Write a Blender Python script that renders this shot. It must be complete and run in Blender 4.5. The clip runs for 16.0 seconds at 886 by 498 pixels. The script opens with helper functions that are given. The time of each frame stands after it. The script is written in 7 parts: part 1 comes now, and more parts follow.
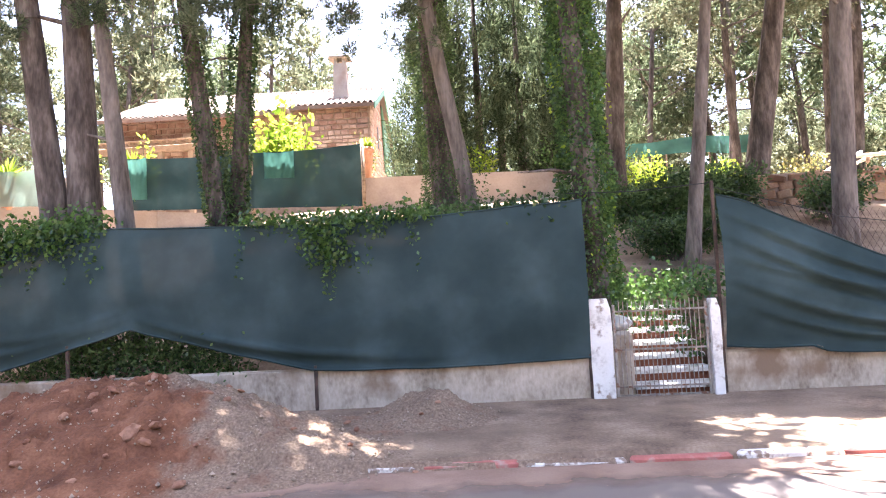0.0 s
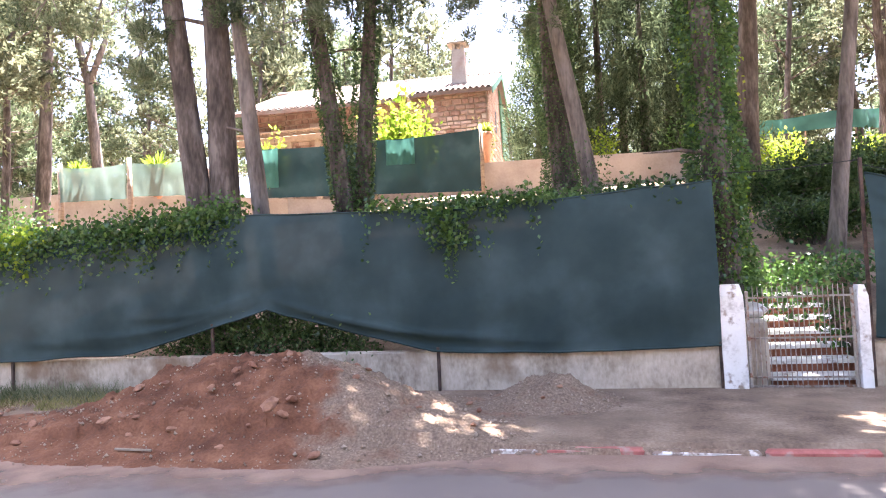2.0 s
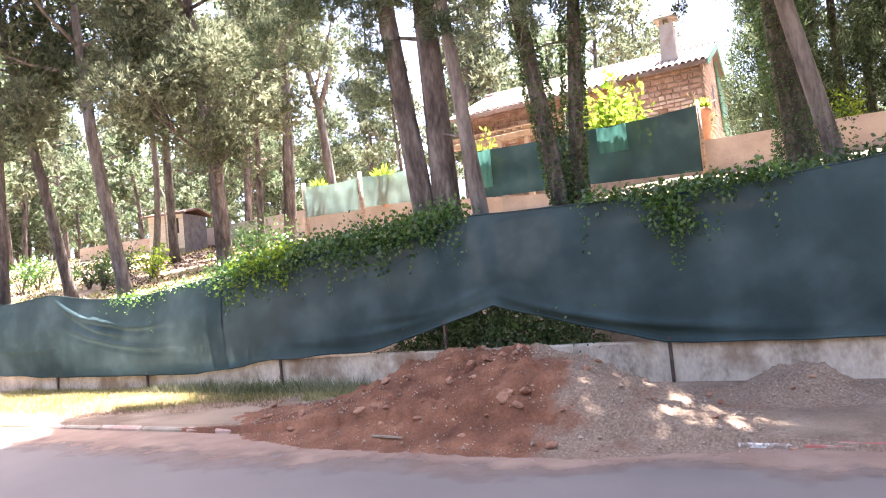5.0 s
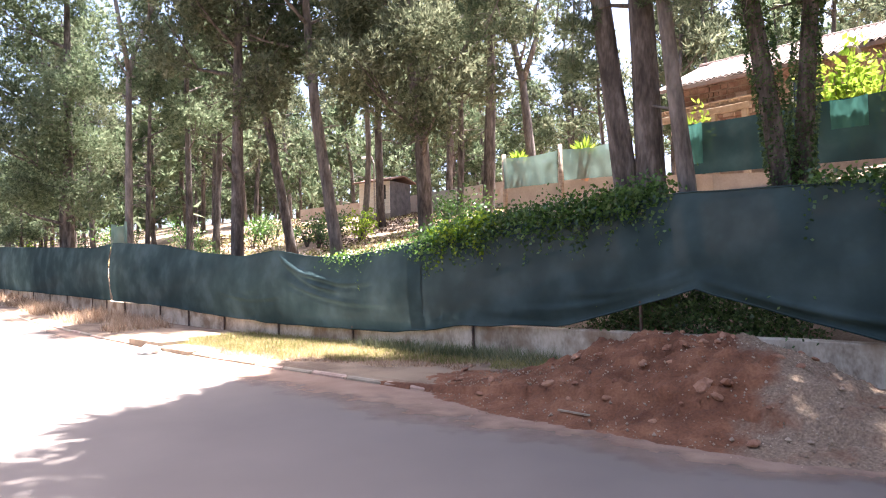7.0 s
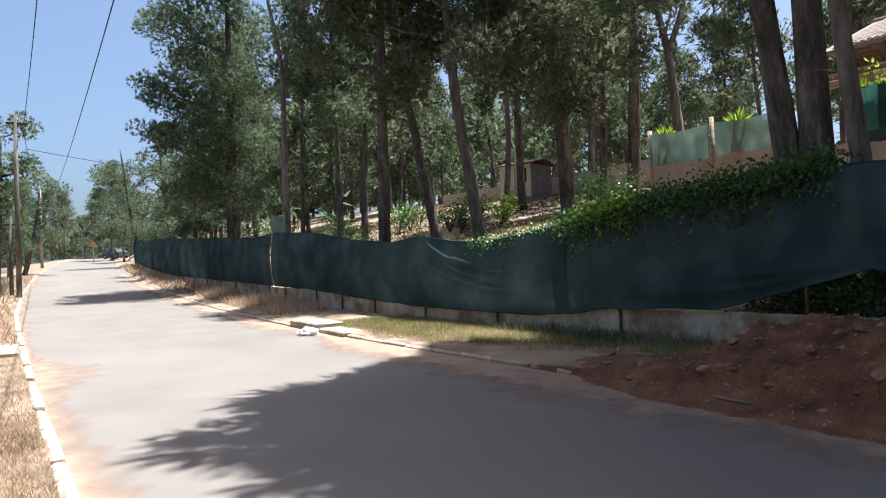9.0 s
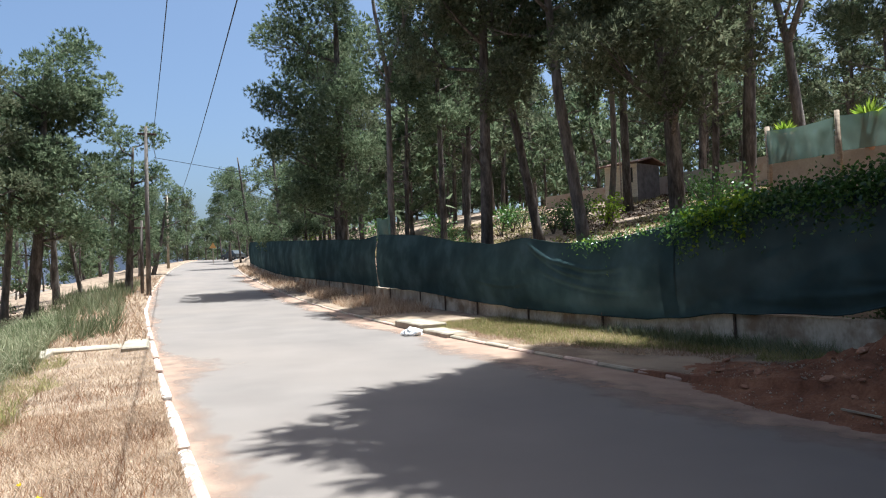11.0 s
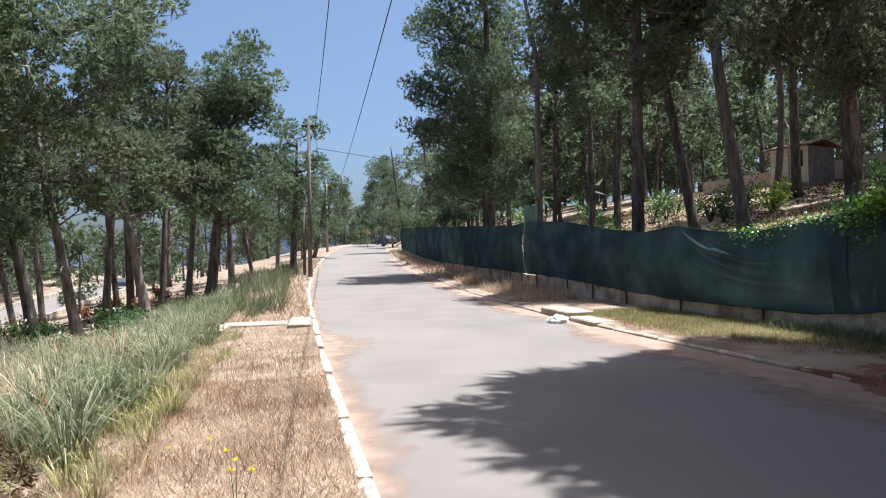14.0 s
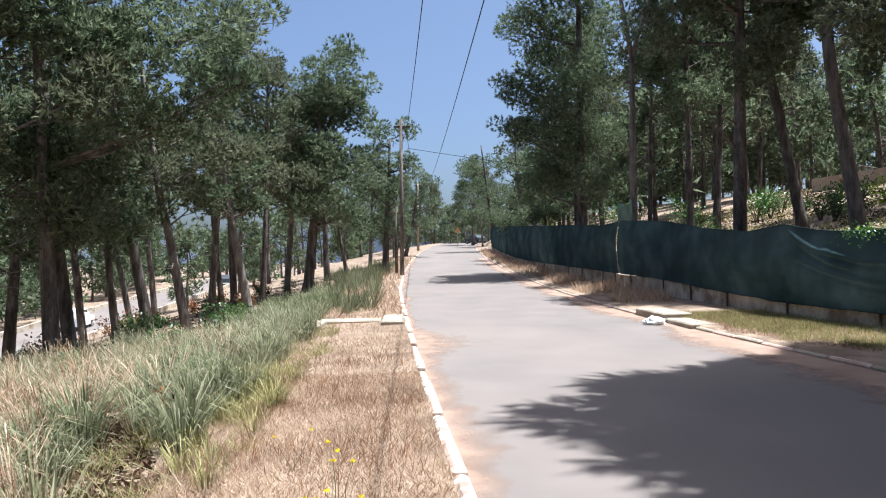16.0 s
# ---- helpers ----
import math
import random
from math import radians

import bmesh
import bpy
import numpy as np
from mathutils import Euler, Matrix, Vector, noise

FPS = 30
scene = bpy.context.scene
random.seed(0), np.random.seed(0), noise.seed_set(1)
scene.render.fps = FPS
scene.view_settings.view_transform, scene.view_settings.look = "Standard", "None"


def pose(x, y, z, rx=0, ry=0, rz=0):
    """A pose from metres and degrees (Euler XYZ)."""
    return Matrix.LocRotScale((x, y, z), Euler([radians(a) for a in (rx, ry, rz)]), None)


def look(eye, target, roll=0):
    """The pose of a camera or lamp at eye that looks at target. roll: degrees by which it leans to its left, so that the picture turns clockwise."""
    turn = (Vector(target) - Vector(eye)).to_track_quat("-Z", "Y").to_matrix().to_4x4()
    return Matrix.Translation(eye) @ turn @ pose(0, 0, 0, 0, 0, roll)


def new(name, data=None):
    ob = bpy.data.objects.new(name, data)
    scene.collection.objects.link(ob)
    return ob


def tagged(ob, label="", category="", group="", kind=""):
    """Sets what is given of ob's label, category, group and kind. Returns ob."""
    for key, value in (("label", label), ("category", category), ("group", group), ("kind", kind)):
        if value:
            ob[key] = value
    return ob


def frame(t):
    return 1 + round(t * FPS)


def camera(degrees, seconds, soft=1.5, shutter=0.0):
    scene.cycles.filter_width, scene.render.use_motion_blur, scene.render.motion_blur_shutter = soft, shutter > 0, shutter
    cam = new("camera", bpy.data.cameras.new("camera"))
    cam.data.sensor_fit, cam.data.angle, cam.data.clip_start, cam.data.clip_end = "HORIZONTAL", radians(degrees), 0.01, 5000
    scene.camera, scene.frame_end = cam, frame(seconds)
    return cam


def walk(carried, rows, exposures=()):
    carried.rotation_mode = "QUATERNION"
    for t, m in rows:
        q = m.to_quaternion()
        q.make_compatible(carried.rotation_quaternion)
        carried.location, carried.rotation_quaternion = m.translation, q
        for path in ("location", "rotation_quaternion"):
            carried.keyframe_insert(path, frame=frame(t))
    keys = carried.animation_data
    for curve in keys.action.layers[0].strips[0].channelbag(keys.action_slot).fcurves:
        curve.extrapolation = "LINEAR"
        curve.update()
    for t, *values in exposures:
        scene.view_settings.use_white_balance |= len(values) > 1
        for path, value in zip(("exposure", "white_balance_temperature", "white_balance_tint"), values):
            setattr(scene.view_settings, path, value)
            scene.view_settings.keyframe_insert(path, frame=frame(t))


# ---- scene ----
cam = camera(65.06, 16.0, soft=1.1)
PATH = [
    (0, (0.038, 0.191, 1.661), (-0.659, 9.149, 2.180), -2.93),
    (0.5, (0.030, 0.186, 1.656), (-0.980, 9.116, 2.136), -2.47),
    (1, (0.017, 0.172, 1.654), (-1.435, 9.042, 2.126), -2.54),
    (1.5, (0.001, 0.159, 1.649), (-1.802, 8.966, 2.081), -2.37),
    (2, (-0.009, 0.144, 1.649), (-2.203, 8.864, 2.045), -2.54),
    (2.5, (-0.006, 0.126, 1.647), (-2.606, 8.733, 2.035), -0.55),
    (3, (-0.001, 0.094, 1.640), (-3.262, 8.475, 1.999), 0.95),
    (3.5, (-0.003, 0.089, 1.651), (-3.662, 8.296, 2.159), -0.15),
    (6, (-0.119, -0.021, 1.648), (-5.685, 7.042, 2.021), -4.73),
    (6.5, (-0.138, 0.006, 1.656), (-6.288, 6.566, 2.047), -1.80),
    (7, (-0.091, 0.011, 1.649), (-6.738, 6.071, 1.959), -1.51),
    (7.5, (-0.069, -0.003, 1.643), (-7.055, 5.668, 1.848), -0.17),
    (8, (-0.062, -0.014, 1.648), (-7.433, 5.149, 1.752), -2.08),
    (8.5, (-0.081, -0.026, 1.650), (-7.673, 4.805, 1.764), -2.53),
    (11, (-0.072, -0.060, 1.648), (-8.396, 3.353, 1.885), -2.16),
    (11.5, (-0.069, -0.061, 1.650), (-8.588, 2.836, 1.829), -2.08),
    (12, (-0.027, -0.060, 1.647), (-8.688, 2.381, 1.796), -2.20),
    (12.5, (0.005, -0.070, 1.652), (-8.711, 2.168, 1.777), -1.72),
    (13, (0.041, -0.083, 1.651), (-8.733, 1.916, 1.738), -1.58),
    (13.5, (0.062, -0.094, 1.653), (-8.760, 1.684, 1.768), -1.58),
    (14, (0.091, -0.105, 1.647), (-8.767, 1.485, 1.767), -1.23),
    (14.5, (0.088, -0.112, 1.653), (-8.796, 1.329, 1.714), -1.02),
    (15, (0.098, -0.127, 1.653), (-8.814, 1.132, 1.734), -0.72),
    (15.5, (0.117, -0.143, 1.648), (-8.840, 0.733, 1.742), -0.63),
    (16, (0.109, -0.153, 1.648), (-8.880, 0.286, 1.777), -0.92),
]
walk(cam, [(t, look(eye, target, roll)) for t, eye, target, roll in PATH],
     [(0.0, 4.12, 6250, 20), (3.5, 4.09, 6250, 20), (6.0, 3.88, 6250, 19), (6.5, 3.65, 6200, 18), (7.0, 3.23, 6150, 17), (7.5, 2.88, 6050, 14), (8.0, 2.3, 6000, 12), (8.5, 1.75, 5850, 6), (11.0, 1.4, 5600, 2), (16.0, 1.37, 5550, 7)])

# ---------- daylight ----------
SUN_RISE, SUN_FROM = 75.0, 3.0  # degrees above the horizon; degrees from +y towards +x
sun = new("sun", bpy.data.lights.new("sun", "SUN"))
sun.data.energy, sun.data.angle, sun.data.color = 5.0, radians(0.55), (1.0, 0.955, 0.88)
sd = Vector((math.sin(radians(SUN_FROM)) * math.cos(radians(SUN_RISE)), math.cos(radians(SUN_FROM)) * math.cos(radians(SUN_RISE)), math.sin(radians(SUN_RISE))))
sun.matrix_world = look(sd * 60, (0, 0, 0))
world = bpy.data.worlds.new("sky")
scene.world = world
world.use_nodes = True
wt = world.node_tree
sky = wt.nodes.new("ShaderNodeTexSky")
sky.sky_type, sky.sun_disc = "NISHITA", False
sky.sun_elevation, sky.sun_rotation = radians(SUN_RISE), radians(SUN_FROM)
sky.air_density, sky.dust_density = 0.8, 4.2
wt.links.new(sky.outputs[0], wt.nodes["Background"].inputs[0])
wt.nodes["Background"].inputs[1].default_value = 0.072


# ---------- lie of the land ----------
def lerp_table(x, table):
    return float(np.interp(x, [p[0] for p in table], [p[1] for p in table]))


def smooth(a, b, x):
    t = min(1.0, max(0.0, (x - a) / (b - a)))
    return t * t * (3 - 2 * t)


def road_z(x):
    s = min(-x, 118.0)
    if s < 12:
        return 0.0
    return 0.001 * (s - 12) ** 2 if s < 32 else 0.4 + 0.045 * (s - 32)


LEFT_EDGE = [(-160, 14.0), (-118, 6.0), (-100, 3.2), (-80, 1.45), (-60, 0.25), (-42, -0.4), (-30, -0.52), (-20, -0.25), (-10, 0.06), (0, 0.45), (40, 1.8)]


def left_y(x):
    return lerp_table(x, LEFT_EDGE)


def right_y(x):
    return max(lerp_table(x, [(-30, 5.85), (-18, 6.0), (-8, 6.1), (0, 6.22), (3, 6.42), (40, 8.6)]), left_y(x) + 6.2)


def wall_y(x):
    return max(9.42 + 0.0365 * max(x, -60), right_y(x) + 1.5)


def land(x, y):
    """Height of the ground."""
    z, l, r, w = road_z(x), left_y(x), right_y(x), wall_y(x)
    bump = noise.noise(Vector((x * 0.35, y * 0.35, 3.1))) * 0.08 + noise.noise(Vector((x * 1.3, y * 1.3, 7.7))) * 0.025
    if y < l:
        d = l - y
        h = 0.1 - 0.03 * min(d, 1.8) - 0.13 * min(max(d - 1.8, 0), 7) - 0.29 * min(max(d - 8.8, 0), 15)
        return z + h + bump * smooth(0.1, 1.5, d)
    if y <= r:
        return z
    if y < w + 0.1:
        t = (y - r) / (w - r)
        return z + 0.09 + 0.06 * t + bump * 0.5 * smooth(0, 0.2, t) * (1 - smooth(0.8, 1, t))
    v = y - w - 0.1
    right = 0.38 * min(v, 9) + 0.1 * min(max(v - 9, 0), 20) + 0.02 * min(max(v - 29, 0), 200)
    left = 0.34 * min(v, 5) + 0.2 * min(max(v - 5, 0), 14) + 0.09 * min(max(v - 19, 0), 50)
    b = smooth(10, 18, -x)
    stair = smooth(1.1, 1.4, x) * (1 - smooth(2.9, 3.2, x)) * (1 - smooth(2.2, 3.4, v))
    return (z + 0.45 + right * (1 - b) + left * b + bump) * (1 - stair) + 0.02 * stair


# ---------- mesh tools ----------
class Build:
    """Gathers corners and faces of one mesh."""

    def __init__(self):
        self.v, self.f = [], []

    def add(self, verts, faces):
        n = len(self.v)
        self.v.extend(tuple(map(float, p)) for p in verts)
        self.f.extend(tuple(i + n for i in f) for f in faces)
        return self

    def box(self, a, b, m=None):
        (x0, y0, z0), (x1, y1, z1) = a, b
        p = [Vector(c) for c in ((x0, y0, z0), (x1, y0, z0), (x1, y1, z0), (x0, y1, z0), (x0, y0, z1), (x1, y0, z1), (x1, y1, z1), (x0, y1, z1))]
        return self.add([m @ q for q in p] if m else p, [(0, 3, 2, 1), (4, 5, 6, 7), (0, 1, 5, 4), (1, 2, 6, 5), (2, 3, 7, 6), (3, 0, 4, 7)])

    def chamfer(self, a, b, c, m=None):
        """A box with bevelled upright and top edges."""
        (x0, y0, z0), (x1, y1, z1) = a, b
        ring = lambda i, z: [(x0 + i + c, y0 + i, z), (x1 - i - c, y0 + i, z), (x1 - i, y0 + i + c, z), (x1 - i, y1 - i - c, z), (x1 - i - c, y1 - i, z), (x0 + i + c, y1 - i, z), (x0 + i, y1 - i - c, z), (x0 + i, y0 + i + c, z)]
        p = [Vector(q) for q in ring(0, z0) + ring(0, z1 - c) + ring(c, z1)]
        f = [tuple(range(7, -1, -1)), tuple(range(16, 24))]
        for k in (0, 8):
            f += [(k + i, k + (i + 1) % 8, k + 8 + (i + 1) % 8, k + 8 + i) for i in range(8)]
        return self.add([m @ q for q in p] if m else p, f)

    def tube(self, pts, radii, sides=8, wob=0.0, rng=None, cap=True):
        pts = [Vector(p) for p in pts]
        n = len(self.v)
        side = None
        for i, p in enumerate(pts):
            d = (pts[min(i + 1, len(pts) - 1)] - pts[max(i - 1, 0)]).normalized()
            if side is None:
                side = d.orthogonal().normalized()
            side = (side - d * side.dot(d)).normalized()
            up = d.cross(side)
            for k in range(sides):
                a = 2 * math.pi * k / sides
                r = radii[i] * (1 + (rng.uniform(-wob, wob) if rng else 0))
                self.v.append(tuple(p + side * (r * math.cos(a)) + up * (r * math.sin(a))))
        for i in range(len(pts) - 1):
            for k in range(sides):
                a, b = n + i * sides + k, n + i * sides + (k + 1) % sides
                self.f.append((a, b, b + sides, a + sides))
        if cap:
            self.f.append(tuple(n + k for k in range(sides - 1, -1, -1)))
            self.f.append(tuple(n + (len(pts) - 1) * sides + k for k in range(sides)))
        return self

    def sheet(self, rows):
        """A grid of points, row by row."""
        n, w = len(self.v), len(rows[0])
        for r in rows:
            self.v.extend(tuple(map(float, p)) for p in r)
        for i in range(len(rows) - 1):
            for k in range(w - 1):
                a = n + i * w + k
                self.f.append((a, a + 1, a + 1 + w, a + w))
        return self

    def blades(self, base, way, side, length, width):
        """Needles or grass: one thin triangle each, from arrays."""
        n, m = len(self.v), len(base)
        s = side * (width * 0.5)[:, None]
        p = np.stack([base - s, base + s, base + way * length[:, None]], 1).reshape(-1, 3)
        self.v.extend(map(tuple, p.tolist()))
        self.f.extend((n + 3 * i, n + 3 * i + 1, n + 3 * i + 2) for i in range(m))
        return self

    def leaves(self, base, way, side, length, width):
        """Broad leaves: a folded diamond each."""
        n, m = len(self.v), len(base)
        mid = base + way * (length * 0.45)[:, None]
        s = side * (width * 0.5)[:, None]
        p = np.stack([base, mid + s, base + way * length[:, None], mid - s], 1).reshape(-1, 3)
        self.v.extend(map(tuple, p.tolist()))
        self.f.extend((n + 4 * i, n + 4 * i + 1, n + 4 * i + 2, n + 4 * i + 3) for i in range(m))
        return self

    def mesh(self, name, material, soft=False):
        me = bpy.data.meshes.new(name)
        me.from_pydata(self.v, [], self.f)
        if isinstance(material, (list, tuple)):
            for k in material:
                me.materials.append(k)
        else:
            me.materials.append(material)
        if soft:
            me.polygons.foreach_set("use_smooth", [True] * len(me.polygons))
        me.update()
        return me


def part(name, build, material, parent=None, label="", soft=False):
    ob = new(name, build.mesh(name, material, soft) if isinstance(build, Build) else build)
    if parent is not None:
        ob.parent = parent
    if label:
        ob["label"] = label
    return ob


def thing(name, label, category, at=(0, 0, 0), group="", kind=""):
    ob = new(name)
    ob.location = at
    ob.empty_display_size = 0.2
    return tagged(ob, label, category, group, kind)


def unit(rng, n):
    d = rng.normal(size=(n, 3))
    return d / np.linalg.norm(d, axis=1)[:, None]


def across(d, rng):
    s = np.cross(d, unit(rng, len(d)))
    return s / (np.linalg.norm(s, axis=1)[:, None] + 1e-9)


# ---------- materials ----------
def nodes_of(name):
    m = bpy.data.materials.new(name)
    m.use_nodes = True
    t = m.node_tree
    for n in list(t.nodes):
        t.nodes.remove(n)
    return m, t, t.nodes.new, t.links.new


def ramp(t, stops):
    n = t.nodes.new("ShaderNodeValToRGB")
    e = n.color_ramp.elements
    e[0].position, e[0].color = stops[0][0], (*stops[0][1], 1)
    e[1].position, e[1].color = stops[-1][0], (*stops[-1][1], 1)
    for p, c in stops[1:-1]:
        k = e.new(p)
        k.color = (*c, 1)
    return n


def surface(name, stops, scale=3.0, fine=40.0, rough=0.85, bump=0.3, dist=0.02, metal=0.0, per_object=0.0, stretch=(1, 1, 1), spec=0.3, stain=None, stain_scale=0.6, stain_at=(0.55, 0.7)):
    """A rough natural surface: two scales of colour, fine relief, and stains of their own shape."""
    m, t, nd, ln = nodes_of(name)
    out, sh, geo, mp = nd("ShaderNodeOutputMaterial"), nd("ShaderNodeBsdfPrincipled"), nd("ShaderNodeNewGeometry"), nd("ShaderNodeMapping")
    mp.inputs["Scale"].default_value = stretch
    ln(geo.outputs["Position"], mp.inputs["Vector"])
    a, b = nd("ShaderNodeTexNoise"), nd("ShaderNodeTexNoise")
    a.inputs["Scale"].default_value, a.inputs["Detail"].default_value = scale, 6
    b.inputs["Scale"].default_value, b.inputs["Detail"].default_value = fine, 4
    for n in (a, b):
        ln(mp.outputs[0], n.inputs["Vector"])
    mix = nd("ShaderNodeMath")
    mix.operation = "MULTIPLY_ADD"
    ln(b.outputs[0], mix.inputs[0])
    mix.inputs[1].default_value = 0.45
    ln(a.outputs[0], mix.inputs[2])
    shift = nd("ShaderNodeMath")
    shift.operation = "SUBTRACT"
    ln(mix.outputs[0], shift.inputs[0])
    shift.inputs[1].default_value = 0.225
    val = shift.outputs[0]
    if per_object:
        info, k = nd("ShaderNodeObjectInfo"), nd("ShaderNodeMath")
        k.operation = "MULTIPLY_ADD"
        ln(info.outputs["Random"], k.inputs[0])
        k.inputs[1].default_value = per_object
        ln(val, k.inputs[2])
        s2 = nd("ShaderNodeMath")
        s2.operation = "SUBTRACT"
        ln(k.outputs[0], s2.inputs[0])
        s2.inputs[1].default_value = per_object * 0.5
        val = s2.outputs[0]
    cr = ramp(t, stops)
    ln(val, cr.inputs[0])
    colour = cr.outputs[0]
    if stain:
        c = nd("ShaderNodeTexNoise")
        c.inputs["Scale"].default_value, c.inputs["Detail"].default_value = stain_scale, 5
        ln(geo.outputs["Position"], c.inputs["Vector"])
        f = ramp(t, [(stain_at[0], (0, 0, 0)), (stain_at[1], (1, 1, 1))])
        ln(c.outputs[0], f.inputs[0])
        mm = nd("ShaderNodeMix")
        mm.data_type = "RGBA"
        ln(f.outputs[0], mm.inputs["Factor"])
        ln(colour, mm.inputs["A"])
        mm.inputs["B"].default_value = (*stain, 1)
        colour = mm.outputs["Result"]
    ln(colour, sh.inputs["Base Color"])
    sh.inputs["Roughness"].default_value, sh.inputs["Metallic"].default_value = rough, metal
    sh.inputs["Specular IOR Level"].default_value = spec
    if bump:
        bm = nd("ShaderNodeBump")
        bm.inputs["Strength"].default_value, bm.inputs["Distance"].default_value = bump, dist
        ln(mix.outputs[0], bm.inputs["Height"])
        ln(bm.outputs[0], sh.inputs["Normal"])
    ln(sh.outputs[0], out.inputs["Surface"])
    return m


def foliage(name, stops, through_light=0.45, gloss=0.0):
    """Leaves: each one a little different, letting light through."""
    m, t, nd, ln = nodes_of(name)
    out, geo = nd("ShaderNodeOutputMaterial"), nd("ShaderNodeNewGeometry")
    ns = nd("ShaderNodeTexNoise")
    ns.inputs["Scale"].default_value = 0.7
    ln(geo.outputs["Position"], ns.inputs["Vector"])
    k = nd("ShaderNodeMath")
    k.operation = "MULTIPLY_ADD"
    ln(geo.outputs["Random Per Island"], k.inputs[0])
    k.inputs[1].default_value = 0.6
    ln(ns.outputs[0], k.inputs[2])
    s = nd("ShaderNodeMath")
    s.operation = "SUBTRACT"
    ln(k.outputs[0], s.inputs[0])
    s.inputs[1].default_value = 0.3
    cr = ramp(t, stops)
    ln(s.outputs[0], cr.inputs[0])
    d, tr, mx = nd("ShaderNodeBsdfDiffuse"), nd("ShaderNodeBsdfTranslucent"), nd("ShaderNodeMixShader")
    ln(cr.outputs[0], d.inputs[0])
    ln(cr.outputs[0], tr.inputs[0])
    mx.inputs[0].default_value = through_light
    ln(d.outputs[0], mx.inputs[1])
    ln(tr.outputs[0], mx.inputs[2])
    last = mx
    if gloss:
        g, m2 = nd("ShaderNodeBsdfGlossy"), nd("ShaderNodeMixShader")
        g.inputs["Roughness"].default_value = 0.35
        m2.inputs[0].default_value = gloss
        ln(mx.outputs[0], m2.inputs[1])
        ln(g.outputs[0], m2.inputs[2])
        last = m2
    ln(last.outputs[0], out.inputs["Surface"])
    return m


def netting(name, colour, see, glow):
    """Woven shade cloth: lets some light through and shows a little of what is behind."""
    m, t, nd, ln = nodes_of(name)
    out, geo = nd("ShaderNodeOutputMaterial"), nd("ShaderNodeNewGeometry")
    a = nd("ShaderNodeTexNoise")
    a.inputs["Scale"].default_value, a.inputs["Detail"].default_value = 1.1, 5
    ln(geo.outputs["Position"], a.inputs["Vector"])
    cr = ramp(t, [(0.3, tuple(c * 0.75 for c in colour)), (0.5, colour), (0.72, tuple(min(1, c * 1.4 + 0.012) for c in colour))])
    ln(a.outputs[0], cr.inputs[0])
    w = nd("ShaderNodeTexWave")
    w.bands_direction = "Z"
    w.inputs["Scale"].default_value, w.inputs["Distortion"].default_value = 30, 1.5
    ln(geo.outputs["Position"], w.inputs["Vector"])
    bm = nd("ShaderNodeBump")
    bm.inputs["Strength"].default_value, bm.inputs["Distance"].default_value = 0.15, 0.004
    ln(w.outputs[0], bm.inputs["Height"])
    d, tr, tp = nd("ShaderNodeBsdfDiffuse"), nd("ShaderNodeBsdfTranslucent"), nd("ShaderNodeBsdfTransparent")
    m1, m2 = nd("ShaderNodeMixShader"), nd("ShaderNodeMixShader")
    ln(cr.outputs[0], d.inputs[0])
    ln(cr.outputs[0], tr.inputs[0])
    ln(bm.outputs[0], d.inputs["Normal"])
    m1.inputs[0].default_value, m2.inputs[0].default_value = glow, see
    ln(d.outputs[0], m1.inputs[1])
    ln(tr.outputs[0], m1.inputs[2])
    ln(m1.outputs[0], m2.inputs[1])
    ln(tp.outputs[0], m2.inputs[2])
    ln(m2.outputs[0], out.inputs["Surface"])
    return m


M = {}
M["asphalt"] = surface("asphalt", [(0.2, (0.128, 0.108, 0.097)), (0.5, (0.156, 0.132, 0.118)), (0.8, (0.188, 0.159, 0.142))], 0.7, 120, 0.9, 0.25, 0.006, stain=(0.195, 0.16, 0.138), stain_scale=0.16, stain_at=(0.42, 0.85))
M["dust"] = surface("red_dust_on_asphalt", [(0.3, (0.235, 0.15, 0.108)), (0.7, (0.34, 0.235, 0.175))], 2.2, 60, 0.95, 0.2, 0.005)
def thinning(m):
    """Lets a layer of dust thin out to nothing at its edge, in patches."""
    t = m.node_tree
    nd, ln = t.nodes.new, t.links.new
    out = [n for n in t.nodes if n.type == "OUTPUT_MATERIAL"][0]
    sh = [n for n in t.nodes if n.type == "BSDF_PRINCIPLED"][0]
    at, ns, geo, k, r, mx, tp = nd("ShaderNodeAttribute"), nd("ShaderNodeTexNoise"), nd("ShaderNodeNewGeometry"), nd("ShaderNodeMath"), ramp(t, [(0.45, (0, 0, 0)), (0.85, (0.9, 0.9, 0.9))]), nd("ShaderNodeMixShader"), nd("ShaderNodeBsdfTransparent")
    at.attribute_name = "cover"
    ns.inputs["Scale"].default_value, ns.inputs["Detail"].default_value = 2.5, 6
    ln(geo.outputs["Position"], ns.inputs["Vector"])
    k.operation = "MULTIPLY_ADD"
    ln(ns.outputs[0], k.inputs[0])
    k.inputs[1].default_value = 0.6
    ln(at.outputs["Fac"], k.inputs[2])
    ln(k.outputs[0], r.inputs[0])
    ln(r.outputs[0], mx.inputs[0])
    ln(tp.outputs[0], mx.inputs[1])
    ln(sh.outputs[0], mx.inputs[2])
    ln(mx.outputs[0], out.inputs["Surface"])


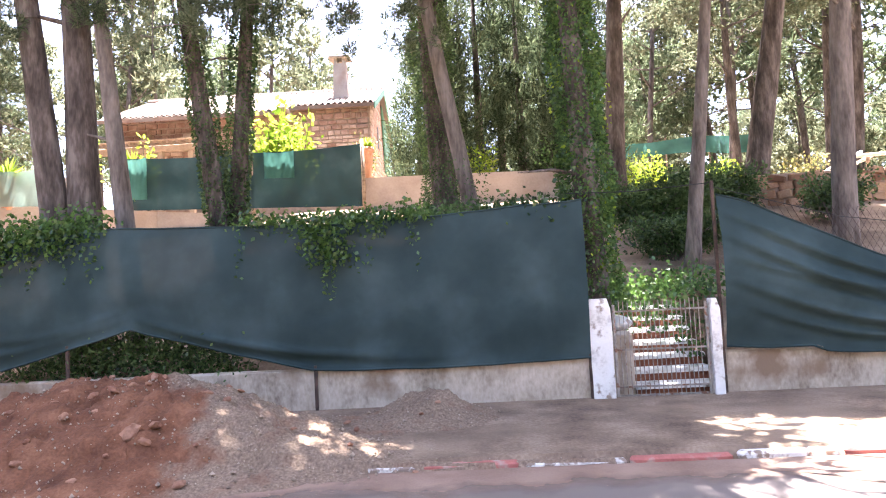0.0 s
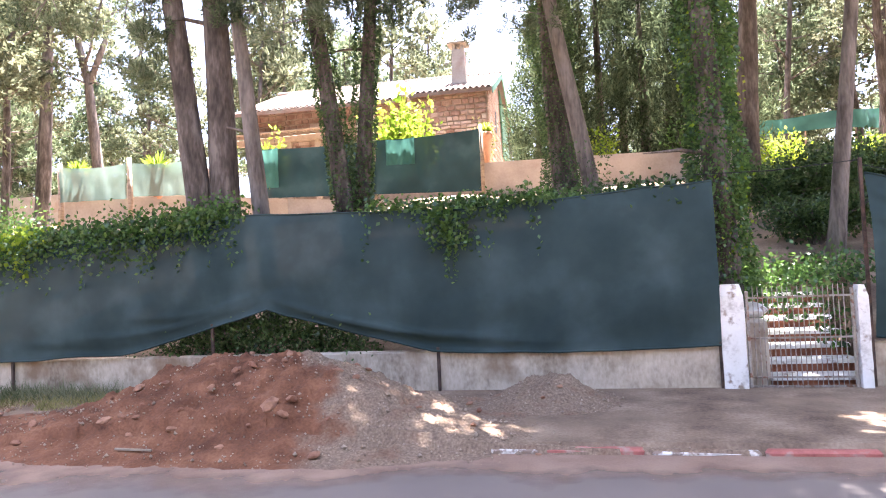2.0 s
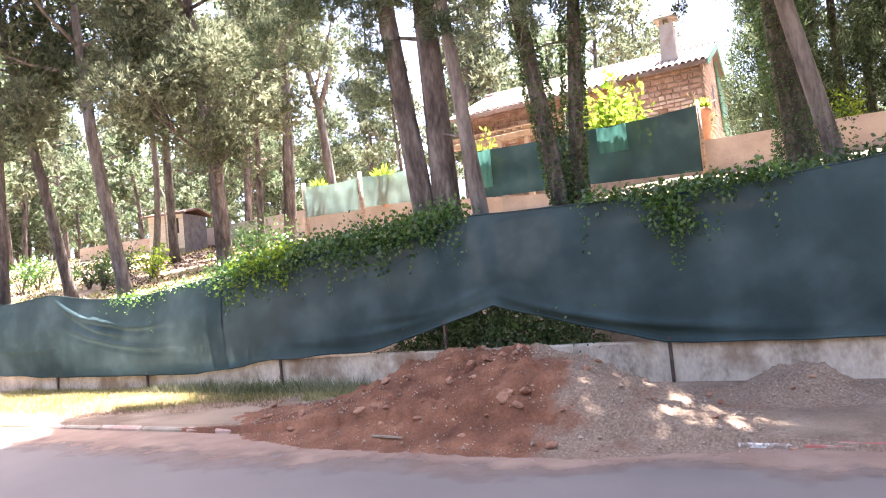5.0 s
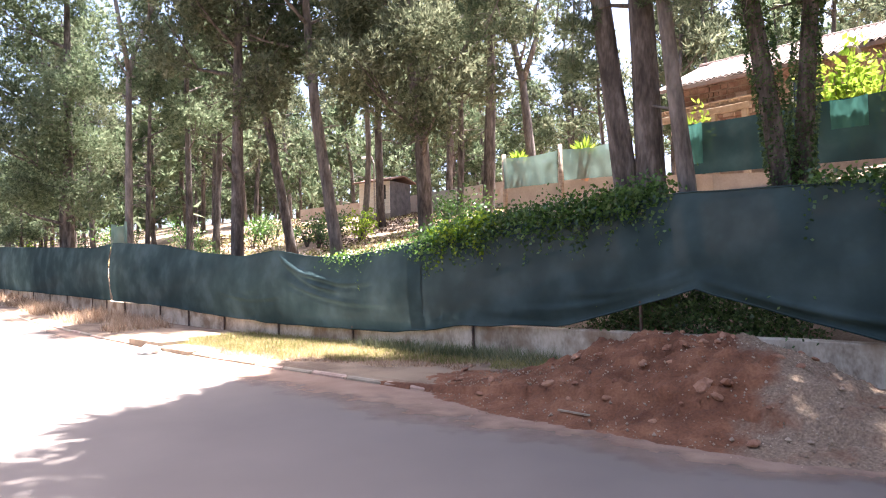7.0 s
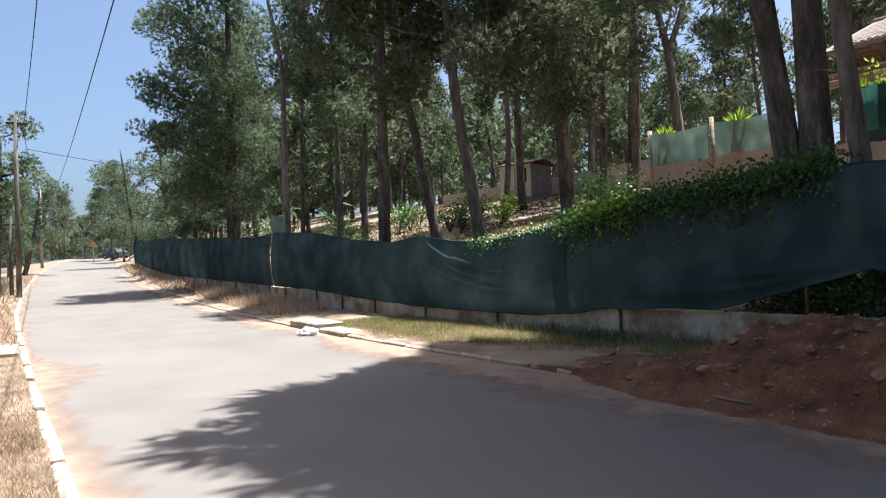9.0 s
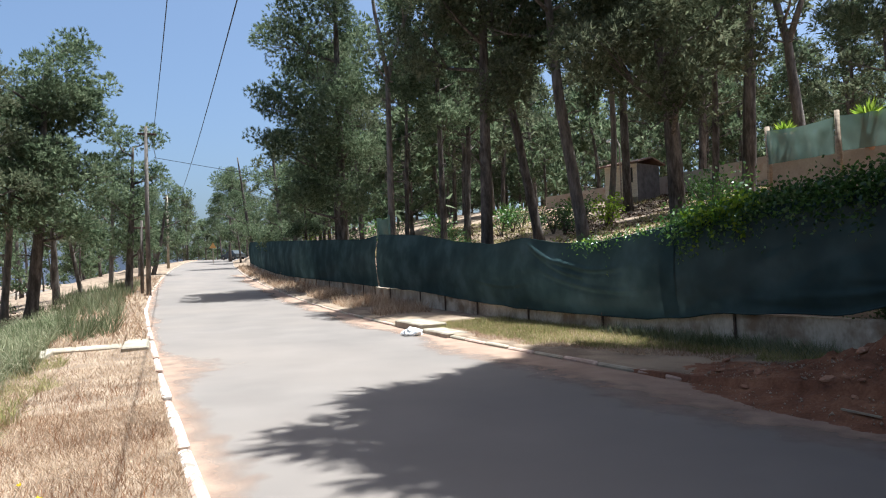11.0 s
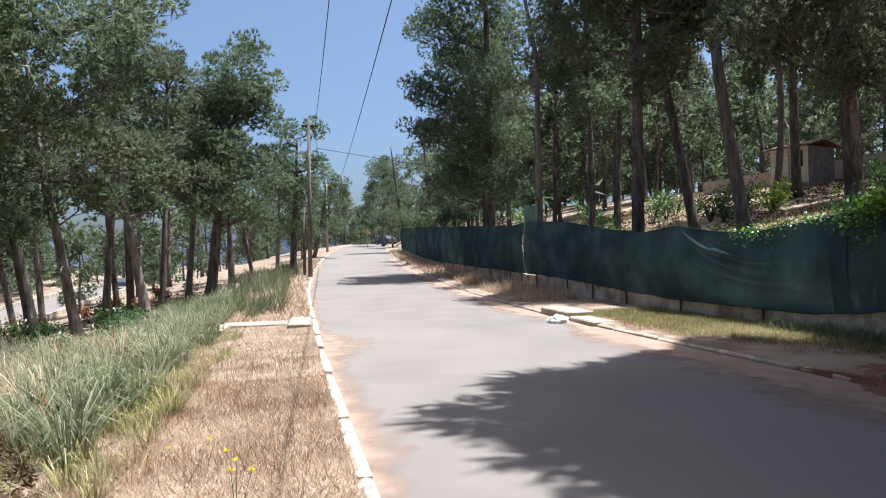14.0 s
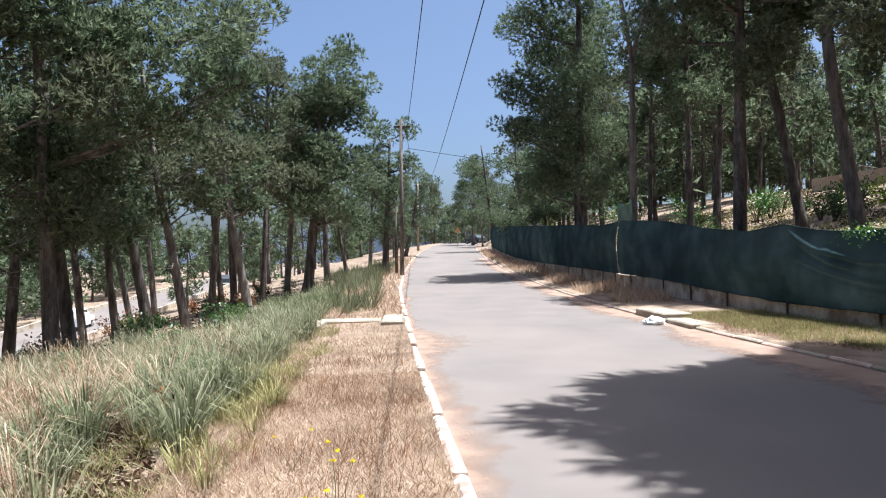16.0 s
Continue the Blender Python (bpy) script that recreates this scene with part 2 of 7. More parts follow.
thinning(M["dust"])
M["soil"] = surface("ground_soil", [(0.25, (0.1, 0.068, 0.046)), (0.5, (0.2, 0.14, 0.097)), (0.75, (0.33, 0.25, 0.178))], 1.9, 30, 0.95, 0.8, 0.03, stain=(0.28, 0.205, 0.142), stain_scale=0.5, stain_at=(0.5, 0.68))
M["fadedpaint"] = surface("bleached_red_paint", [(0.3, (0.33, 0.22, 0.17)), (0.7, (0.52, 0.39, 0.32))], 4, 40, 0.85, 0.4, 0.01)
M["red"] = surface("red_earth", [(0.25, (0.17, 0.062, 0.035)), (0.5, (0.27, 0.105, 0.06)), (0.75, (0.36, 0.165, 0.1))], 2.0, 26, 0.95, 0.9, 0.03)
M["gravel"] = surface("grey_gravel_earth", [(0.25, (0.16, 0.115, 0.085)), (0.5, (0.31, 0.235, 0.175)), (0.75, (0.47, 0.38, 0.29))], 3.0, 30, 0.95, 1.0, 0.03)
M["rock"] = surface("stone", [(0.3, (0.2, 0.09, 0.055)), (0.7, (0.36, 0.2, 0.13))], 6, 40, 0.9, 0.5, 0.01, per_object=0.3)
M["mound"] = surface("mixed_earth", [(0.25, (0.085, 0.034, 0.018)), (0.5, (0.165, 0.07, 0.037)), (0.75, (0.27, 0.13, 0.072))], 2.6, 34, 0.95, 1.0, 0.04)


def blend_gravel(m):
    """Grey gravel over the red earth, patchily, where the mound is gravelly."""
    t = m.node_tree
    nd, ln = t.nodes.new, t.links.new
    sh = [n for n in t.nodes if n.type == "BSDF_PRINCIPLED"][0]
    old = sh.inputs["Base Color"].links[0].from_socket
    at, ns, n2, geo, k, r, mx = nd("ShaderNodeAttribute"), nd("ShaderNodeTexNoise"), nd("ShaderNodeTexNoise"), nd("ShaderNodeNewGeometry"), nd("ShaderNodeMath"), ramp(t, [(0.62, (0, 0, 0)), (0.86, (1, 1, 1))]), nd("ShaderNodeMix")
    at.attribute_name = "gravel"
    ns.inputs["Scale"].default_value, ns.inputs["Detail"].default_value = 3.0, 8
    n2.inputs["Scale"].default_value, n2.inputs["Detail"].default_value = 38.0, 8
    ln(geo.outputs["Position"], ns.inputs["Vector"])
    ln(geo.outputs["Position"], n2.inputs["Vector"])
    g = ramp(t, [(0.25, (0.115, 0.08, 0.056)), (0.5, (0.215, 0.152, 0.106)), (0.8, (0.37, 0.275, 0.195))])
    ln(n2.outputs[0], g.inputs[0])
    k.operation = "MULTIPLY_ADD"
    ln(ns.outputs[0], k.inputs[0])
    k.inputs[1].default_value = 0.7
    ln(at.outputs["Fac"], k.inputs[2])
    ln(k.outputs[0], r.inputs[0])
    mx.data_type = "RGBA"
    ln(r.outputs[0], mx.inputs["Factor"])
    ln(old, mx.inputs["A"])
    ln(g.outputs[0], mx.inputs["B"])
    ln(mx.outputs["Result"], sh.inputs["Base Color"])


blend_gravel(M["mound"])
M["plaster"] = surface("weathered_plaster", [(0.25, (0.2, 0.15, 0.11)), (0.5, (0.46, 0.385, 0.3)), (0.75, (0.62, 0.54, 0.44))], 2.2, 24, 0.9, 0.5, 0.015, stain=(0.24, 0.165, 0.11), stain_scale=1.6, stain_at=(0.52, 0.66), stretch=(1, 1, 0.55))
M["white"] = surface("chipped_white_paint", [(0.25, (0.5, 0.47, 0.43)), (0.45, (0.76, 0.74, 0.7)), (0.75, (0.84, 0.82, 0.79))], 3, 30, 0.85, 0.4, 0.01, stain=(0.3, 0.23, 0.18), stain_scale=7, stain_at=(0.59, 0.68))
M["kerbwhite"] = surface("flaking_kerb_paint", [(0.3, (0.42, 0.38, 0.34)), (0.48, (0.68, 0.65, 0.61)), (0.75, (0.8, 0.78, 0.74))], 5, 34, 0.9, 0.6, 0.012, stain=(0.25, 0.19, 0.15), stain_scale=9, stain_at=(0.5, 0.57))
M["redpaint"] = surface("worn_red_paint", [(0.3, (0.3, 0.1, 0.085)), (0.7, (0.46, 0.17, 0.14))], 4, 40, 0.85, 0.4, 0.01, stain=(0.38, 0.31, 0.26), stain_scale=4, stain_at=(0.56, 0.66))
M["concrete"] = surface("concrete", [(0.3, (0.22, 0.185, 0.14)), (0.7, (0.38, 0.325, 0.25))], 3, 40, 0.9, 0.4, 0.01)
M["pink"] = surface("pink_plaster", [(0.3, (0.34, 0.285, 0.245)), (0.7, (0.46, 0.395, 0.345))], 1.4, 20, 0.9, 0.3, 0.01, stain=(0.3, 0.2, 0.16), stain_scale=1.1, stain_at=(0.6, 0.75))
M["mortar"] = surface("mortar", [(0.3, (0.26, 0.185, 0.145)), (0.7, (0.38, 0.29, 0.235))], 5, 40, 0.95)
M["stone"] = surface("rubble_stone", [(0.2, (0.24, 0.135, 0.1)), (0.5, (0.38, 0.255, 0.2)), (0.8, (0.55, 0.43, 0.36))], 3, 22, 0.9, 0.5, 0.02, per_object=0.5)
M["drystone"] = surface("dry_stone", [(0.2, (0.17, 0.09, 0.055)), (0.5, (0.28, 0.165, 0.1)), (0.8, (0.4, 0.27, 0.175))], 3, 22, 0.9, 0.5, 0.02, per_object=0.6)
M["tile"] = surface("clay_tile", [(0.3, (0.115, 0.075, 0.058)), (0.7, (0.2, 0.142, 0.118))], 2, 20, 0.85, 0.3, 0.01, per_object=0.25, stain=(0.165, 0.142, 0.128), stain_scale=1.2, stain_at=(0.45, 0.7))
M["bark"] = surface("pine_bark", [(0.3, (0.042, 0.034, 0.029)), (0.5, (0.1, 0.082, 0.071)), (0.7, (0.2, 0.17, 0.15))], 6, 26, 0.95, 1.0, 0.05, stretch=(1, 1, 0.25))
M["bark_grey"] = surface("grey_bark", [(0.3, (0.075, 0.062, 0.054)), (0.7, (0.24, 0.205, 0.18))], 6, 26, 0.95, 1.0, 0.04, stretch=(1, 1, 0.25))
M["rustroof"] = surface("rusty_sheet_roof", [(0.3, (0.13, 0.07, 0.05)), (0.7, (0.25, 0.15, 0.11))], 3, 40, 0.8, 0.3, 0.006)
M["wood"] = surface("weathered_timber", [(0.3, (0.2, 0.14, 0.1)), (0.7, (0.4, 0.31, 0.23))], 4, 40, 0.8, 0.3, 0.006, stretch=(1, 1, 4))
M["porchwood"] = surface("sunny_timber", [(0.3, (0.25, 0.18, 0.13)), (0.7, (0.42, 0.33, 0.25))], 4, 40, 0.8, 0.3, 0.006)
M["palewood"] = surface("pale_boards", [(0.3, (0.6, 0.52, 0.42)), (0.7, (0.76, 0.69, 0.58))], 3, 40, 0.8, 0.3, 0.006, stretch=(1, 1, 5))
M["darkwood"] = surface("dark_boards", [(0.3, (0.1, 0.085, 0.075)), (0.7, (0.19, 0.165, 0.15))], 3, 40, 0.8, 0.3, 0.006)
M["rust"] = surface("rusty_iron", [(0.3, (0.05, 0.035, 0.03)), (0.7, (0.14, 0.09, 0.07))], 9, 60, 0.7, 0.3, 0.003, metal=0.3)
M["iron"] = surface("grey_painted_iron", [(0.3, (0.24, 0.2, 0.17)), (0.7, (0.4, 0.36, 0.32))], 12, 60, 0.6, 0.2, 0.003, stain=(0.22, 0.11, 0.07), stain_scale=14, stain_at=(0.55, 0.65))
M["cable"] = surface("black_cable", [(0.3, (0.02, 0.02, 0.02)), (0.7, (0.035, 0.035, 0.035))], 9, 40, 0.6, 0)
M["greenpaint"] = surface("green_paint", [(0.3, (0.09, 0.22, 0.16)), (0.7, (0.15, 0.31, 0.23))], 2, 20, 0.6, 0.1)
M["dark"] = surface("dark_opening", [(0.3, (0.02, 0.018, 0.016)), (0.7, (0.04, 0.036, 0.03))], 3, 20, 0.4, 0)
M["pot"] = surface("terracotta", [(0.3, (0.36, 0.18, 0.11)), (0.7, (0.5, 0.28, 0.18))], 5, 40, 0.8, 0.2)
M["carwhite"] = surface("white_car_paint", [(0.3, (0.78, 0.78, 0.78)), (0.7, (0.82, 0.82, 0.82))], 2, 20, 0.25, 0, spec=0.5)
M["cardark"] = surface("dark_car_paint", [(0.3, (0.04, 0.045, 0.05)), (0.7, (0.06, 0.065, 0.07))], 2, 20, 0.25, 0, spec=0.5)
M["glass"] = surface("dark_glass", [(0.3, (0.02, 0.022, 0.025)), (0.7, (0.03, 0.032, 0.035))], 2, 20, 0.05, 0, spec=0.6)
M["rubber"] = surface("rubber", [(0.3, (0.02, 0.02, 0.02)), (0.7, (0.03, 0.03, 0.03))], 9, 40, 0.8, 0.1)
M["yellowpaint"] = surface("yellow_sign_paint", [(0.3, (0.42, 0.22, 0.07)), (0.7, (0.52, 0.29, 0.1))], 2, 20, 0.6, 0)
M["hill"] = surface("hazed_hillside", [(0.3, (0.36, 0.4, 0.5)), (0.7, (0.46, 0.5, 0.6))], 0.01, 0.1, 1.0, 0)
M["plastic"] = surface("white_plastic", [(0.3, (0.7, 0.7, 0.7)), (0.7, (0.82, 0.82, 0.82))], 9, 40, 0.4, 0.3, 0.01)
M["net"] = netting("dark_green_net", (0.041, 0.066, 0.069), 0.004, 0.09)
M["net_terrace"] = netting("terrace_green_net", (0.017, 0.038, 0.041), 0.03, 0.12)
M["net_mid"] = netting("faded_sunlit_net", (0.06, 0.165, 0.135), 0.05, 0.35)
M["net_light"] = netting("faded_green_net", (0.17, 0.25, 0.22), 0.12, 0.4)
M["needle"] = foliage("pine_needles", [(0.2, (0.06, 0.085, 0.047)), (0.5, (0.132, 0.165, 0.092)), (0.85, (0.23, 0.26, 0.162))], 0.46)
M["needle_dry"] = foliage("olive_pine_needles", [(0.2, (0.066, 0.08, 0.046)), (0.5, (0.13, 0.143, 0.085)), (0.85, (0.215, 0.22, 0.14))], 0.44)
M["cypress"] = foliage("cypress_foliage", [(0.2, (0.035, 0.05, 0.028)), (0.5, (0.075, 0.1, 0.052)), (0.85, (0.14, 0.165, 0.09))], 0.35)
M["ivy"] = foliage("ivy_leaves", [(0.2, (0.03, 0.075, 0.015)), (0.5, (0.075, 0.155, 0.03)), (0.85, (0.14, 0.24, 0.05))], 0.45, 0.05)
M["ivydark"] = foliage("old_ivy_leaves", [(0.2, (0.025, 0.055, 0.017)), (0.5, (0.062, 0.115, 0.032)), (0.85, (0.12, 0.19, 0.058))], 0.42, 0.04)
M["lime"] = foliage("young_and_sunlit_leaves", [(0.2, (0.12, 0.2, 0.02)), (0.5, (0.24, 0.34, 0.04)), (0.85, (0.36, 0.42, 0.07))], 0.5)
M["grass"] = foliage("green_grass", [(0.2, (0.095, 0.112, 0.056)), (0.5, (0.18, 0.195, 0.108)), (0.85, (0.33, 0.315, 0.205))], 0.35)
M["paleblade"] = foliage("pale_grass", [(0.2, (0.16, 0.165, 0.09)), (0.5, (0.28, 0.27, 0.17)), (0.85, (0.42, 0.39, 0.27))], 0.35)
M["straw"] = foliage("dry_grass", [(0.2, (0.23, 0.14, 0.088)), (0.5, (0.44, 0.305, 0.205)), (0.85, (0.65, 0.51, 0.38))], 0.3)
M["turf"] = foliage("yellowing_turf", [(0.2, (0.14, 0.15, 0.05)), (0.5, (0.29, 0.27, 0.11)), (0.85, (0.46, 0.4, 0.2))], 0.35)
M["litter"] = foliage("needle_litter", [(0.2, (0.05, 0.032, 0.02)), (0.5, (0.1, 0.065, 0.042)), (0.85, (0.18, 0.125, 0.08))], 0.1)
M["petal"] = foliage("yellow_petals", [(0.2, (0.7, 0.52, 0.02)), (0.8, (0.85, 0.68, 0.04))], 0.4)
M["rustleaf"] = foliage("rust_brown_leaves", [(0.2, (0.17, 0.07, 0.03)), (0.8, (0.34, 0.15, 0.07))], 0.35)

# ---------- ground, road, kerbs ----------
def spread(a, b, n):
    return list(np.linspace(a, b, n, endpoint=False))


def ground_sheet():
    xs = spread(-900, -160, 8) + spread(-160, -60, 34) + spread(-60, -24, 48) + spread(-24, 10, 112) + spread(10, 50, 20) + spread(50, 900, 8) + [900]
    b = Build()
    rows = []
    for x in xs:
        l, r, w = left_y(x), right_y(x), wall_y(x)
        ys = spread(-900, -90, 7) + spread(-90, l - 26, 10) + spread(l - 26, l - 10, 20) + spread(l - 10, l - 0.13, 44) + [l - 0.13, l - 0.12, l, l + 0.01]
        ys += spread(l + 0.02, r - 0.01, 4) + [r, r + 0.11] + spread(r + 0.12, w - 0.02, 14) + [w, w + 0.2]
        ys += spread(w + 0.21, w + 12, 34) + spread(w + 12, w + 60, 40) + spread(w + 60, 900, 8) + [900]
        rows.append([(x, y, land(x, y) - (0.05 if l - 0.125 < y < r + 0.05 else 0.0)) for y in ys])
    b.sheet(rows)
    b.f = [tuple(reversed(f)) for f in b.f]
    ob = part("ground", b, M["soil"], soft=True)
    return tagged(ob, "dry earth bank and woodland floor with straw", "ground", kind="structure")


ground = ground_sheet()


def strip(name, material, label, category, xs, low, high, lift, n=6):
    b = Build()
    rows = []
    for x in xs:
        a, c = low(x), high(x)
        rows.append([(x, a + (c - a) * k / n, road_z(x) + lift) for k in range(n + 1)])
    b.sheet(rows)
    b.f = [tuple(reversed(f)) for f in b.f]
    return tagged(part(name, b, material, soft=True), label, category, kind="structure")


road_xs = spread(-160, -40, 60) + spread(-40, 12, 60) + spread(12, 60, 10)
strip("road", M["asphalt"], "sun-bleached grey asphalt road dusted with red soil", "road", road_xs, left_y, right_y, 0.0)


def ragged(x, seed, a):
    return a * (0.55 + 0.9 * noise.noise(Vector((x * 0.55, seed, 0.3))) + 0.35 * noise.noise(Vector((x * 2.3, seed, 1.3))))


dust_xs = spread(-60, 6, 200)


def dust(low, high, label, dense_low):
    ob = strip("dust_drift", M["dust"], label, "dust", dust_xs, low, high, 0.005, 6)
    at = ob.data.attributes.new("cover", "FLOAT", "POINT")
    at.data.foreach_set("value", [((1 - (i % 7) / 6) * 0.52 if dense_low else ((i % 7) / 6) ** 0.8 * 0.8) for i in range(len(ob.data.vertices))])


dust(lambda x: right_y(x) - 0.5 - max(0.1, ragged(x, 2.0, 0.9) + 0.8 * smooth(1, 4, -x) * (1 - smooth(11, 17, -x))), right_y, "red soil washed along the edge of the road", False)
dust(left_y, lambda x: left_y(x) + 0.12 + max(0.1, ragged(x, 9.0, 0.5) + 1.2 * math.exp(-((x + 13.5) / 1.8) ** 2)), "pale soil washed along the edge of the road", True)


def kerb(name, edge, side, x0, x1, near, height, first_red, label, second, pitch):
    """A painted kerb, stone by stone; the far stretch is one mesh."""
    root = thing(name, label, "kerb", kind="structure")
    b, rng = Build(), random.Random(5)
    b.chamfer((-0.49, 0.0, -0.12), (0.49, 0.12, 1.0), 0.025)
    for i, p in enumerate(b.v):
        b.v[i] = (p[0], p[1], p[2] if p[2] < 0.5 else p[2] - 1.0 + height)
    meshes = [b.mesh("kerb_stone", M["kerbwhite"]), b.mesh("kerb_stone", M[second]), b.mesh("kerb_stone", M["concrete"]), b.mesh("kerb_stone", M["fadedpaint"])]
    far = [Build(), Build()]
    x, k = x0, 0
    while x > x1:
        c = x - pitch / 2
        y = edge(c) if side > 0 else edge(c) - 0.12
        ang = math.atan2(edge(x) - edge(x - 1), 1.0)
        m = Matrix.Translation((c, y, road_z(c) + rng.uniform(-0.012, 0.012) - (rng.uniform(0.02, 0.06) if side < 0 and rng.random() < 0.3 else 0))) @ Euler((rng.uniform(-0.03, 0.03), math.atan2(road_z(x - 1) - road_z(x), 1.0) * 1.0, ang + rng.uniform(-0.01, 0.01))).to_matrix().to_4x4()
        red = (k + first_red) % 2
        if x > near:
            ob = part("kerb_stone", meshes[red + (2 if side > 0 and x < -5.5 else 0)], None, root)
            ob.matrix_basis = m @ Matrix.Diagonal((pitch * rng.uniform(0.95, 1.0), 1, 1, 1))
        else:
            far[red].add([m @ Vector(p) for p in b.v], b.f)
        x -= pitch
        k += 1
    for red in (0, 1):
        part("far_kerb", far[red], (M["concrete"], M["fadedpaint"])[red], root)["kind"] = "stuff"
    return root


kerb("kerb_right", right_y, 1, 4.94, -110, -42, 0.055, 0, "low half-buried road kerb painted in red and white blocks", "redpaint", 0.955)
kerb("kerb_left", left_y, -1, 6.0, -110, -42, 0.085, 0, "low road kerb painted in white and faded red blocks", "fadedpaint", 1.0)

# ---------- roadside wall and shade nets ----------
NET_TOP = [(-75, 5.0), (-45, 3.72), (-29.8, 3.0), (-27.3, 3.08), (-23, 2.8), (-20, 2.42), (-17.8, 2.24), (-16.05, 2.34), (-14.5, 2.12), (-12.96, 2.06), (-10.87, 2.26), (-8.34, 2.42), (-6.73, 2.52), (-5.15, 2.7), (-3.59, 2.64), (-2.05, 2.59), (-0.53, 2.65), (1.18, 2.75)]
NET_LOW = [(-75, 2.9), (-45, 1.44), (-23.3, 0.84), (-19.5, 0.62), (-15.85, 0.48), (-11.47, 0.46), (-9.24, 0.68), (-7.19, 0.75), (-6.76, 0.84), (-5.97, 1.05), (-5.2, 1.25), (-4.93, 1.36), (-4.62, 1.24), (-4.2, 1.12), (-3.4, 0.92), (-2.44, 0.68), (-0.64, 0.64), (1.18, 0.68)]


def wall_run(name, x0, x1, label):
    b = Build()
    n = max(4, int((x1 - x0) / 1.2))
    rows_of = []
    for i in range(n):
        a, c = x0 + (x1 - x0) * i / n, x0 + (x1 - x0) * (i + 1) / n
        p = rows_of
        for x in (a, c) if i == 0 else (c,):
            y, top = wall_y(x), road_z(x) + 0.68 + 0.02 * noise.noise(Vector((x * 0.9, 0, 0))) - (0.09 * smooth(3, 6, x))
            p.append([(x, y, road_z(x) - 0.3), (x, y - 0.004 * (i % 2), top - 0.02), (x, y + 0.025, top), (x, y + 0.18, top), (x, y + 0.2, top - 0.02), (x, y + 0.2, road_z(x) - 0.3)])
    b.sheet(rows_of)
    b.f.append(tuple(range(6)))
    m = len(b.v)
    b.f.append(tuple(range(m - 1, m - 7, -1)))
    return tagged(part(name, b, M["plaster"]), label, "wall", kind="structure")


wall_run("wall_roadside", -76, 1.16, "low roadside wall of stained flaking plaster")
wall_run("wall_roadside_east", 2.85, 14, "low roadside wall of cracked cream plaster")


def net(name, x0, x1, top, low, material, label, seed, step=0.12, bulge=0.09, creases=(), n=14):
    """A cloth hung from its top cord. A crease runs from (x, z) to (x, z), sagging, and stands out or falls in by its depth."""
    b, rows = Build(), []
    cols = int((x1 - x0) / step)
    for i in range(cols + 1):
        x = x0 + (x1 - x0) * i / cols
        zt = lerp_table(x, top) + 0.025 * noise.noise(Vector((x * 1.7, seed, 0)))
        zl = lerp_table(x, low) + 0.03 * noise.noise(Vector((x * 1.3, seed, 5)))
        rows.append([])
        for k in range(n + 1):
            f = k / n
            z = zt + (zl - zt) * f
            drop = f * (zt - zl)
            fold = 0.05 * noise.noise(Vector((x * 0.8 + drop * 0.5, drop * 1.0, seed))) + 0.022 * noise.noise(Vector((x * 2.6 + drop * 2.2, drop * 2.6, seed + 4)))
            y = wall_y(x) - 0.03 - bulge * math.sin(math.pi * min(1, f * 1.05)) - abs(fold) * (0.4 + f) - 0.02 * f
            for xa, za, xb, zb, deep in creases:
                g = (x - xa) / (xb - xa)
                if -0.05 < g < 1.05:
                    off = z - (za + (zb - za) * g - 0.16 * math.sin(math.pi * min(1, max(0, g))))
                    y -= deep * math.sin(math.pi * min(1, max(0, g))) ** 0.6 * (math.exp(-(off / 0.045) ** 2) - 0.7 * math.exp(-((off + 0.085) / 0.05) ** 2))
            rows[-1].append((x, y, z))
    b.sheet(rows)
    root = thing(name, label, "shade net", (0, 0, 0), "shade nets on the roadside fence")
    part("cloth", b, material, root, soft=True)
    for edge, r, title in ((0, 0.012, "top_cord"), (n, 0.016, "hem")):
        e = Build()
        e.tube([(q[edge][0], q[edge][1] - 0.004, q[edge][2]) for q in rows[:: 3]] + [rows[-1][edge]], [r] * (len(rows[::3]) + 1), 5)
        part(title, e, material, root, soft=True)
    return root


net("shade_net", -10.9, 1.18, NET_TOP, NET_LOW, M["net"], "dark green shade cloth along the wall, lifted at its hem", 1.0, 0.08, creases=((-4.9, 1.5, -8.4, 0.98, 0.04), (-4.9, 1.62, -7.2, 1.28, 0.025), (-4.9, 1.5, -1.6, 0.86, 0.04), (-4.9, 1.4, -0.4, 0.76, 0.03), (-9.0, 0.95, -5.6, 1.2, 0.03)), n=36)
net("shade_net", -27.6, -10.5, NET_TOP, NET_LOW, M["net"], "dark green shade cloth sagging along the roadside wall", 2.0, 0.1, 0.13, creases=((-16.05, 2.3, -13.6, 1.55, 0.07), (-15.9, 2.15, -13.2, 1.3, 0.07), (-14.6, 1.8, -12.0, 1.5, 0.05), (-15.4, 1.55, -11.6, 1.0, 0.05), (-19, 1.3, -15.5, 1.2, 0.04)), n=36)
net("shade_net", -75, -27.78, NET_TOP, NET_LOW, M["net"], "dark green shade cloth on the far stretch of the wall", 3.0, 0.5)
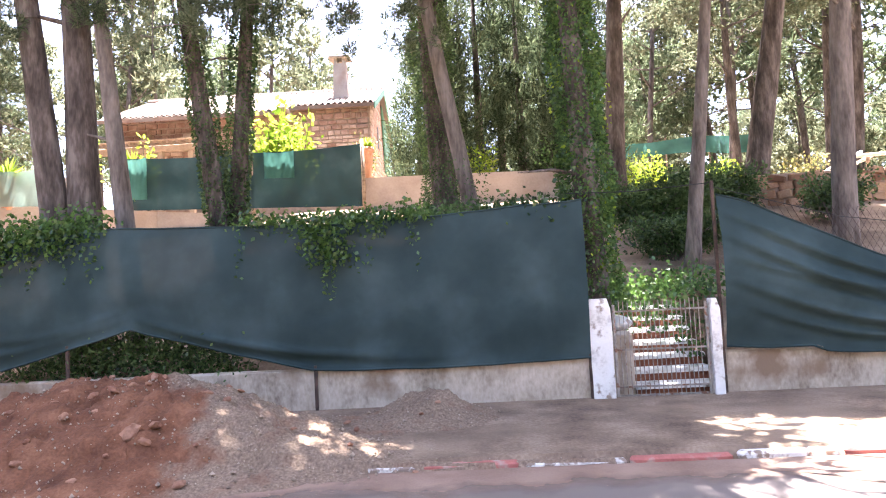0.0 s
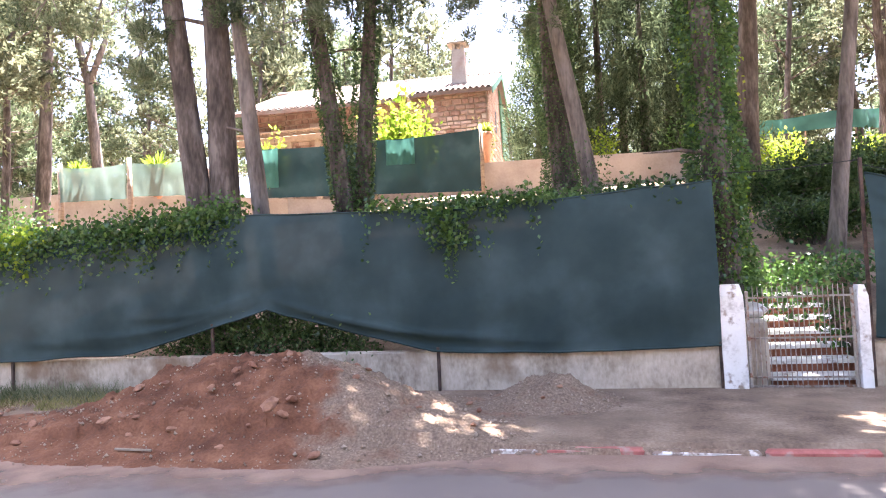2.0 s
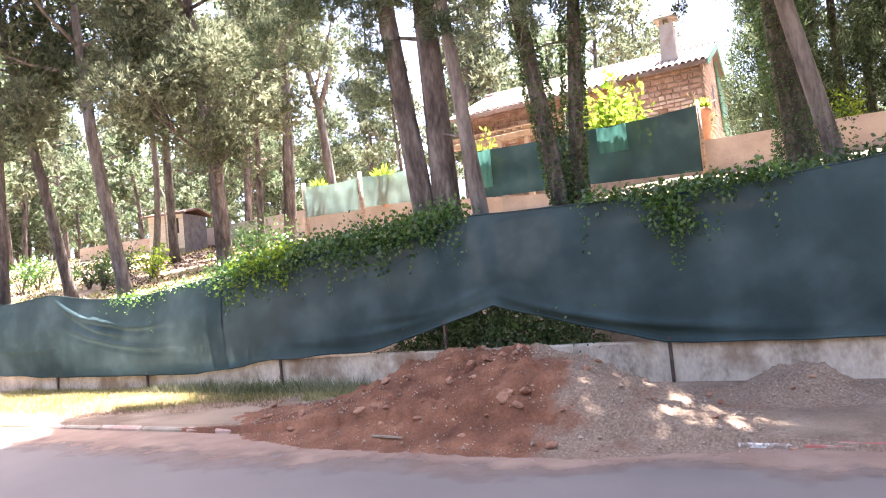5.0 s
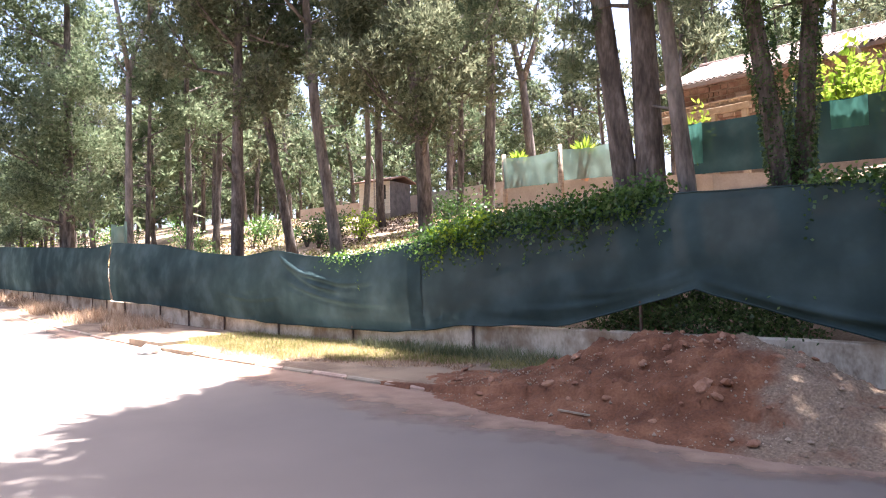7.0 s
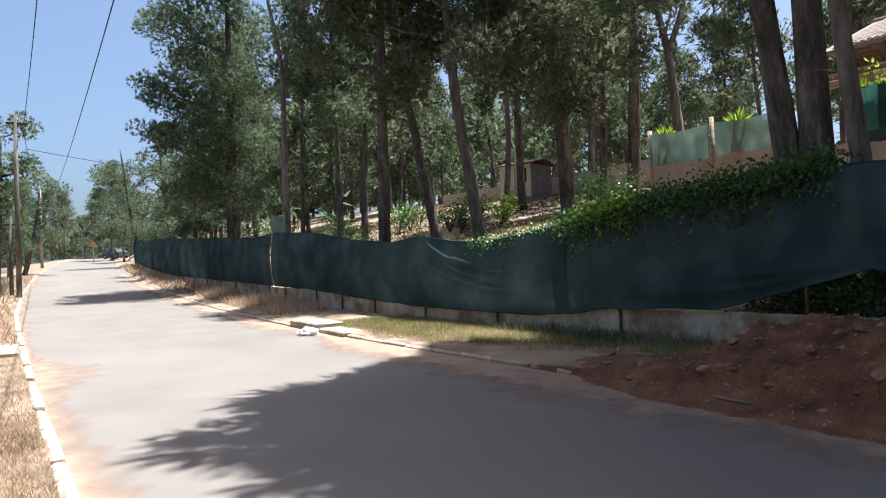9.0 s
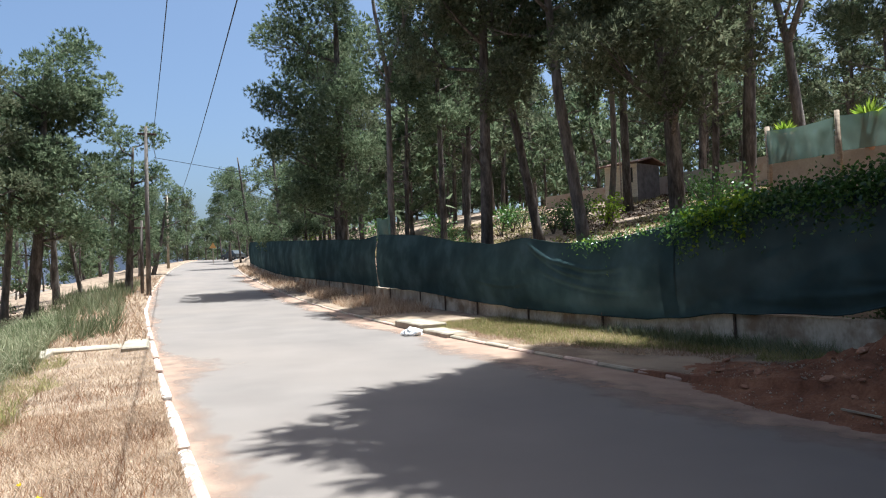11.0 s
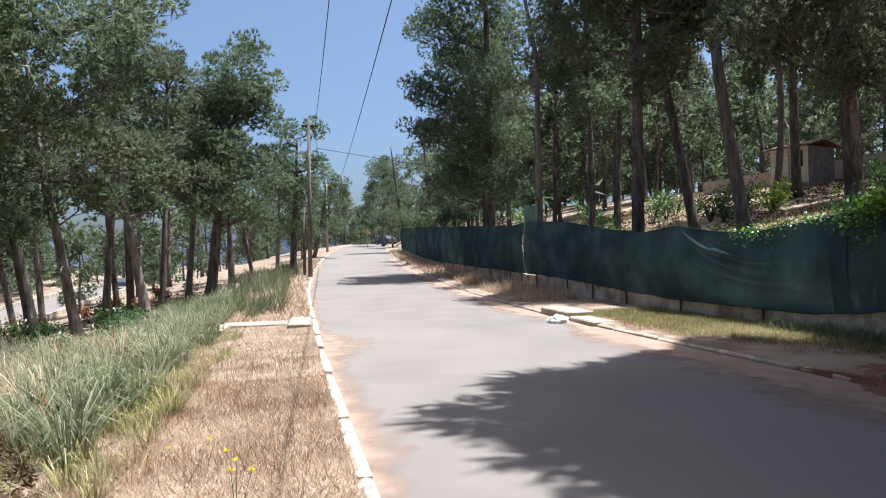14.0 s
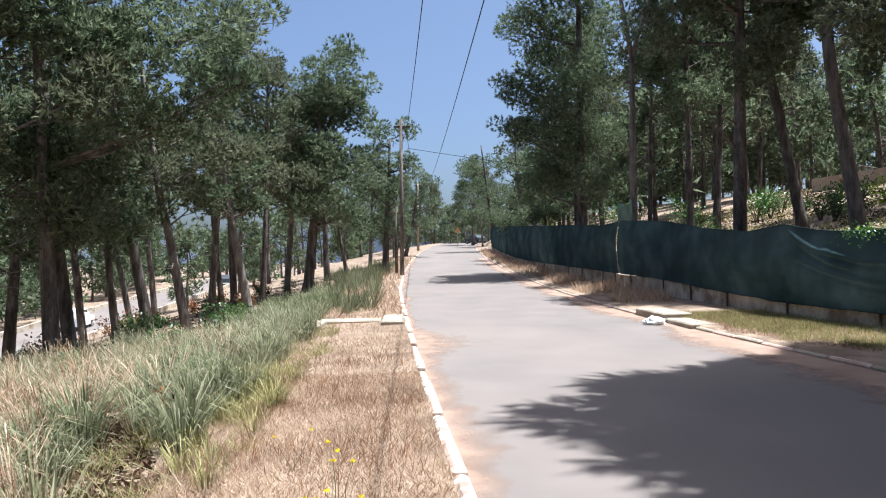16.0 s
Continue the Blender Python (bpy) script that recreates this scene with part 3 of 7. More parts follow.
net("shade_net", 2.92, 9.0, [(2.92, 2.72), (3.4, 2.56), (3.88, 2.33), (5.04, 1.78), (6.5, 1.4), (9, 1.5)], [(2.92, 0.74), (4.1, 0.7), (4.2, 0.62), (6, 0.55), (9, 0.5)], M["net"], "dark green shade cloth with slack diagonal folds", 4.0, 0.06, 0.16, creases=((2.94, 2.5, 6.2, 1.25, 0.07), (2.94, 2.2, 6.0, 1.05, 0.08), (2.98, 1.9, 6.4, 1.3, 0.06), (3.0, 1.6, 5.9, 0.85, 0.07), (3.2, 1.25, 5.6, 0.8, 0.05)), n=40)


# loose flap of net behind the gap
b = Build()
b.sheet([[(-30.2 + 1.9 * i / 10, 9.1 + 0.15 * math.sin(i), 3.0 + 0.9 * k / 5 - 0.1 * math.sin(i * 0.6 + k)) for k in range(6)] for i in range(11)])
tagged(part("net_flap", b, M["net_light"], soft=True), "loose pale green flap of net above the fence", "shade net")


def fence_post(x, z1, r=0.02):
    b = Build()
    y = wall_y(x) - 0.035
    b.chamfer((-r, -r, 0), (r, r, 1), 0.004)
    b.v = [(p[0] + x, p[1] + y, road_z(x) + 0.02 + p[2] * (z1 - road_z(x) - 0.02)) for p in b.v]
    return tagged(part("fence_post", b, M["rust"]), "thin rusty iron fence post fixed to the wall", "fence post", "iron posts of the roadside fence")


for x in (1.17, -2.44, -5.8, -9.24, -12.9, -16.0, -18.9, -21.2, -23.33, -26.45, -28.3, -29.9, -33.1, -35.6, -38.3, -41, -44, -47, -50, -53.5, -57, -61, -65, -70):
    fence_post(x, lerp_table(x, NET_LOW) + 0.06)
fence_post(2.88, 2.9)
fence_post(6.4, 2.1)
b = Build()
b.tube([(1.0, 9.6, 2.86), (1.9, 9.55, 2.83), (2.9, 9.5, 2.88)], [0.006] * 3, 5)
b.tube([(2.9, 9.52, 2.82), (4.5, 9.6, 2.35), (6.4, 9.66, 2.05), (9, 9.75, 2.0)], [0.005] * 4, 5)
tagged(part("fence_wire", b, M["cable"]), "thin slack wire between the fence posts", "wire")
# wire mesh showing above the sagging net
b = Build()
for k in range(34):
    x = 3.6 + 0.09 * k
    zt, zl = 2.75 - 0.16 * (x - 2.9), 1.2
    for s in (-1, 1):
        b.tube([(x, wall_y(x) + 0.03, zl), (x + s * 0.7, wall_y(x) + 0.03, zt - 0.1 * s)], [0.003, 0.003], 3, cap=False)
tagged(part("wire_mesh", b, M["rust"]), "rusty chain-link mesh behind the sagging net", "wire mesh")


# ---------- gate ----------
def gate():
    for x0, x1, h, lab in ((1.18, 1.46, 1.43, "square white plastered gate pillar with flaking paint"), (2.72, 2.84, 1.37, "slim white plastered gate pillar with flaking paint")):
        b = Build()
        n, rows = 10, []
        for k in range(n + 1):
            z = 0.02 + (h - 0.02) * k / n
            w = 0.012 * noise.noise(Vector((x0 * 3, z * 4, 1)))
            c = 0.0 if k < n else 0.03
            rows.append([(x0 + w + c, 9.38 + c, z), (x1 + w - c, 9.38 + c, z), (x1 + w - c, 9.62 - c, z), (x0 + w + c, 9.62 - c, z), (x0 + w + c, 9.38 + c, z)])
        b.sheet(rows)
        b.f.append(tuple(n * 5 + i for i in range(4)))
        tagged(part("gate_pillar", b, M["white"]), lab, "pillar", "pillars of the garden gate")
    g = thing("garden_gate", "closed grey iron garden gate with upright bars", "gate", (1.49, 9.47, 0.1))
    for x in (0.0, 1.18):
        frame_b = Build()
        frame_b.chamfer((x, -0.018, 0.0), (x + 0.035, 0.018, 1.24), 0.004)
        part("stile", frame_b, M["iron"], g)
    for z in (0.05, 0.16, 0.64, 1.14):
        r = Build()
        r.box((0.036, -0.01, z), (1.179, 0.01, z + 0.022))
        part("rail", r, M["iron"], g)
    bar = Build()
    bar.tube([(0, 0.0, 0.02), (0, 0.0, 1.16), (0, 0, 1.27), (0, 0, 1.3)], [0.0055, 0.0055, 0.0055, 0.002], 6)
    me = bar.mesh("bar", M["iron"])
    for k in range(19):
        ob = part("bar", me, None, g)
        ob.location = (0.085 + 0.0565 * k, -0.021, random.uniform(-0.03, 0.0))
    b = Build()
    b.chamfer((1.45, 9.4, 0.02), (2.73, 9.7, 0.1), 0.015)
    tagged(part("threshold", b, M["concrete"]), "worn concrete sill under the gate", "threshold")
    st = thing("garden_steps", "rough stone steps, edges coloured pale for sun, climbing behind the gate", "steps")
    # sunlit edges are put into the colours: white treads over dark risers
    for i in range(7):
        s = Build()
        y = 9.95 + 0.36 * i
        s.chamfer((1.85 + 0.03 * i, y + 0.05, -0.05), (2.95, y + 0.6, 0.155 + 0.165 * i), 0.01)
        step = part("step", s, M["red"], st, "riser coloured dark against the sunlit tread")
        s = Build()
        s.chamfer((1.83 + 0.03 * i, y, 0.157 + 0.165 * i), (2.97, y + 0.42, 0.215 + 0.165 * i), 0.015)
        s.v = [(p[0] + 0.03 * noise.noise(Vector(p) * 5), p[1] + 0.02 * noise.noise(Vector(p) * 4), p[2] + 0.02 * noise.noise(Vector(p) * 3)) for p in s.v]
        part("tread", s, M["white"], step, "stone tread coloured pale for sun")
    b = Build()
    b.chamfer((1.5, 10.0, 0.0), (1.84, 12.1, 0.95), 0.05)
    tagged(part("stair_wall", b, M["plaster"]), "short plastered wall beside the garden steps", "wall")
    s = Build()
    bm = bmesh.new()
    bmesh.ops.create_icosphere(bm, subdivisions=2, radius=0.17)
    s.add([(v.co.x * 1.1 + 1.72, v.co.y + 10.3, v.co.z * 0.7 + 1.05 + 0.05 * noise.noise(v.co * 6)) for v in bm.verts], [tuple(v.index for v in f.verts) for f in bm.faces])
    bm.free()
    tagged(part("boulder", s, M["white"]), "pale rounded boulder on the stair wall", "stone")


gate()


# ---------- earth heaps ----------
def heap_height(x, y):
    g = lambda cx, cy, sx, sy, h, p=2.0: h * math.exp(-(((abs(x - cx) / sx) ** p) + ((abs(y - cy) / sy) ** p)))
    h = 0.72 * math.exp(-(abs(x + 4.4) / 1.62) ** 2.8 - (abs(y - 7.8) / 1.02) ** 2) + g(-2.6, 7.5, 1.0, 0.85, 0.27) + g(-3.4, 6.75, 2.0, 0.62, 0.15) + g(-0.9, 8.6, 0.62, 0.5, 0.34) + g(-6.6, 7.3, 1.5, 0.9, 0.1) + g(-5.6, 6.4, 1.7, 0.5, 0.07)
    return h


def heap():
    b, rows = Build(), []
    for i in range(300):
        x = -8.6 + 9.6 * i / 299
        rows.append([])
        for k in range(120):
            y = 5.45 + (wall_y(x) - 5.46) * k / 119
            h = heap_height(x, y)
            lump = noise.noise(Vector((x * 2.2, y * 2.2, 1))) * 0.1 + noise.noise(Vector((x * 6, y * 6, 2))) * 0.07 + noise.noise(Vector((x * 15, y * 15, 3))) * 0.035 + noise.noise(Vector((x * 34, y * 34, 5))) * 0.02
            z = max(land(x, min(y, 9.3)), 0.0) + h + lump * min(1, h * 4) - 0.045
            rows[-1].append((x, y, z))
    b.sheet(rows)
    b.f = [tuple(reversed(f)) for f in b.f]
    me = b.mesh("earth_mound", M["mound"], True)
    grey = []
    for p in me.vertices:
        c = p.co
        edge = -2.95 - 0.95 * min(1, max(0, c.y - 7)) + 0.35 * noise.noise(Vector((c.x * 1.5, c.y * 1.5, 9))) + 0.2 * noise.noise(Vector((c.x * 6, c.y * 6, 4)))
        grey.append(0.42 * smooth(edge - 0.5, edge + 0.5, c.x) + 0.12)
    me.attributes.new("gravel", "FLOAT", "POINT").data.foreach_set("value", grey)
    return tagged(new("earth_mound", me), "heap of red earth and grey gravel against the wall", "earth heap")


heap()


def stone_meshes(n, material, seed):
    out = []
    for k in range(n):
        bm = bmesh.new()
        bmesh.ops.create_icosphere(bm, subdivisions=2, radius=0.5)
        for v in bm.verts:
            c = v.co.copy()
            v.co *= 1 + 0.5 * noise.noise(c * 2.6 + Vector((seed + k * 7, 0, 0))) + 0.2 * noise.noise(c * 6)
            v.co.x *= 1.25
            v.co.z *= 0.7
            v.co = Vector((round(v.co.x * 7) / 7 * 0.5 + v.co.x * 0.5, v.co.y, round(v.co.z * 6) / 6 * 0.5 + v.co.z * 0.5))
        me = bpy.data.meshes.new("stone")
        bm.to_mesh(me)
        bm.free()
        me.materials.append(material)
        out.append(me)
    return out


ROCKS = stone_meshes(5, M["rock"], 3)


def put_stone(x, y, z, s, seed, label, group):
    r = random.Random(seed)
    ob = new("stone", ROCKS[seed % 5])
    ob.matrix_basis = Matrix.LocRotScale((x, y, z), Euler((r.uniform(-0.4, 0.4), r.uniform(-0.4, 0.4), r.uniform(0, 6))), (s, s * r.uniform(0.7, 1), s * r.uniform(0.7, 1)))
    return tagged(ob, label, "stone", group)


def heap_z(x, y):
    return max(land(x, min(y, 9.3)), 0.0) + heap_height(x, y) - 0.03


for i, (x, y, s) in enumerate(((-3.35, 6.75, 0.2), (-3.55, 6.65, 0.3), (-3.35, 6.55, 0.16), (-2.85, 7.3, 0.16), (-6.55, 6.7, 0.2), (-5.6, 7.3, 0.18), (-4.75, 7.2, 0.13), (-6.9, 7.9, 0.15), (-6.6, 7.95, 0.16), (-6.3, 7.8, 0.13), (-7.6, 8.3, 0.17), (-5.0, 6.35, 0.14), (-1.75, 8.0, 0.12), (-0.75, 8.35, 0.1), (-4.1, 7.0, 0.11), (-1.5, 7.0, 0.1))):
    s *= 0.62
    put_stone(x, y, heap_z(x, y) + s * 0.1, s, i, "reddish broken stone lying on the earth heap", "stones on the earth heap")
rs_ = random.Random(23)
for i in range(46):
    x, y = rs_.gauss(-4.4, 1.6), rs_.uniform(6.1, 8.4)
    q = rs_.uniform(0.05, 0.11)
    put_stone(x, y, heap_z(x, y) + q * 0.12, q, i, "small broken lump of stone in the earth heap", "stones on the earth heap")
rr = random.Random(11)
pebbles = Build()
for k in range(3000):
    x, y = rr.uniform(-7.6, 0.8), rr.uniform(5.7, 9.1)
    if heap_height(x, y) < 0.05 and rr.random() < 0.6:
        continue
    s = rr.uniform(0.004, 0.017) * (1.9 if rr.random() < 0.1 else 1)
    z = heap_z(x, y)
    pts = [(x + s * rr.uniform(0.6, 1.2) * a, y + s * rr.uniform(0.6, 1.2) * c, z + s * d * 0.7) for a, c, d in ((1, 0, 0), (0, 1, 0), (-1, 0, 0), (0, -1, 0), (0, 0, 1.3), (0, 0, -1))]
    pebbles.add(pts, [(0, 1, 4), (1, 2, 4), (2, 3, 4), (3, 0, 4), (1, 0, 5), (2, 1, 5), (3, 2, 5), (0, 3, 5)])
tagged(part("pebbles", pebbles, M["gravel"]), "small loose pebbles strewn over the earth", "pebbles", kind="stuff")
b = Build()
b.box((-0.19, -0.012, 0), (0.19, 0.012, 0.018))
ob = tagged(part("wood_batten", b, M["concrete"]), "short pale wooden batten on the soil", "batten")
ob.matrix_basis = pose(-4.75, 6.1, 0.1, 0, 3, 8)

# ---------- concrete slabs by the road, rubbish ----------
b = Build()
b.chamfer((-18.6, 6.0, 0.0), (-16.6, 6.75, 0.23), 0.03)
b.chamfer((-16.5, 6.02, -0.02), (-14.9, 6.6, 0.13), 0.03)
tagged(part("culvert_slab", b, M["concrete"]), "broken pale concrete slab over the roadside drain", "slab")
b = Build()
b.chamfer((-18.4, -0.85, -0.1), (-16.4, -0.3, 0.2), 0.03)
tagged(part("culvert_slab", b, M["concrete"]), "pale concrete slab beside the kerb", "slab")
b = Build()
b.chamfer((-18.3, -2.5, -0.35), (-17.5, -0.9, 0.13), 0.03)
b.chamfer((-17.5, -2.5, -0.35), (-16.1, -2.25, 0.16), 0.03)
tagged(part("culvert_head", b, M["concrete"]), "weathered concrete drain head in the dry grass", "drain head")
bm = bmesh.new()
bmesh.ops.create_icosphere(bm, subdivisions=3, radius=0.24)
for v in bm.verts:
    v.co *= 1 + 0.4 * noise.noise(v.co * 9) + 0.2 * noise.noise(v.co * 22)
    v.co.z = max(-0.06, v.co.z * 0.55)
me = bpy.data.meshes.new("plastic_bag")
bm.to_mesh(me)
bm.free()
me.materials.append(M["plastic"])
ob = tagged(new("plastic_bag", me), "crumpled white plastic bag lying by the kerb", "bag")
ob.location = (-16.1, 5.62, road_z(-16.1) + 0.06)

# ---------- lower road ----------
b = Build()
rows = []
for x in spread(-260, 30, 80):
    c = left_y(x) - 26.5 - 0.1 * max(0, -x - 45)
    z = land(x, left_y(x) - 26.5) + 0.12
    rows.append([(x, c - 3.2, z), (x, c, z + 0.03), (x, c + 3.2, z)])
b.sheet(rows)
b.f = [tuple(reversed(f)) for f in b.f]
tagged(part("road_lower", b, M["asphalt"]), "pale sunlit road lower down the hillside", "road", kind="structure")
b = Build()
for s in (-3.5, 3.5):
    rows = []
    for x in spread(-260, 30, 80):
        c = left_y(x) - 26.5 - 0.1 * max(0, -x - 45) + s
        z = land(x, left_y(x) - 26.5)
        rows.append([(x, c - 0.12, z), (x, c - 0.12, z + 0.5), (x, c + 0.12, z + 0.5), (x, c + 0.12, z)])
    b.sheet(rows)
tagged(part("parapet_lower", b, M["plaster"]), "low whitewashed parapet along the lower road", "parapet", kind="structure")


def car(x, y, z, turn, paint, label, van):
    c = thing("parked_car", label, "car", (x, y, z))
    c.rotation_euler = (0, 0, turn)
    prof = [(-2.05, 0.3), (-2.1, 0.75), (-1.95, 1.0), (-1.05, 1.08), (-0.5, 1.68), (1.3, 1.75), (1.95, 1.66), (2.08, 1.0), (2.1, 0.35)] if van else [(-2.0, 0.3), (-2.05, 0.7), (-1.9, 0.88), (-0.95, 0.95), (-0.3, 1.42), (0.9, 1.45), (1.6, 0.98), (2.0, 0.9), (2.05, 0.35)]
    body = Build()
    rows = []
    for w, k in ((-0.84, 0.93), (-0.72, 1.0), (0.72, 1.0), (0.84, 0.93)):
        rows.append([(a, w * (0.88 if h > 1.1 else 1), 0.3 + (h - 0.3) * k) for a, h in prof])
    body.sheet(rows)
    n = len(prof)
    body.f.append(tuple(range(n)))
    body.f.append(tuple(range(len(body.v) - 1, len(body.v) - n - 1, -1)))
    part("body", body, paint, c, soft=False)
    for s in (-1, 1):
        g = Build()
        hi = 1.56 if van else 1.3
        g.box((-0.45, s * 0.775 - 0.01, 1.1 if van else 0.98), (0.55, s * 0.775 + 0.01, hi))
        part("side_window", g, M["glass"], c)
        if van:
            g = Build()
            g.box((0.65, s * 0.775 - 0.01, 1.1), (1.5, s * 0.775 + 0.01, hi))
            part("side_window", g, M["glass"], c)
        for a in (-1.3, 1.3):
            w = Build()
            w.tube([(a, s * 0.72, 0.32), (a, s * 0.88, 0.32)], [0.32, 0.32], 16)
            wheel = part("wheel", w, M["rubber"], c)
            h = Build()
            h.tube([(a, s * 0.87, 0.32), (a, s * 0.895, 0.32)], [0.19, 0.17], 12)
            part("rim", h, M["iron"], wheel)
    if van:
        g = Build()
        g.box((2.0, -0.55, 1.12), (2.06, 0.55, 1.5))
        part("rear_window", g, M["glass"], c)
    g = Build()
    if van:
        g.sheet([[(-1.03, -0.62, 1.1), (-0.55, -0.6, 1.62)], [(-1.03, 0.62, 1.1), (-0.55, 0.6, 1.62)]])
        g.v = [(p[0] - 0.02, p[1], p[2] + 0.02) for p in g.v]
    else:
        g.sheet([[(-0.93, -0.6, 0.98), (-0.35, -0.58, 1.38)], [(-0.93, 0.6, 0.98), (-0.35, 0.58, 1.38)]])
        g.v = [(p[0] - 0.02, p[1], p[2] + 0.02) for p in g.v]
    part("windscreen", g, M["glass"], c)
    return c


def lower(x):
    return left_y(x) - 26.5 - 0.1 * max(0, -x - 45), land(x, left_y(x) - 26.5) + 0.14


y, z = lower(-57.5)
car(-57.5, y + 0.4, z, 0.12, M["carwhite"], "small white van standing on the lower road", True)
for x in (-112, -101):
    y, z = lower(x)
    car(x, y + 2.2, z, 0.1, M["cardark"], "dark saloon car parked on the lower road", False)
car(-112, right_y(-112) - 0.6, road_z(-112) + 0.02, 0.5, M["cardark"], "dark car parked at the end of the road", False)


# ---------- house ----------
def house():
    h = thing("stone_house", "reddish rubble-stone house with a clay-tiled gable roof", "house", (0, 0, 0))
    spin = Matrix.Translation((-4.55, 26, 0)) @ pose(0, 0, 0, 0, 0, 3) @ Matrix.Translation((4.55, -26, 0))
    h.matrix_basis = spin
    gz, y0, y1, x0, x1 = 4.4, 26.0, 33.0, -14.2, -4.55
    apex, eave = 10.38, 8.95
    yr = 29.4
    front = Build()
    front.box((x0, y0, gz), (x1, y0 + 0.4, eave))
    wall_f = part("wall", front, M["mortar"], h)
    gable = Build()
    for xa in (x1 - 0.4, x1):
        gable.v += [(xa, y0 + 0.401, gz), (xa, y1, gz), (xa, y1, eave - 0.1), (xa, yr, apex - 0.12), (xa, y0 + 0.401, eave)]
    gable.f = [(0, 4, 3, 2, 1), (5, 6, 7, 8, 9)] + [(i, (i + 1) % 5, 5 + (i + 1) % 5, 5 + i) for i in range(5)]
    wall_g = part("wall", gable, M["mortar"], h)
    left = Build()
    left.box((x0, y0 + 0.401, gz), (x0 + 0.4, y1, eave))
    left.box((x0 + 0.4, y1 - 0.4, gz), (x1 - 0.4, y1, eave - 0.1))
    part("wall", left, M["mortar"], h)
    # roof: two slopes of tile rows
    lo_left, lo_right = 24.95, 25.75
    base = Build()

    def slope_z(y):
        return apex + (y - yr) * (apex - eave) / (yr - y0) if y <= yr else apex - (y - yr) * (apex - eave + 0.1) / (y1 - yr)

    for xa, xb, ye in ((x0 - 0.3, -7.9, lo_left), (-7.9, x1 + 0.25, lo_right)):
        base.v += [(xa, ye, slope_z(ye) - 0.0), (xb, ye, slope_z(ye)), (xb, yr, apex), (xa, yr, apex), (xa, y1 + 0.4, slope_z(y1 + 0.4)), (xb, y1 + 0.4, slope_z(y1 + 0.4))]
        n = len(base.v) - 6
        low = [(p[0], p[1], p[2] - 0.14) for p in base.v[n:]]
        base.v += low
        base.f += [(n, n + 1, n + 2, n + 3), (n + 3, n + 2, n + 5, n + 4), (n + 6, n + 9, n + 8, n + 7), (n + 9, n + 10, n + 11, n + 8), (n, n + 6, n + 7, n + 1), (n + 1, n + 7, n + 8, n + 2), (n + 2, n + 8, n + 11, n + 5), (n + 3, n + 4, n + 10, n + 9), (n, n + 3, n + 9, n + 6), (n + 4, n + 5, n + 11, n + 10)]
    roof = part("roof", base, M["tile"], h)
    tile = Build()
    L = 0.42
    dz = (apex - eave) / (yr - y0) * L
    tile.sheet([[(0.1 * math.cos(a), f * L, 0.065 * math.sin(a) + f * dz + 0.012 * (1 - f)) for a in np.linspace(0, math.pi, 6)] for f in (0, 1)])
    me = tile.mesh("tile", M["tile"], False)
    rnd = random.Random(4)
    bulk = Build()
    cols = int((x1 + 0.2 - x0) / 0.23)
    count = 0
    for c in range(cols):
        x = x1 + 0.12 - 0.23 * c
        ye = lo_right if x > -7.9 else lo_left
        rows = int((yr - ye) / 0.37)
        for r in range(rows + 1):
            y = ye + 0.37 * r - 0.03
            z = slope_z(y) + 0.012
            if count < 300 and r < 4:
                ob = part("tile", me, None, roof)
                ob.location = (x + rnd.uniform(-0.01, 0.01), y, z + rnd.uniform(0, 0.012))
                count += 1
            else:
                o = rnd.uniform(-0.01, 0.01)
                bulk.add([(p[0] + x + o, p[1] + y, p[2] + z) for p in tile.v], tile.f)
    part("tiling", bulk, M["tile"], roof)["kind"] = "stuff"
    rd = Build()
    rd.tube([(x0 - 0.3, yr, apex + 0.02), (x1 + 0.28, yr, apex + 0.02)], [0.11, 0.11], 8)
    part("ridge", rd, M["tile"], roof)
    # green barge boards on the gable
    for ya, za, yb, zb in ((lo_right - 0.05, slope_z(lo_right) - 0.02, yr, apex), (yr, apex, y1 + 0.42, slope_z(y1 + 0.42))):
        bb = Build()
        bb.v = [(x1 + 0.26, ya, za - 0.24), (x1 + 0.26, yb, zb - 0.24), (x1 + 0.26, yb, zb + 0.03), (x1 + 0.26, ya, za + 0.03), (x1 + 0.3, ya, za - 0.24), (x1 + 0.3, yb, zb - 0.24), (x1 + 0.3, yb, zb + 0.03), (x1 + 0.3, ya, za + 0.03)]
        bb.f = [(0, 1, 2, 3), (7, 6, 5, 4), (0, 4, 5, 1), (1, 5, 6, 2), (2, 6, 7, 3), (3, 7, 4, 0)]
        part("barge_board", bb, M["greenpaint"], h, "green painted barge board")
    pn = Build()
    pn.v = [(x1 + 0.03, 31.0, 7.0), (x1 + 0.03, y1, 7.0), (x1 + 0.03, y1, eave - 0.2), (x1 + 0.03, 30.2, 9.85), (x1 + 0.09, 31.0, 7.0), (x1 + 0.09, y1, 7.0), (x1 + 0.09, y1, eave - 0.2), (x1 + 0.09, 30.2, 9.85)]
    pn.f = [(0, 3, 2, 1), (4, 5, 6, 7), (0, 1, 5, 4), (1, 2, 6, 5), (2, 3, 7, 6), (3, 0, 4, 7)]
    part("gable_panel", pn, M["greenpaint"], h, "green boarded panel")
    # chimney
    ch = Build()
    for k in range(5):
        z = 9.3 + 1.55 * k / 4
        w = 0.3 - 0.015 * k
        ch.v += [(-5.75 - w, 27.3 - w, z), (-5.75 + w, 27.3 - w, z), (-5.75 + w, 27.3 + w, z), (-5.75 - w, 27.3 + w, z)]
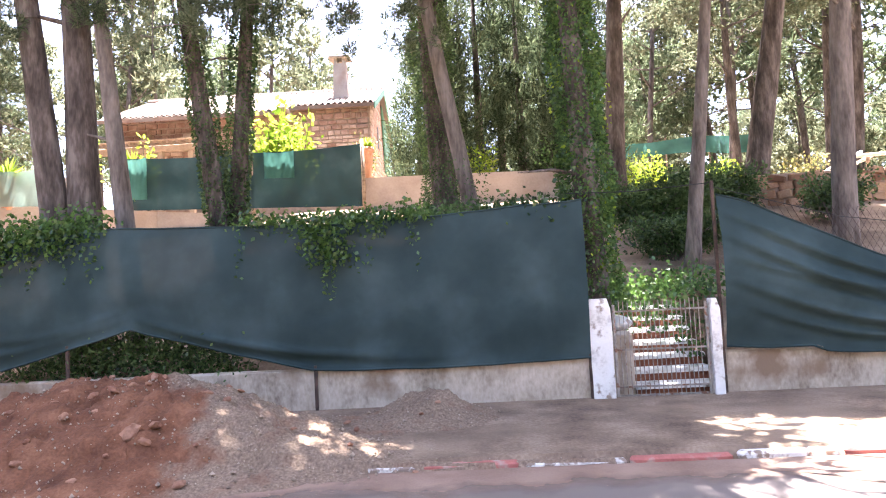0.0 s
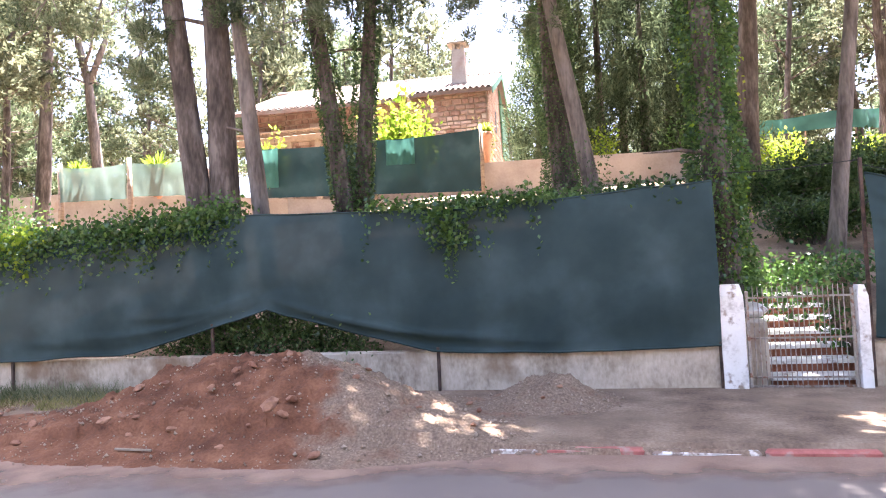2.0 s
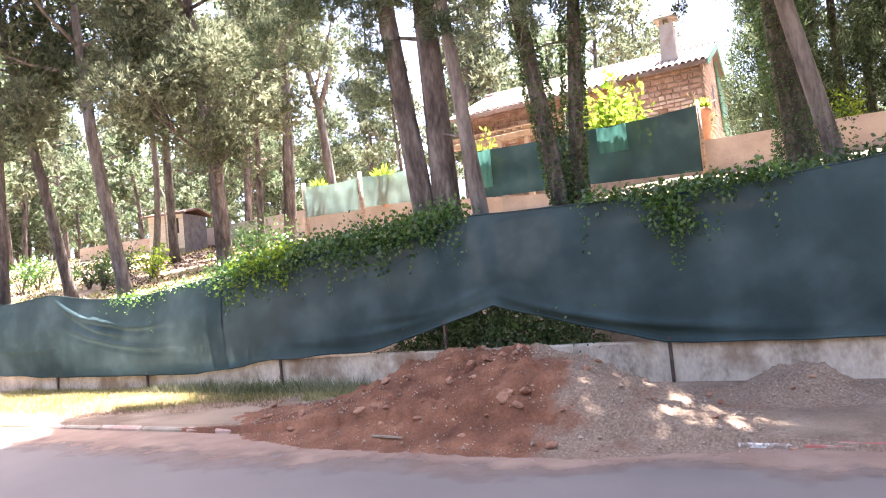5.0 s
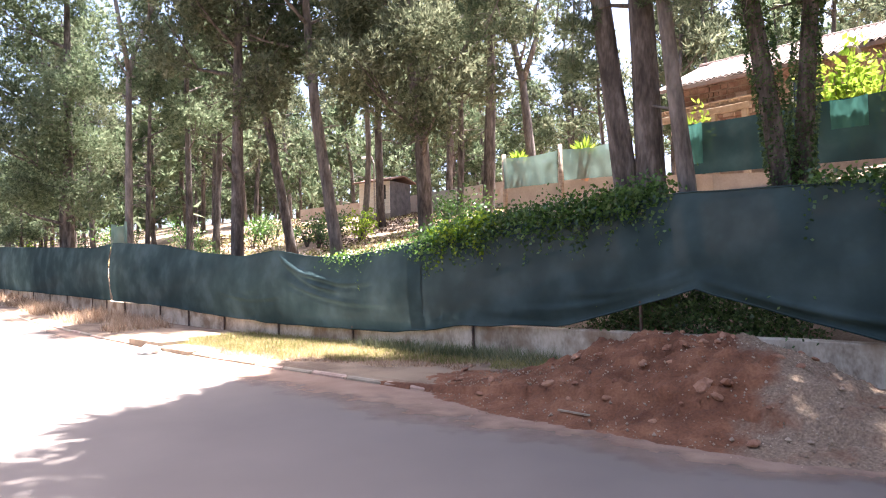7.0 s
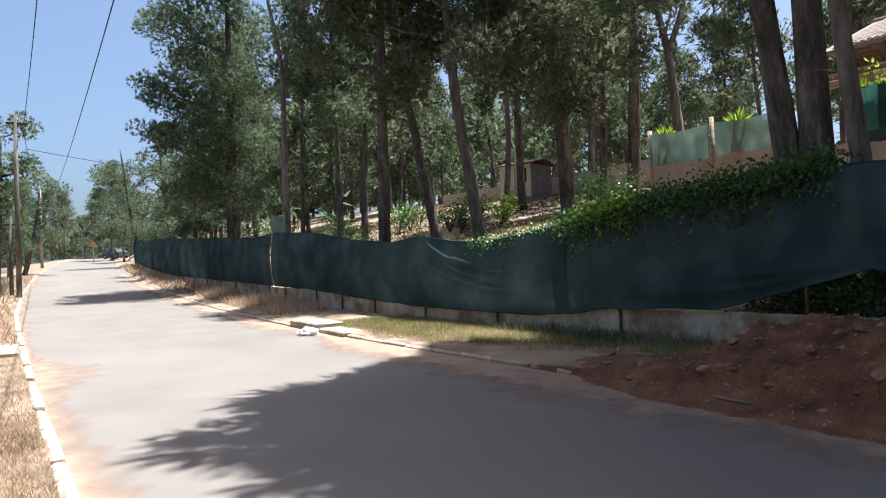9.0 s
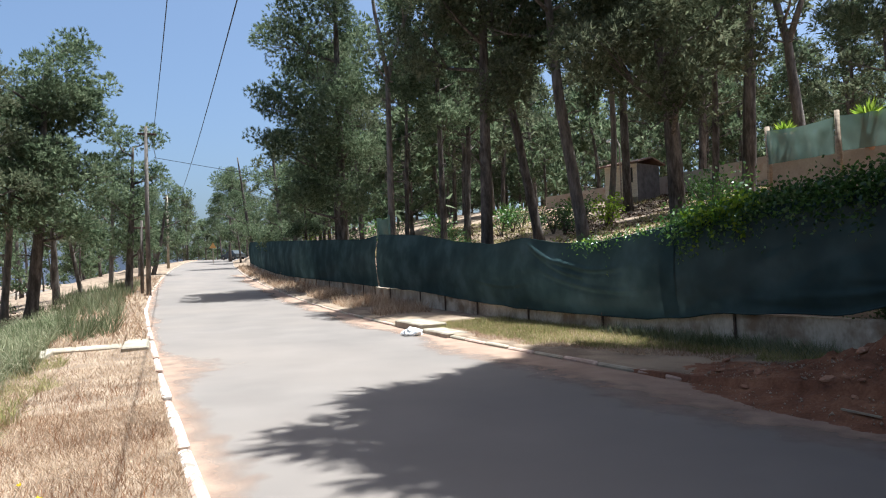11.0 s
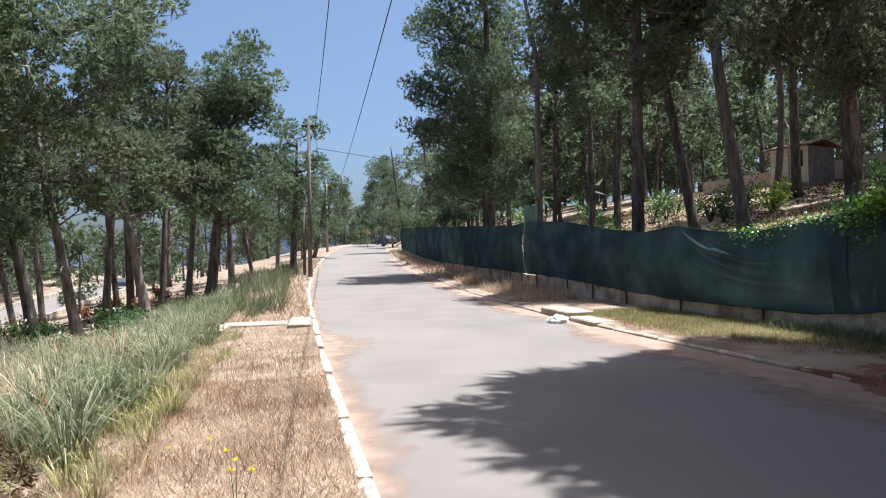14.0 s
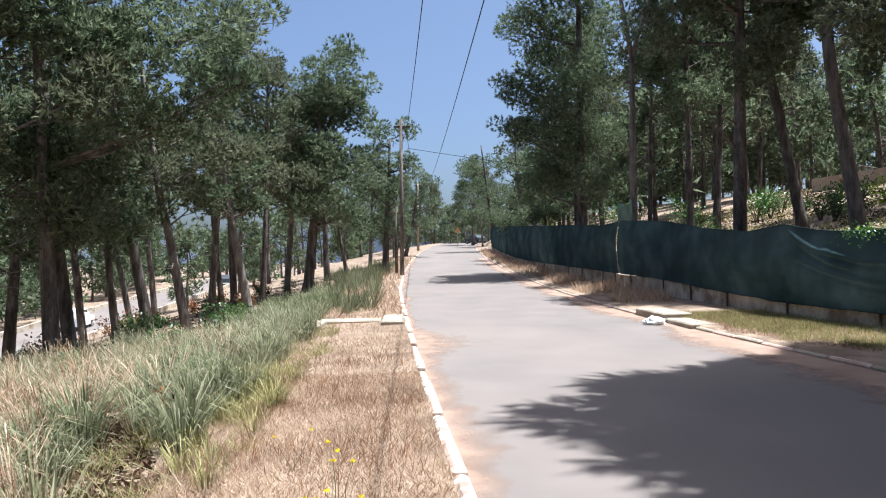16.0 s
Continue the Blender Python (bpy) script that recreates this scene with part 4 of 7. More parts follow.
    for k in range(4):
        ch.f += [(4 * k + i, 4 * k + (i + 1) % 4, 4 * k + 4 + (i + 1) % 4, 4 * k + 4 + i) for i in range(4)]
    ch.f.append((16, 17, 18, 19))
    chim = part("chimney", ch, M["pink"], h, "pale plastered chimney stack")
    for dx in (-0.22, 0.1):
        p = Build()
        p.box((-5.75 + dx, 27.08, 10.85), (-5.75 + dx + 0.12, 27.52, 11.05))
        part("cap_pillar", p, M["pink"], chim)
    p = Build()
    p.chamfer((-6.17, 26.9, 11.05), (-5.33, 27.7, 11.13), 0.02)
    part("cap", p, M["concrete"], chim)
    # stones of the two visible walls
    cube = Build()
    cube.chamfer((-0.5, -0.5, -0.5), (0.5, 0.5, 0.5), 0.1)
    me = cube.mesh("stone", M["stone"])
    rs = random.Random(8)
    z, count = 6.3, 0
    rest = Build()
    while z < eave - 0.1:
        hgt = rs.uniform(0.13, 0.25)
        hgt = min(hgt, eave - 0.03 - z)
        x = x1 - 0.02
        while x > x0 + 0.2:
            w = rs.uniform(0.16, 0.46)
            if not (-7.75 < x - w / 2 < -7.35 and z > 8.2):
                m = Matrix.LocRotScale((x - w / 2, y0 + 0.0, z + hgt / 2), Euler((0, rs.uniform(-0.07, 0.07), 0)), (w - 0.03, 0.07 + rs.uniform(0, 0.05), hgt * rs.uniform(0.75, 1.0) - 0.015))
                if count < 300 and x > -14:
                    ob = part("stone", me, None, wall_f)
                    ob.matrix_basis = m
                    count += 1
                else:
                    rest.add([m @ Vector(p) for p in cube.v], cube.f)
            x -= w
        z += hgt
    part("stonework", rest, M["stone"], wall_f)["kind"] = "stuff"
    rest = Build()
    z = 5.4
    while z < apex - 0.4:
        hgt = rs.uniform(0.2, 0.3)
        y = y0 + 0.05
        while y < y1 - 0.3:
            w = rs.uniform(0.26, 0.5)
            mid = y + w / 2
            if z + hgt < slope_z(mid) - 0.3 and not (mid > 29.8 and z > 6.8):
                m = Matrix.LocRotScale((x1, mid, z + hgt / 2), None, (0.1, w - 0.035, hgt - 0.035))
                rest.add([m @ Vector(p) for p in cube.v], cube.f)
            y += w
        z += hgt
    part("stonework", rest, M["stone"], wall_g)["kind"] = "stuff"
    # windows and corbels
    for x in (-9.35,):
        w = Build()
        w.box((x - 0.3, y0 - 0.07, 7.35), (x + 0.3, y0 - 0.05, 8.25))
        win = part("window", w, M["glass"], h, "dark small window")
        f = Build()
        for a, c in (((x - 0.37, y0 - 0.1, 7.28), (x - 0.3, y0 - 0.03, 8.32)), ((x + 0.3, y0 - 0.1, 7.28), (x + 0.37, y0 - 0.03, 8.32)), ((x - 0.3, y0 - 0.1, 8.25), (x + 0.3, y0 - 0.03, 8.32)), ((x - 0.3, y0 - 0.1, 7.28), (x + 0.3, y0 - 0.03, 7.35))):
            f.box(a, c)
        part("frame", f, M["white"], win)
    w = Build()
    w.box((x1 + 0.055, 28.2, 7.6), (x1 + 0.065, 28.6, 8.5))
    part("window", w, M["dark"], h, "narrow dark slit window")
    br = Build()
    br.tube([(-7.6, y0 - 0.35, 8.75), (-7.35, y0 - 0.1, 8.3)], [0.06, 0.06], 8)
    br.tube([(-7.62, y0 - 0.4, 8.78), (-7.9, y0 - 0.3, 8.82)], [0.06, 0.06], 8)
    part("gutter_spout", br, M["concrete"], h, "pale gutter downpipe elbow")
    # porch roof on posts
    pg = thing("porch", "timber lean-to porch roof on posts before the stone house", "porch")
    for x in (-13.9, -12.7, -11.5, -10.4):
        p = Build()
        p.chamfer((x - 0.09, 23.36, 4.3), (x + 0.09, 23.54, 6.95), 0.01)
        part("post", p, M["porchwood"], pg)
    p = Build()
    p.chamfer((-14.2, 23.3, 6.95), (-10.2, 23.56, 7.16), 0.01)
    part("beam", p, M["porchwood"], pg)
    for k in range(12):
        x = -14.15 + 0.34 * k
        p = Build()
        p.v = [(x, 23.0, 7.17), (x + 0.07, 23.0, 7.17), (x + 0.07, 25.9, 7.75), (x, 25.9, 7.75), (x, 23.0, 7.27), (x + 0.07, 23.0, 7.27), (x + 0.07, 25.9, 7.85), (x, 25.9, 7.85)]
        p.f = [(0, 3, 2, 1), (4, 5, 6, 7), (0, 1, 5, 4), (1, 2, 6, 5), (2, 3, 7, 6), (3, 0, 4, 7)]
        part("rafter", p, M["porchwood"], pg)
    for k in range(14):
        y = 22.95 + 0.21 * k
        z = 7.275 + (y - 23.0) * 0.2
        p = Build()
        p.box((-14.2, y, z), (-10.05, y + 0.17, z + 0.03))
        part("board", p, M["porchwood"], pg)
    d = Build()
    d.box((-10.35, 25.88, 4.5), (-9.75, 25.94, 6.9))
    part("door", d, M["palewood"], pg, "pale boarded door under the porch")


house()


# ---------- terrace walls and nets in front of the house ----------
def plain_wall(name, pts, z0, z1, material, label, thick=0.2):
    b = Build()
    rows = []
    for (x, y), lo, hi in zip(pts, z0, z1):
        rows.append([(x, y, lo), (x, y, hi), (x, y + thick, hi), (x, y + thick, lo), (x, y, lo)])
    fine = []
    for a, c in zip(rows, rows[1:]):
        for k in range(6):
            fine.append([tuple(p[i] + (q[i] - p[i]) * k / 6 for i in range(3)) for p, q in zip(a, c)])
    fine.append(rows[-1])
    b.sheet(fine)
    b.f.append((0, 1, 2, 3))
    n = len(b.v)
    b.f.append((n - 2, n - 3, n - 4, n - 5))
    return tagged(part(name, b, material), label, "wall", kind="structure")


plain_wall("wall_terrace", [(-3.4, 18.45), (0.0, 18.6), (3.2, 18.8)], [3.3] * 3, [4.74, 4.7, 4.66], M["pink"], "low pink plastered terrace wall")
plain_wall("wall_terrace_west", [(-11.6, 12.7), (-9.9, 15.1), (-8.6, 17.3), (-3.42, 18.4)], [2.6, 3, 3.2, 3.2], [3.72, 3.98, 4.02, 3.7], M["pink"], "low pink plastered terrace wall under the nets")
plain_wall("wall_yard_far", [(-42, 25), (-34.6, 28.2), (-24, 27.0), (-14, 22)], [4.2] * 4, [6.25, 6.6, 6.4, 6.0], M["pink"], "salmon plastered garden wall among the trees")


def terrace_net(a, c, z0, z1, material, label, seed):
    b = Build()
    rows, n = [], 26
    for i in range(n + 1):
        f = i / n
        rows.append([])
        for k in range(9):
            g = k / 8
            x, y = a[0] + (c[0] - a[0]) * f, a[1] + (c[1] - a[1]) * f
            lo, hi = z0[0] + (z0[1] - z0[0]) * f, z1[0] + (z1[1] - z1[0]) * f
            w = 0.06 * noise.noise(Vector((f * 7, g * 2, seed)))
            rows[-1].append((x, y - 0.12 + w, lo + (hi - lo) * g - 0.05 * math.sin(math.pi * f) * g))
    b.sheet(rows)
    return tagged(part("terrace_net", b, material, soft=True), label, "shade net", "shade nets round the terrace")


# the two small net_mid sheets carry sun through the net as lighter colour
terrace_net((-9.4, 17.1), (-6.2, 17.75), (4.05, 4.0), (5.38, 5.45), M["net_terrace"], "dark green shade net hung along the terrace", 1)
terrace_net((-9.38, 17.0), (-8.7, 17.12), (4.3, 4.3), (5.36, 5.37), M["net_mid"], "terrace net patch with sunlight put into its green", 8)
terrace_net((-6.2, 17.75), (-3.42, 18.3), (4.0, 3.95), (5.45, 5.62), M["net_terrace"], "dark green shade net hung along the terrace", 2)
terrace_net((-5.85, 17.72), (-5.1, 17.86), (4.75, 4.75), (5.44, 5.47), M["net_mid"], "terrace net patch coloured pale for sun shining through", 3)
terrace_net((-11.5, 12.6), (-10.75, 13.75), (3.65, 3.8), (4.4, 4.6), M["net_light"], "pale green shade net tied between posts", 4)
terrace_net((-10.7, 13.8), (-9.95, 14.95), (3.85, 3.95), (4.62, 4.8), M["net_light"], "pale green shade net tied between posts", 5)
for x, y, z0, z1, r in ((-3.4, 18.28, 3.6, 5.75, 0.05), (-6.2, 17.68, 3.6, 5.5, 0.04), (-9.42, 17.0, 3.4, 5.45, 0.04), (-11.55, 12.55, 2.9, 4.5, 0.06), (-10.72, 13.7, 2.9, 4.75, 0.06), (-9.9, 14.9, 3.0, 4.9, 0.06)):
    b = Build()
    b.tube([(x, y, z0), (x + 0.02, y, (z0 + z1) / 2), (x, y, z1)], [r, r * 0.95, r * 0.85], 8)
    tagged(part("terrace_post", b, M["wood"], soft=True), "round timber post holding the terrace net", "post", "posts of the terrace fence")


# ---------- shed ----------
def shed():
    s = thing("garden_shed", "small pale boarded garden shed with a rusty red roof", "shed", (-33.2, 25.6, 4.9))
    s.rotation_euler = (0, 0, 0.35)
    W, D = 2.1, 2.4
    for k in range(9):
        z = 0.3 + 0.21 * k
        b = Build()
        b.box((-W / 2, -D / 2, z), (W / 2, -D / 2 + 0.05, z + 0.2)) if not 4 <= k <= 7 else b.box((-W / 2, -D / 2, z), (0.35, -D / 2 + 0.05, z + 0.2)).box((0.8, -D / 2, z), (W / 2, -D / 2 + 0.05, z + 0.2))
        part("board", b, M["palewood"], s)
    b = Build()
    b.box((W / 2 - 0.05, -D / 2 + 0.051, -0.5), (W / 2, D / 2, 2.2))
    part("side_wall", b, M["darkwood"], s, "side wall darker than the front boards")
    b = Build()
    b.box((-W / 2, -D / 2 + 0.051, -0.5), (-W / 2 + 0.05, D / 2, 2.17)).box((-W / 2 + 0.051, D / 2 - 0.05, -0.5), (W / 2 - 0.051, D / 2, 2.17))
    part("rear_wall", b, M["darkwood"], s)
    b = Build()
    b.box((-W / 2, -D / 2 + 0.005, -0.5), (W / 2, -D / 2 + 0.045, 0.295))
    part("plinth", b, M["concrete"], s)
    b = Build()
    b.box((0.35, -D / 2 + 0.03, 1.14), (0.8, -D / 2 + 0.045, 1.96))
    part("window", b, M["dark"], s)
    b = Build()
    e = 0.28
    b.v = [(-W / 2 - e, -D / 2 - e, 2.12), (W / 2 + e, -D / 2 - e, 2.18), (W / 2 + e, 0, 2.52), (-W / 2 - e, 0, 2.47), (W / 2 + e, D / 2 + e, 2.2), (-W / 2 - e, D / 2 + e, 2.15)]
    b.v += [(p[0], p[1], p[2] + 0.08) for p in b.v]
    b.f = [(0, 3, 2, 1), (3, 5, 4, 2), (6, 7, 8, 9), (9, 8, 10, 11), (0, 1, 7, 6), (1, 2, 8, 7), (2, 4, 10, 8), (4, 5, 11, 10), (5, 3, 9, 11), (3, 0, 6, 9)]
    part("roof", b, M["rustroof"], s, "rusty red sheet roof")


shed()

# ---------- poles, wires, sign ----------
def pole(x, y, h, r, material, label):
    z = land(x, y) - 0.1
    p = thing("utility_pole", label, "pole", (x, y, z), "poles along the road")
    b = Build()
    b.tube([(0, 0, 0), (0.02, 0.02, h * 0.5), (0.0, 0.05, h)], [r, r * 0.85, r * 0.65], 10)
    part("shaft", b, material, p, soft=True)
    a = Build()
    a.chamfer((-0.06, -0.35, h - 0.45), (0.06, 0.55, h - 0.35), 0.01)
    part("bracket", a, M["rust"], p)
    return Vector((x, y, z + h - 0.35))


P1 = pole(-38.5, -0.55, 8.75, 0.125, M["bark_grey"], "tall weathered wooden utility pole beside the kerb")
pole(-40.5, -0.9, 4.0, 0.1, M["bark"], "short dark stub post beside the utility pole")
P2 = pole(-80, 0.9, 8.0, 0.15, M["concrete"], "grey concrete utility pole further up the road")


def cable(name, a, c, sag, r=0.014):
    b = Build()
    pts = []
    for k in range(25):
        f = k / 24
        p = Vector(a).lerp(Vector(c), f)
        pts.append((p.x, p.y, p.z - sag * 4 * f * (1 - f)))
    b.tube(pts, [r] * 25, 5)
    return tagged(part(name, b, M["cable"]), "black overhead cable strung between the poles", "cable", "overhead cables")


cable("overhead_cable", P1 + Vector((0, 0.4, 0)), (12, 0.85, 8.3), 0.7, 0.013)
cable("overhead_cable", P1 + Vector((0, 0.3, -0.1)), P2, 0.5, 0.016)
cable("overhead_cable", (-84, 1.85, 9.9), (12, 1.45, 7.6), 1.2, 0.014)
cable("overhead_cable", P1 + Vector((0, 0.4, -1.25)), (-34, 16, 4.9), 0.12, 0.014)

s = thing("road_sign", "small triangular yellow warning sign on a thin post", "road sign", (-96, 6.6, road_z(-96)))
b = Build()
b.tube([(0, 0, 0), (0, 0, 2.6)], [0.05, 0.05], 8)
part("post", b, M["iron"], s)
b = Build()
b.v = [(0.06, -0.45, 2.0), (0.06, 0.45, 2.0), (0.06, 0, 2.8), (0.1, -0.45, 2.0), (0.1, 0.45, 2.0), (0.1, 0, 2.8)]
b.f = [(2, 1, 0), (3, 4, 5), (0, 1, 4, 3), (1, 2, 5, 4), (2, 0, 3, 5)]
part("plate", b, M["yellowpaint"], s)

# street lamp near the shed
s = thing("yard_lamp", "grey bent-arm yard lamp above the garden wall", "lamp", (-32.4, 24.2, land(-32.4, 24.2)))
b = Build()
b.tube([(0, 0, 0), (0, 0, 3.4), (-0.2, 0, 3.8), (-0.7, 0, 3.85)], [0.05, 0.045, 0.04, 0.035], 8)
part("mast", b, M["iron"], s)
b = Build()
b.chamfer((-1.1, -0.1, 3.78), (-0.65, 0.1, 3.9), 0.03)
part("lamp_head", b, M["carwhite"], s)

# ---------- garden on the east side ----------
east = plain_wall("wall_rubble_east", [(4.8, 17.2), (10.5, 17.0), (15, 17.2)], [2.8] * 3, [4.0, 3.95, 3.9], M["mortar"], "low dry-stone retaining wall", 0.4)
rock_b = Build()
rock_b.chamfer((-0.5, -0.5, -0.5), (0.5, 0.5, 0.5), 0.12)
rock_me = rock_b.mesh("stone", M["drystone"])
re_ = random.Random(17)
z = 3.0
while z < 3.85:
    hgt, x = re_.uniform(0.15, 0.24), 4.85
    while x < 13.5:
        w = re_.uniform(0.2, 0.45)
        ob = part("stone", rock_me, None, east)
        ob.matrix_basis = Matrix.LocRotScale((x + w / 2, 17.2 - 0.035 * (x - 4.8) + re_.uniform(-0.03, 0.05), z + hgt / 2 + re_.uniform(-0.03, 0.03)), Euler((re_.uniform(-0.2, 0.2), re_.uniform(-0.3, 0.3), re_.uniform(-0.3, 0.3))), (w * re_.uniform(0.8, 1.05), 0.2, hgt * re_.uniform(0.75, 1.15)))
        x += w
    z += hgt
b = Build()
rows = []
for i in range(31):
    f = i / 30
    rows.append([(6.3 + 6 * f, 33.6 + 0.3 * math.sin(9 * f), 7.45 + 0.75 * k / 4 + 0.05 * math.sin(5 * f + k)) for k in range(5)])
b.sheet(rows)
tagged(part("terrace_net", b, M["net_mid"], soft=True), "faded green shade net fence across the upper garden", "shade net", "shade nets round the terrace")
for x in (6.3, 8.3, 10.3, 12.3):
    b = Build()
    b.tube([(x, 33.7, land(x, 33.7) - 0.1), (x, 33.7, 8.3)], [0.04, 0.035], 6)
    tagged(part("terrace_post", b, M["wood"]), "thin post of the upper garden fence", "post", "posts of the terrace fence")
for k, (a, c) in enumerate((((8.0, 18.2, 3.95), (9.4, 18.5, 4.6)), ((8.3, 18.1, 3.95), (9.7, 18.6, 4.5)), ((8.9, 18.3, 4.45), (13.5, 18.3, 4.65)), ((9.0, 18.5, 4.1), (13.5, 18.4, 4.2)))):
    b = Build()
    b.tube([a, c], [0.05, 0.045], 7)
    tagged(part("log", b, M["palewood"], soft=True), "pale bare log leaning on the garden wall", "log", "logs in the upper garden")
for x, z in ((9.5, 4.55), (11.4, 4.6), (13.3, 4.65)):
    b = Build()
    b.tube([(x, 18.42, 3.6), (x, 18.42, z)], [0.05, 0.05], 7)
    tagged(part("rail_post", b, M["wood"]), "short timber rail post", "post", "posts of the timber rail")
# distant hills; the haze is mixed into their pale blue colour
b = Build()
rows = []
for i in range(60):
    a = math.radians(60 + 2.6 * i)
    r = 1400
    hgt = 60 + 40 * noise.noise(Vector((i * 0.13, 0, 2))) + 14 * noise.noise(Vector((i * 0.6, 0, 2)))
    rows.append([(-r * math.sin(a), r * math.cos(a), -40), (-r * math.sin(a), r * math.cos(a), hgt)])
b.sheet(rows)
tagged(part("backdrop_hills", b, M["hill"]), "distant hills with haze put into their blue colour", "hills", kind="structure")


# ---------- trees ----------
def clumps(b, centres, radii, per, length, width, rng, flat=0.65, lift=0.5):
    """Tufts of needles round each twig end."""
    c = np.repeat(np.array(centres), per, 0)
    r = np.repeat(np.array(radii), per)
    n = len(c)
    d = unit(rng, n)
    at = c + d * (r * rng.uniform(0.15, 1.0, n) ** 0.6)[:, None] * np.array((1, 1, flat))
    way = d + unit(rng, n) * 0.7 + np.array((0, 0, lift))
    way /= np.linalg.norm(way, axis=1)[:, None]
    b.blades(at, way, across(way, rng), length * rng.uniform(0.6, 1.3, n), width * rng.uniform(0.7, 1.3, n))


# where shade ends and sun falls on the ground; crowns are shaped to this
SHADE_EDGE = [(-14, 8.5), (-11, 6.3), (-9.7, 4.3), (-8.5, 2.0), (-6.3, 0.8), (-3, 0.2), (6, -0.6)]
SUN_PATCHES = [(-2.95, 8.0, 0.5, 0.3), (-2.4, 7.4, 0.55, 0.3), (-1.9, 6.9, 0.3, 0.1), (-2.6, 6.9, 0.4, 0.3), (-3.0, 7.4, 0.3, 0.2), (2.3, 11.4, 0.9, 0.6), (-10.2, 8.2, 1.5, 0.5), (-8.6, 8.5, 0.9, 0.25), (-12.6, 7.9, 1.4, 0.8), (2.5, 9.9, 0.3, 0.15), (-2.9, 9.9, 0.25, 0.1), (-1.2, 7.1, 0.4, 0.2), (2.4, 5.7, 0.8, 0.2), (3.7, 7.4, 0.8, 0.4), (3.0, 6.7, 0.6, 0.2), (2.3, 7.9, 0.4, 0.1), (-5.4, 0.9, 0.4, 0.3)]


def cut_for_sun(c, rnd):
    """Cuts gaps in the unseen crowns, placing sun on the road and earth heap."""
    x, y = c.x - c.z * 0.014, c.y - c.z * 0.268
    if y < lerp_table(x, SHADE_EDGE) + 0.15:
        return True
    return any(((x - a) / (p + 0.62)) ** 2 + ((y - e) / (q + 0.62)) ** 2 < 1 for a, e, p, q in SUN_PATCHES) and rnd.random() < 0.95


def pine_meshes(height, r0, lean, crown_from, crown_r, seed, per=80, limbs=16, needle=(0.26, 0.035), bark="bark", leaf="needle", bend=0.25, clump_r=0.62, pull=(0, 0), stubs=4, top_round=0.5, base=None):
    rng, rnd = np.random.default_rng(seed), random.Random(seed)
    wood, crown = Build(), Build()
    n = 14
    ax = []
    ph = rnd.uniform(0, 6)
    for k in range(n + 1):
        f = k / n
        ax.append(Vector((lean[0] * f + bend * math.sin(f * 5 + ph) * f * 0.6, lean[1] * f + bend * math.cos(f * 4 + ph) * f * 0.6, height * f - 0.25)))
    rad = [r0 * (1.25 if k == 0 else 1.0) * (1 - 0.8 * (k / n) ** 1.1) for k in range(n + 1)]
    wood.tube(ax, rad, 10, 0.06, rnd)

    def axis(f):
        i = min(n - 1, int(f * n))
        return ax[i].lerp(ax[i + 1], f * n - i)

    for k in range(stubs):
        f = rnd.uniform(0.25, crown_from)
        a = rnd.uniform(0, 6.28)
        p = axis(f)
        q = p + Vector((math.cos(a), math.sin(a), rnd.uniform(-0.1, 0.4))) * rnd.uniform(0.3, 1.3)
        wood.tube([p, (p + q) / 2 + Vector((0, 0, 0.06)), q], [r0 * 0.18, r0 * 0.12, r0 * 0.04], 5, cap=False)
    cs, rs = [], []
    for k in range(limbs):
        f = crown_from + (0.98 - crown_from) * (k + rnd.random()) / limbs
        g = (f - crown_from) / (1 - crown_from)
        a = k * 2.4 + rnd.uniform(-0.5, 0.5)
        size = crown_r * (0.55 + 0.45 * math.sin(math.pi * min(1, g * 0.75 + 0.3))) * (1 - top_round * g ** 2) * rnd.uniform(0.7, 1.15)
        p = axis(f)
        d = Vector((math.cos(a), math.sin(a), rnd.uniform(0.05, 0.45) + 0.4 * g))
        d += Vector((pull[0], pull[1], 0)) * rnd.uniform(0.2, 1)
        q = p + d * size
        mid = p.lerp(q, 0.5) + Vector((rnd.uniform(-0.2, 0.2), rnd.uniform(-0.2, 0.2), -0.08 * size))
        wood.tube([p, mid, q], [r0 * 0.3 * (1 - 0.5 * g), r0 * 0.17, r0 * 0.05], 5, cap=False)
        ball = q + Vector((0, 0, 0.15 * size))
        for j in range(int(8 + size * 4.6)):
            h = rnd.uniform(0.35, 1.05)
            if j % 5:
                u = Vector((rnd.gauss(0, 1), rnd.gauss(0, 1), rnd.gauss(0, 0.75)))
                u = u.normalized() * (size * 0.3 + 0.2) * rnd.uniform(0.5, 1.0)
                cs.append(ball + u)
                rs.append(clump_r * rnd.uniform(0.45, 0.75))
                continue
            c = (p.lerp(mid, h * 2) if h < 0.5 else mid.lerp(q, h * 2 - 1)) + Vector((rnd.gauss(0, 0.42), rnd.gauss(0, 0.42), rnd.gauss(0.12, 0.3))) * (size * 0.3 + 0.35)
            cs.append(c)
            rs.append(clump_r * rnd.uniform(0.6, 1.2))
            if rnd.random() < 0.35:
                s = mid.lerp(q, 0.3)
                wood.tube([s, c], [r0 * 0.06, r0 * 0.02], 3, cap=False)
    for j in range(26):
        cs.append(axis(0.95) + Vector((rnd.gauss(0, 0.3 * crown_r), rnd.gauss(0, 0.3 * crown_r), rnd.gauss(0, 0.4))))
        rs.append(clump_r)
    if base:
        keep = [i for i, c in enumerate(cs) if not cut_for_sun(Vector(c) + Vector(base), rnd)]
        cs, rs = [cs[i] for i in keep], [rs[i] for i in keep]
    clumps(crown, cs, rs, per, needle[0], needle[1], rng)
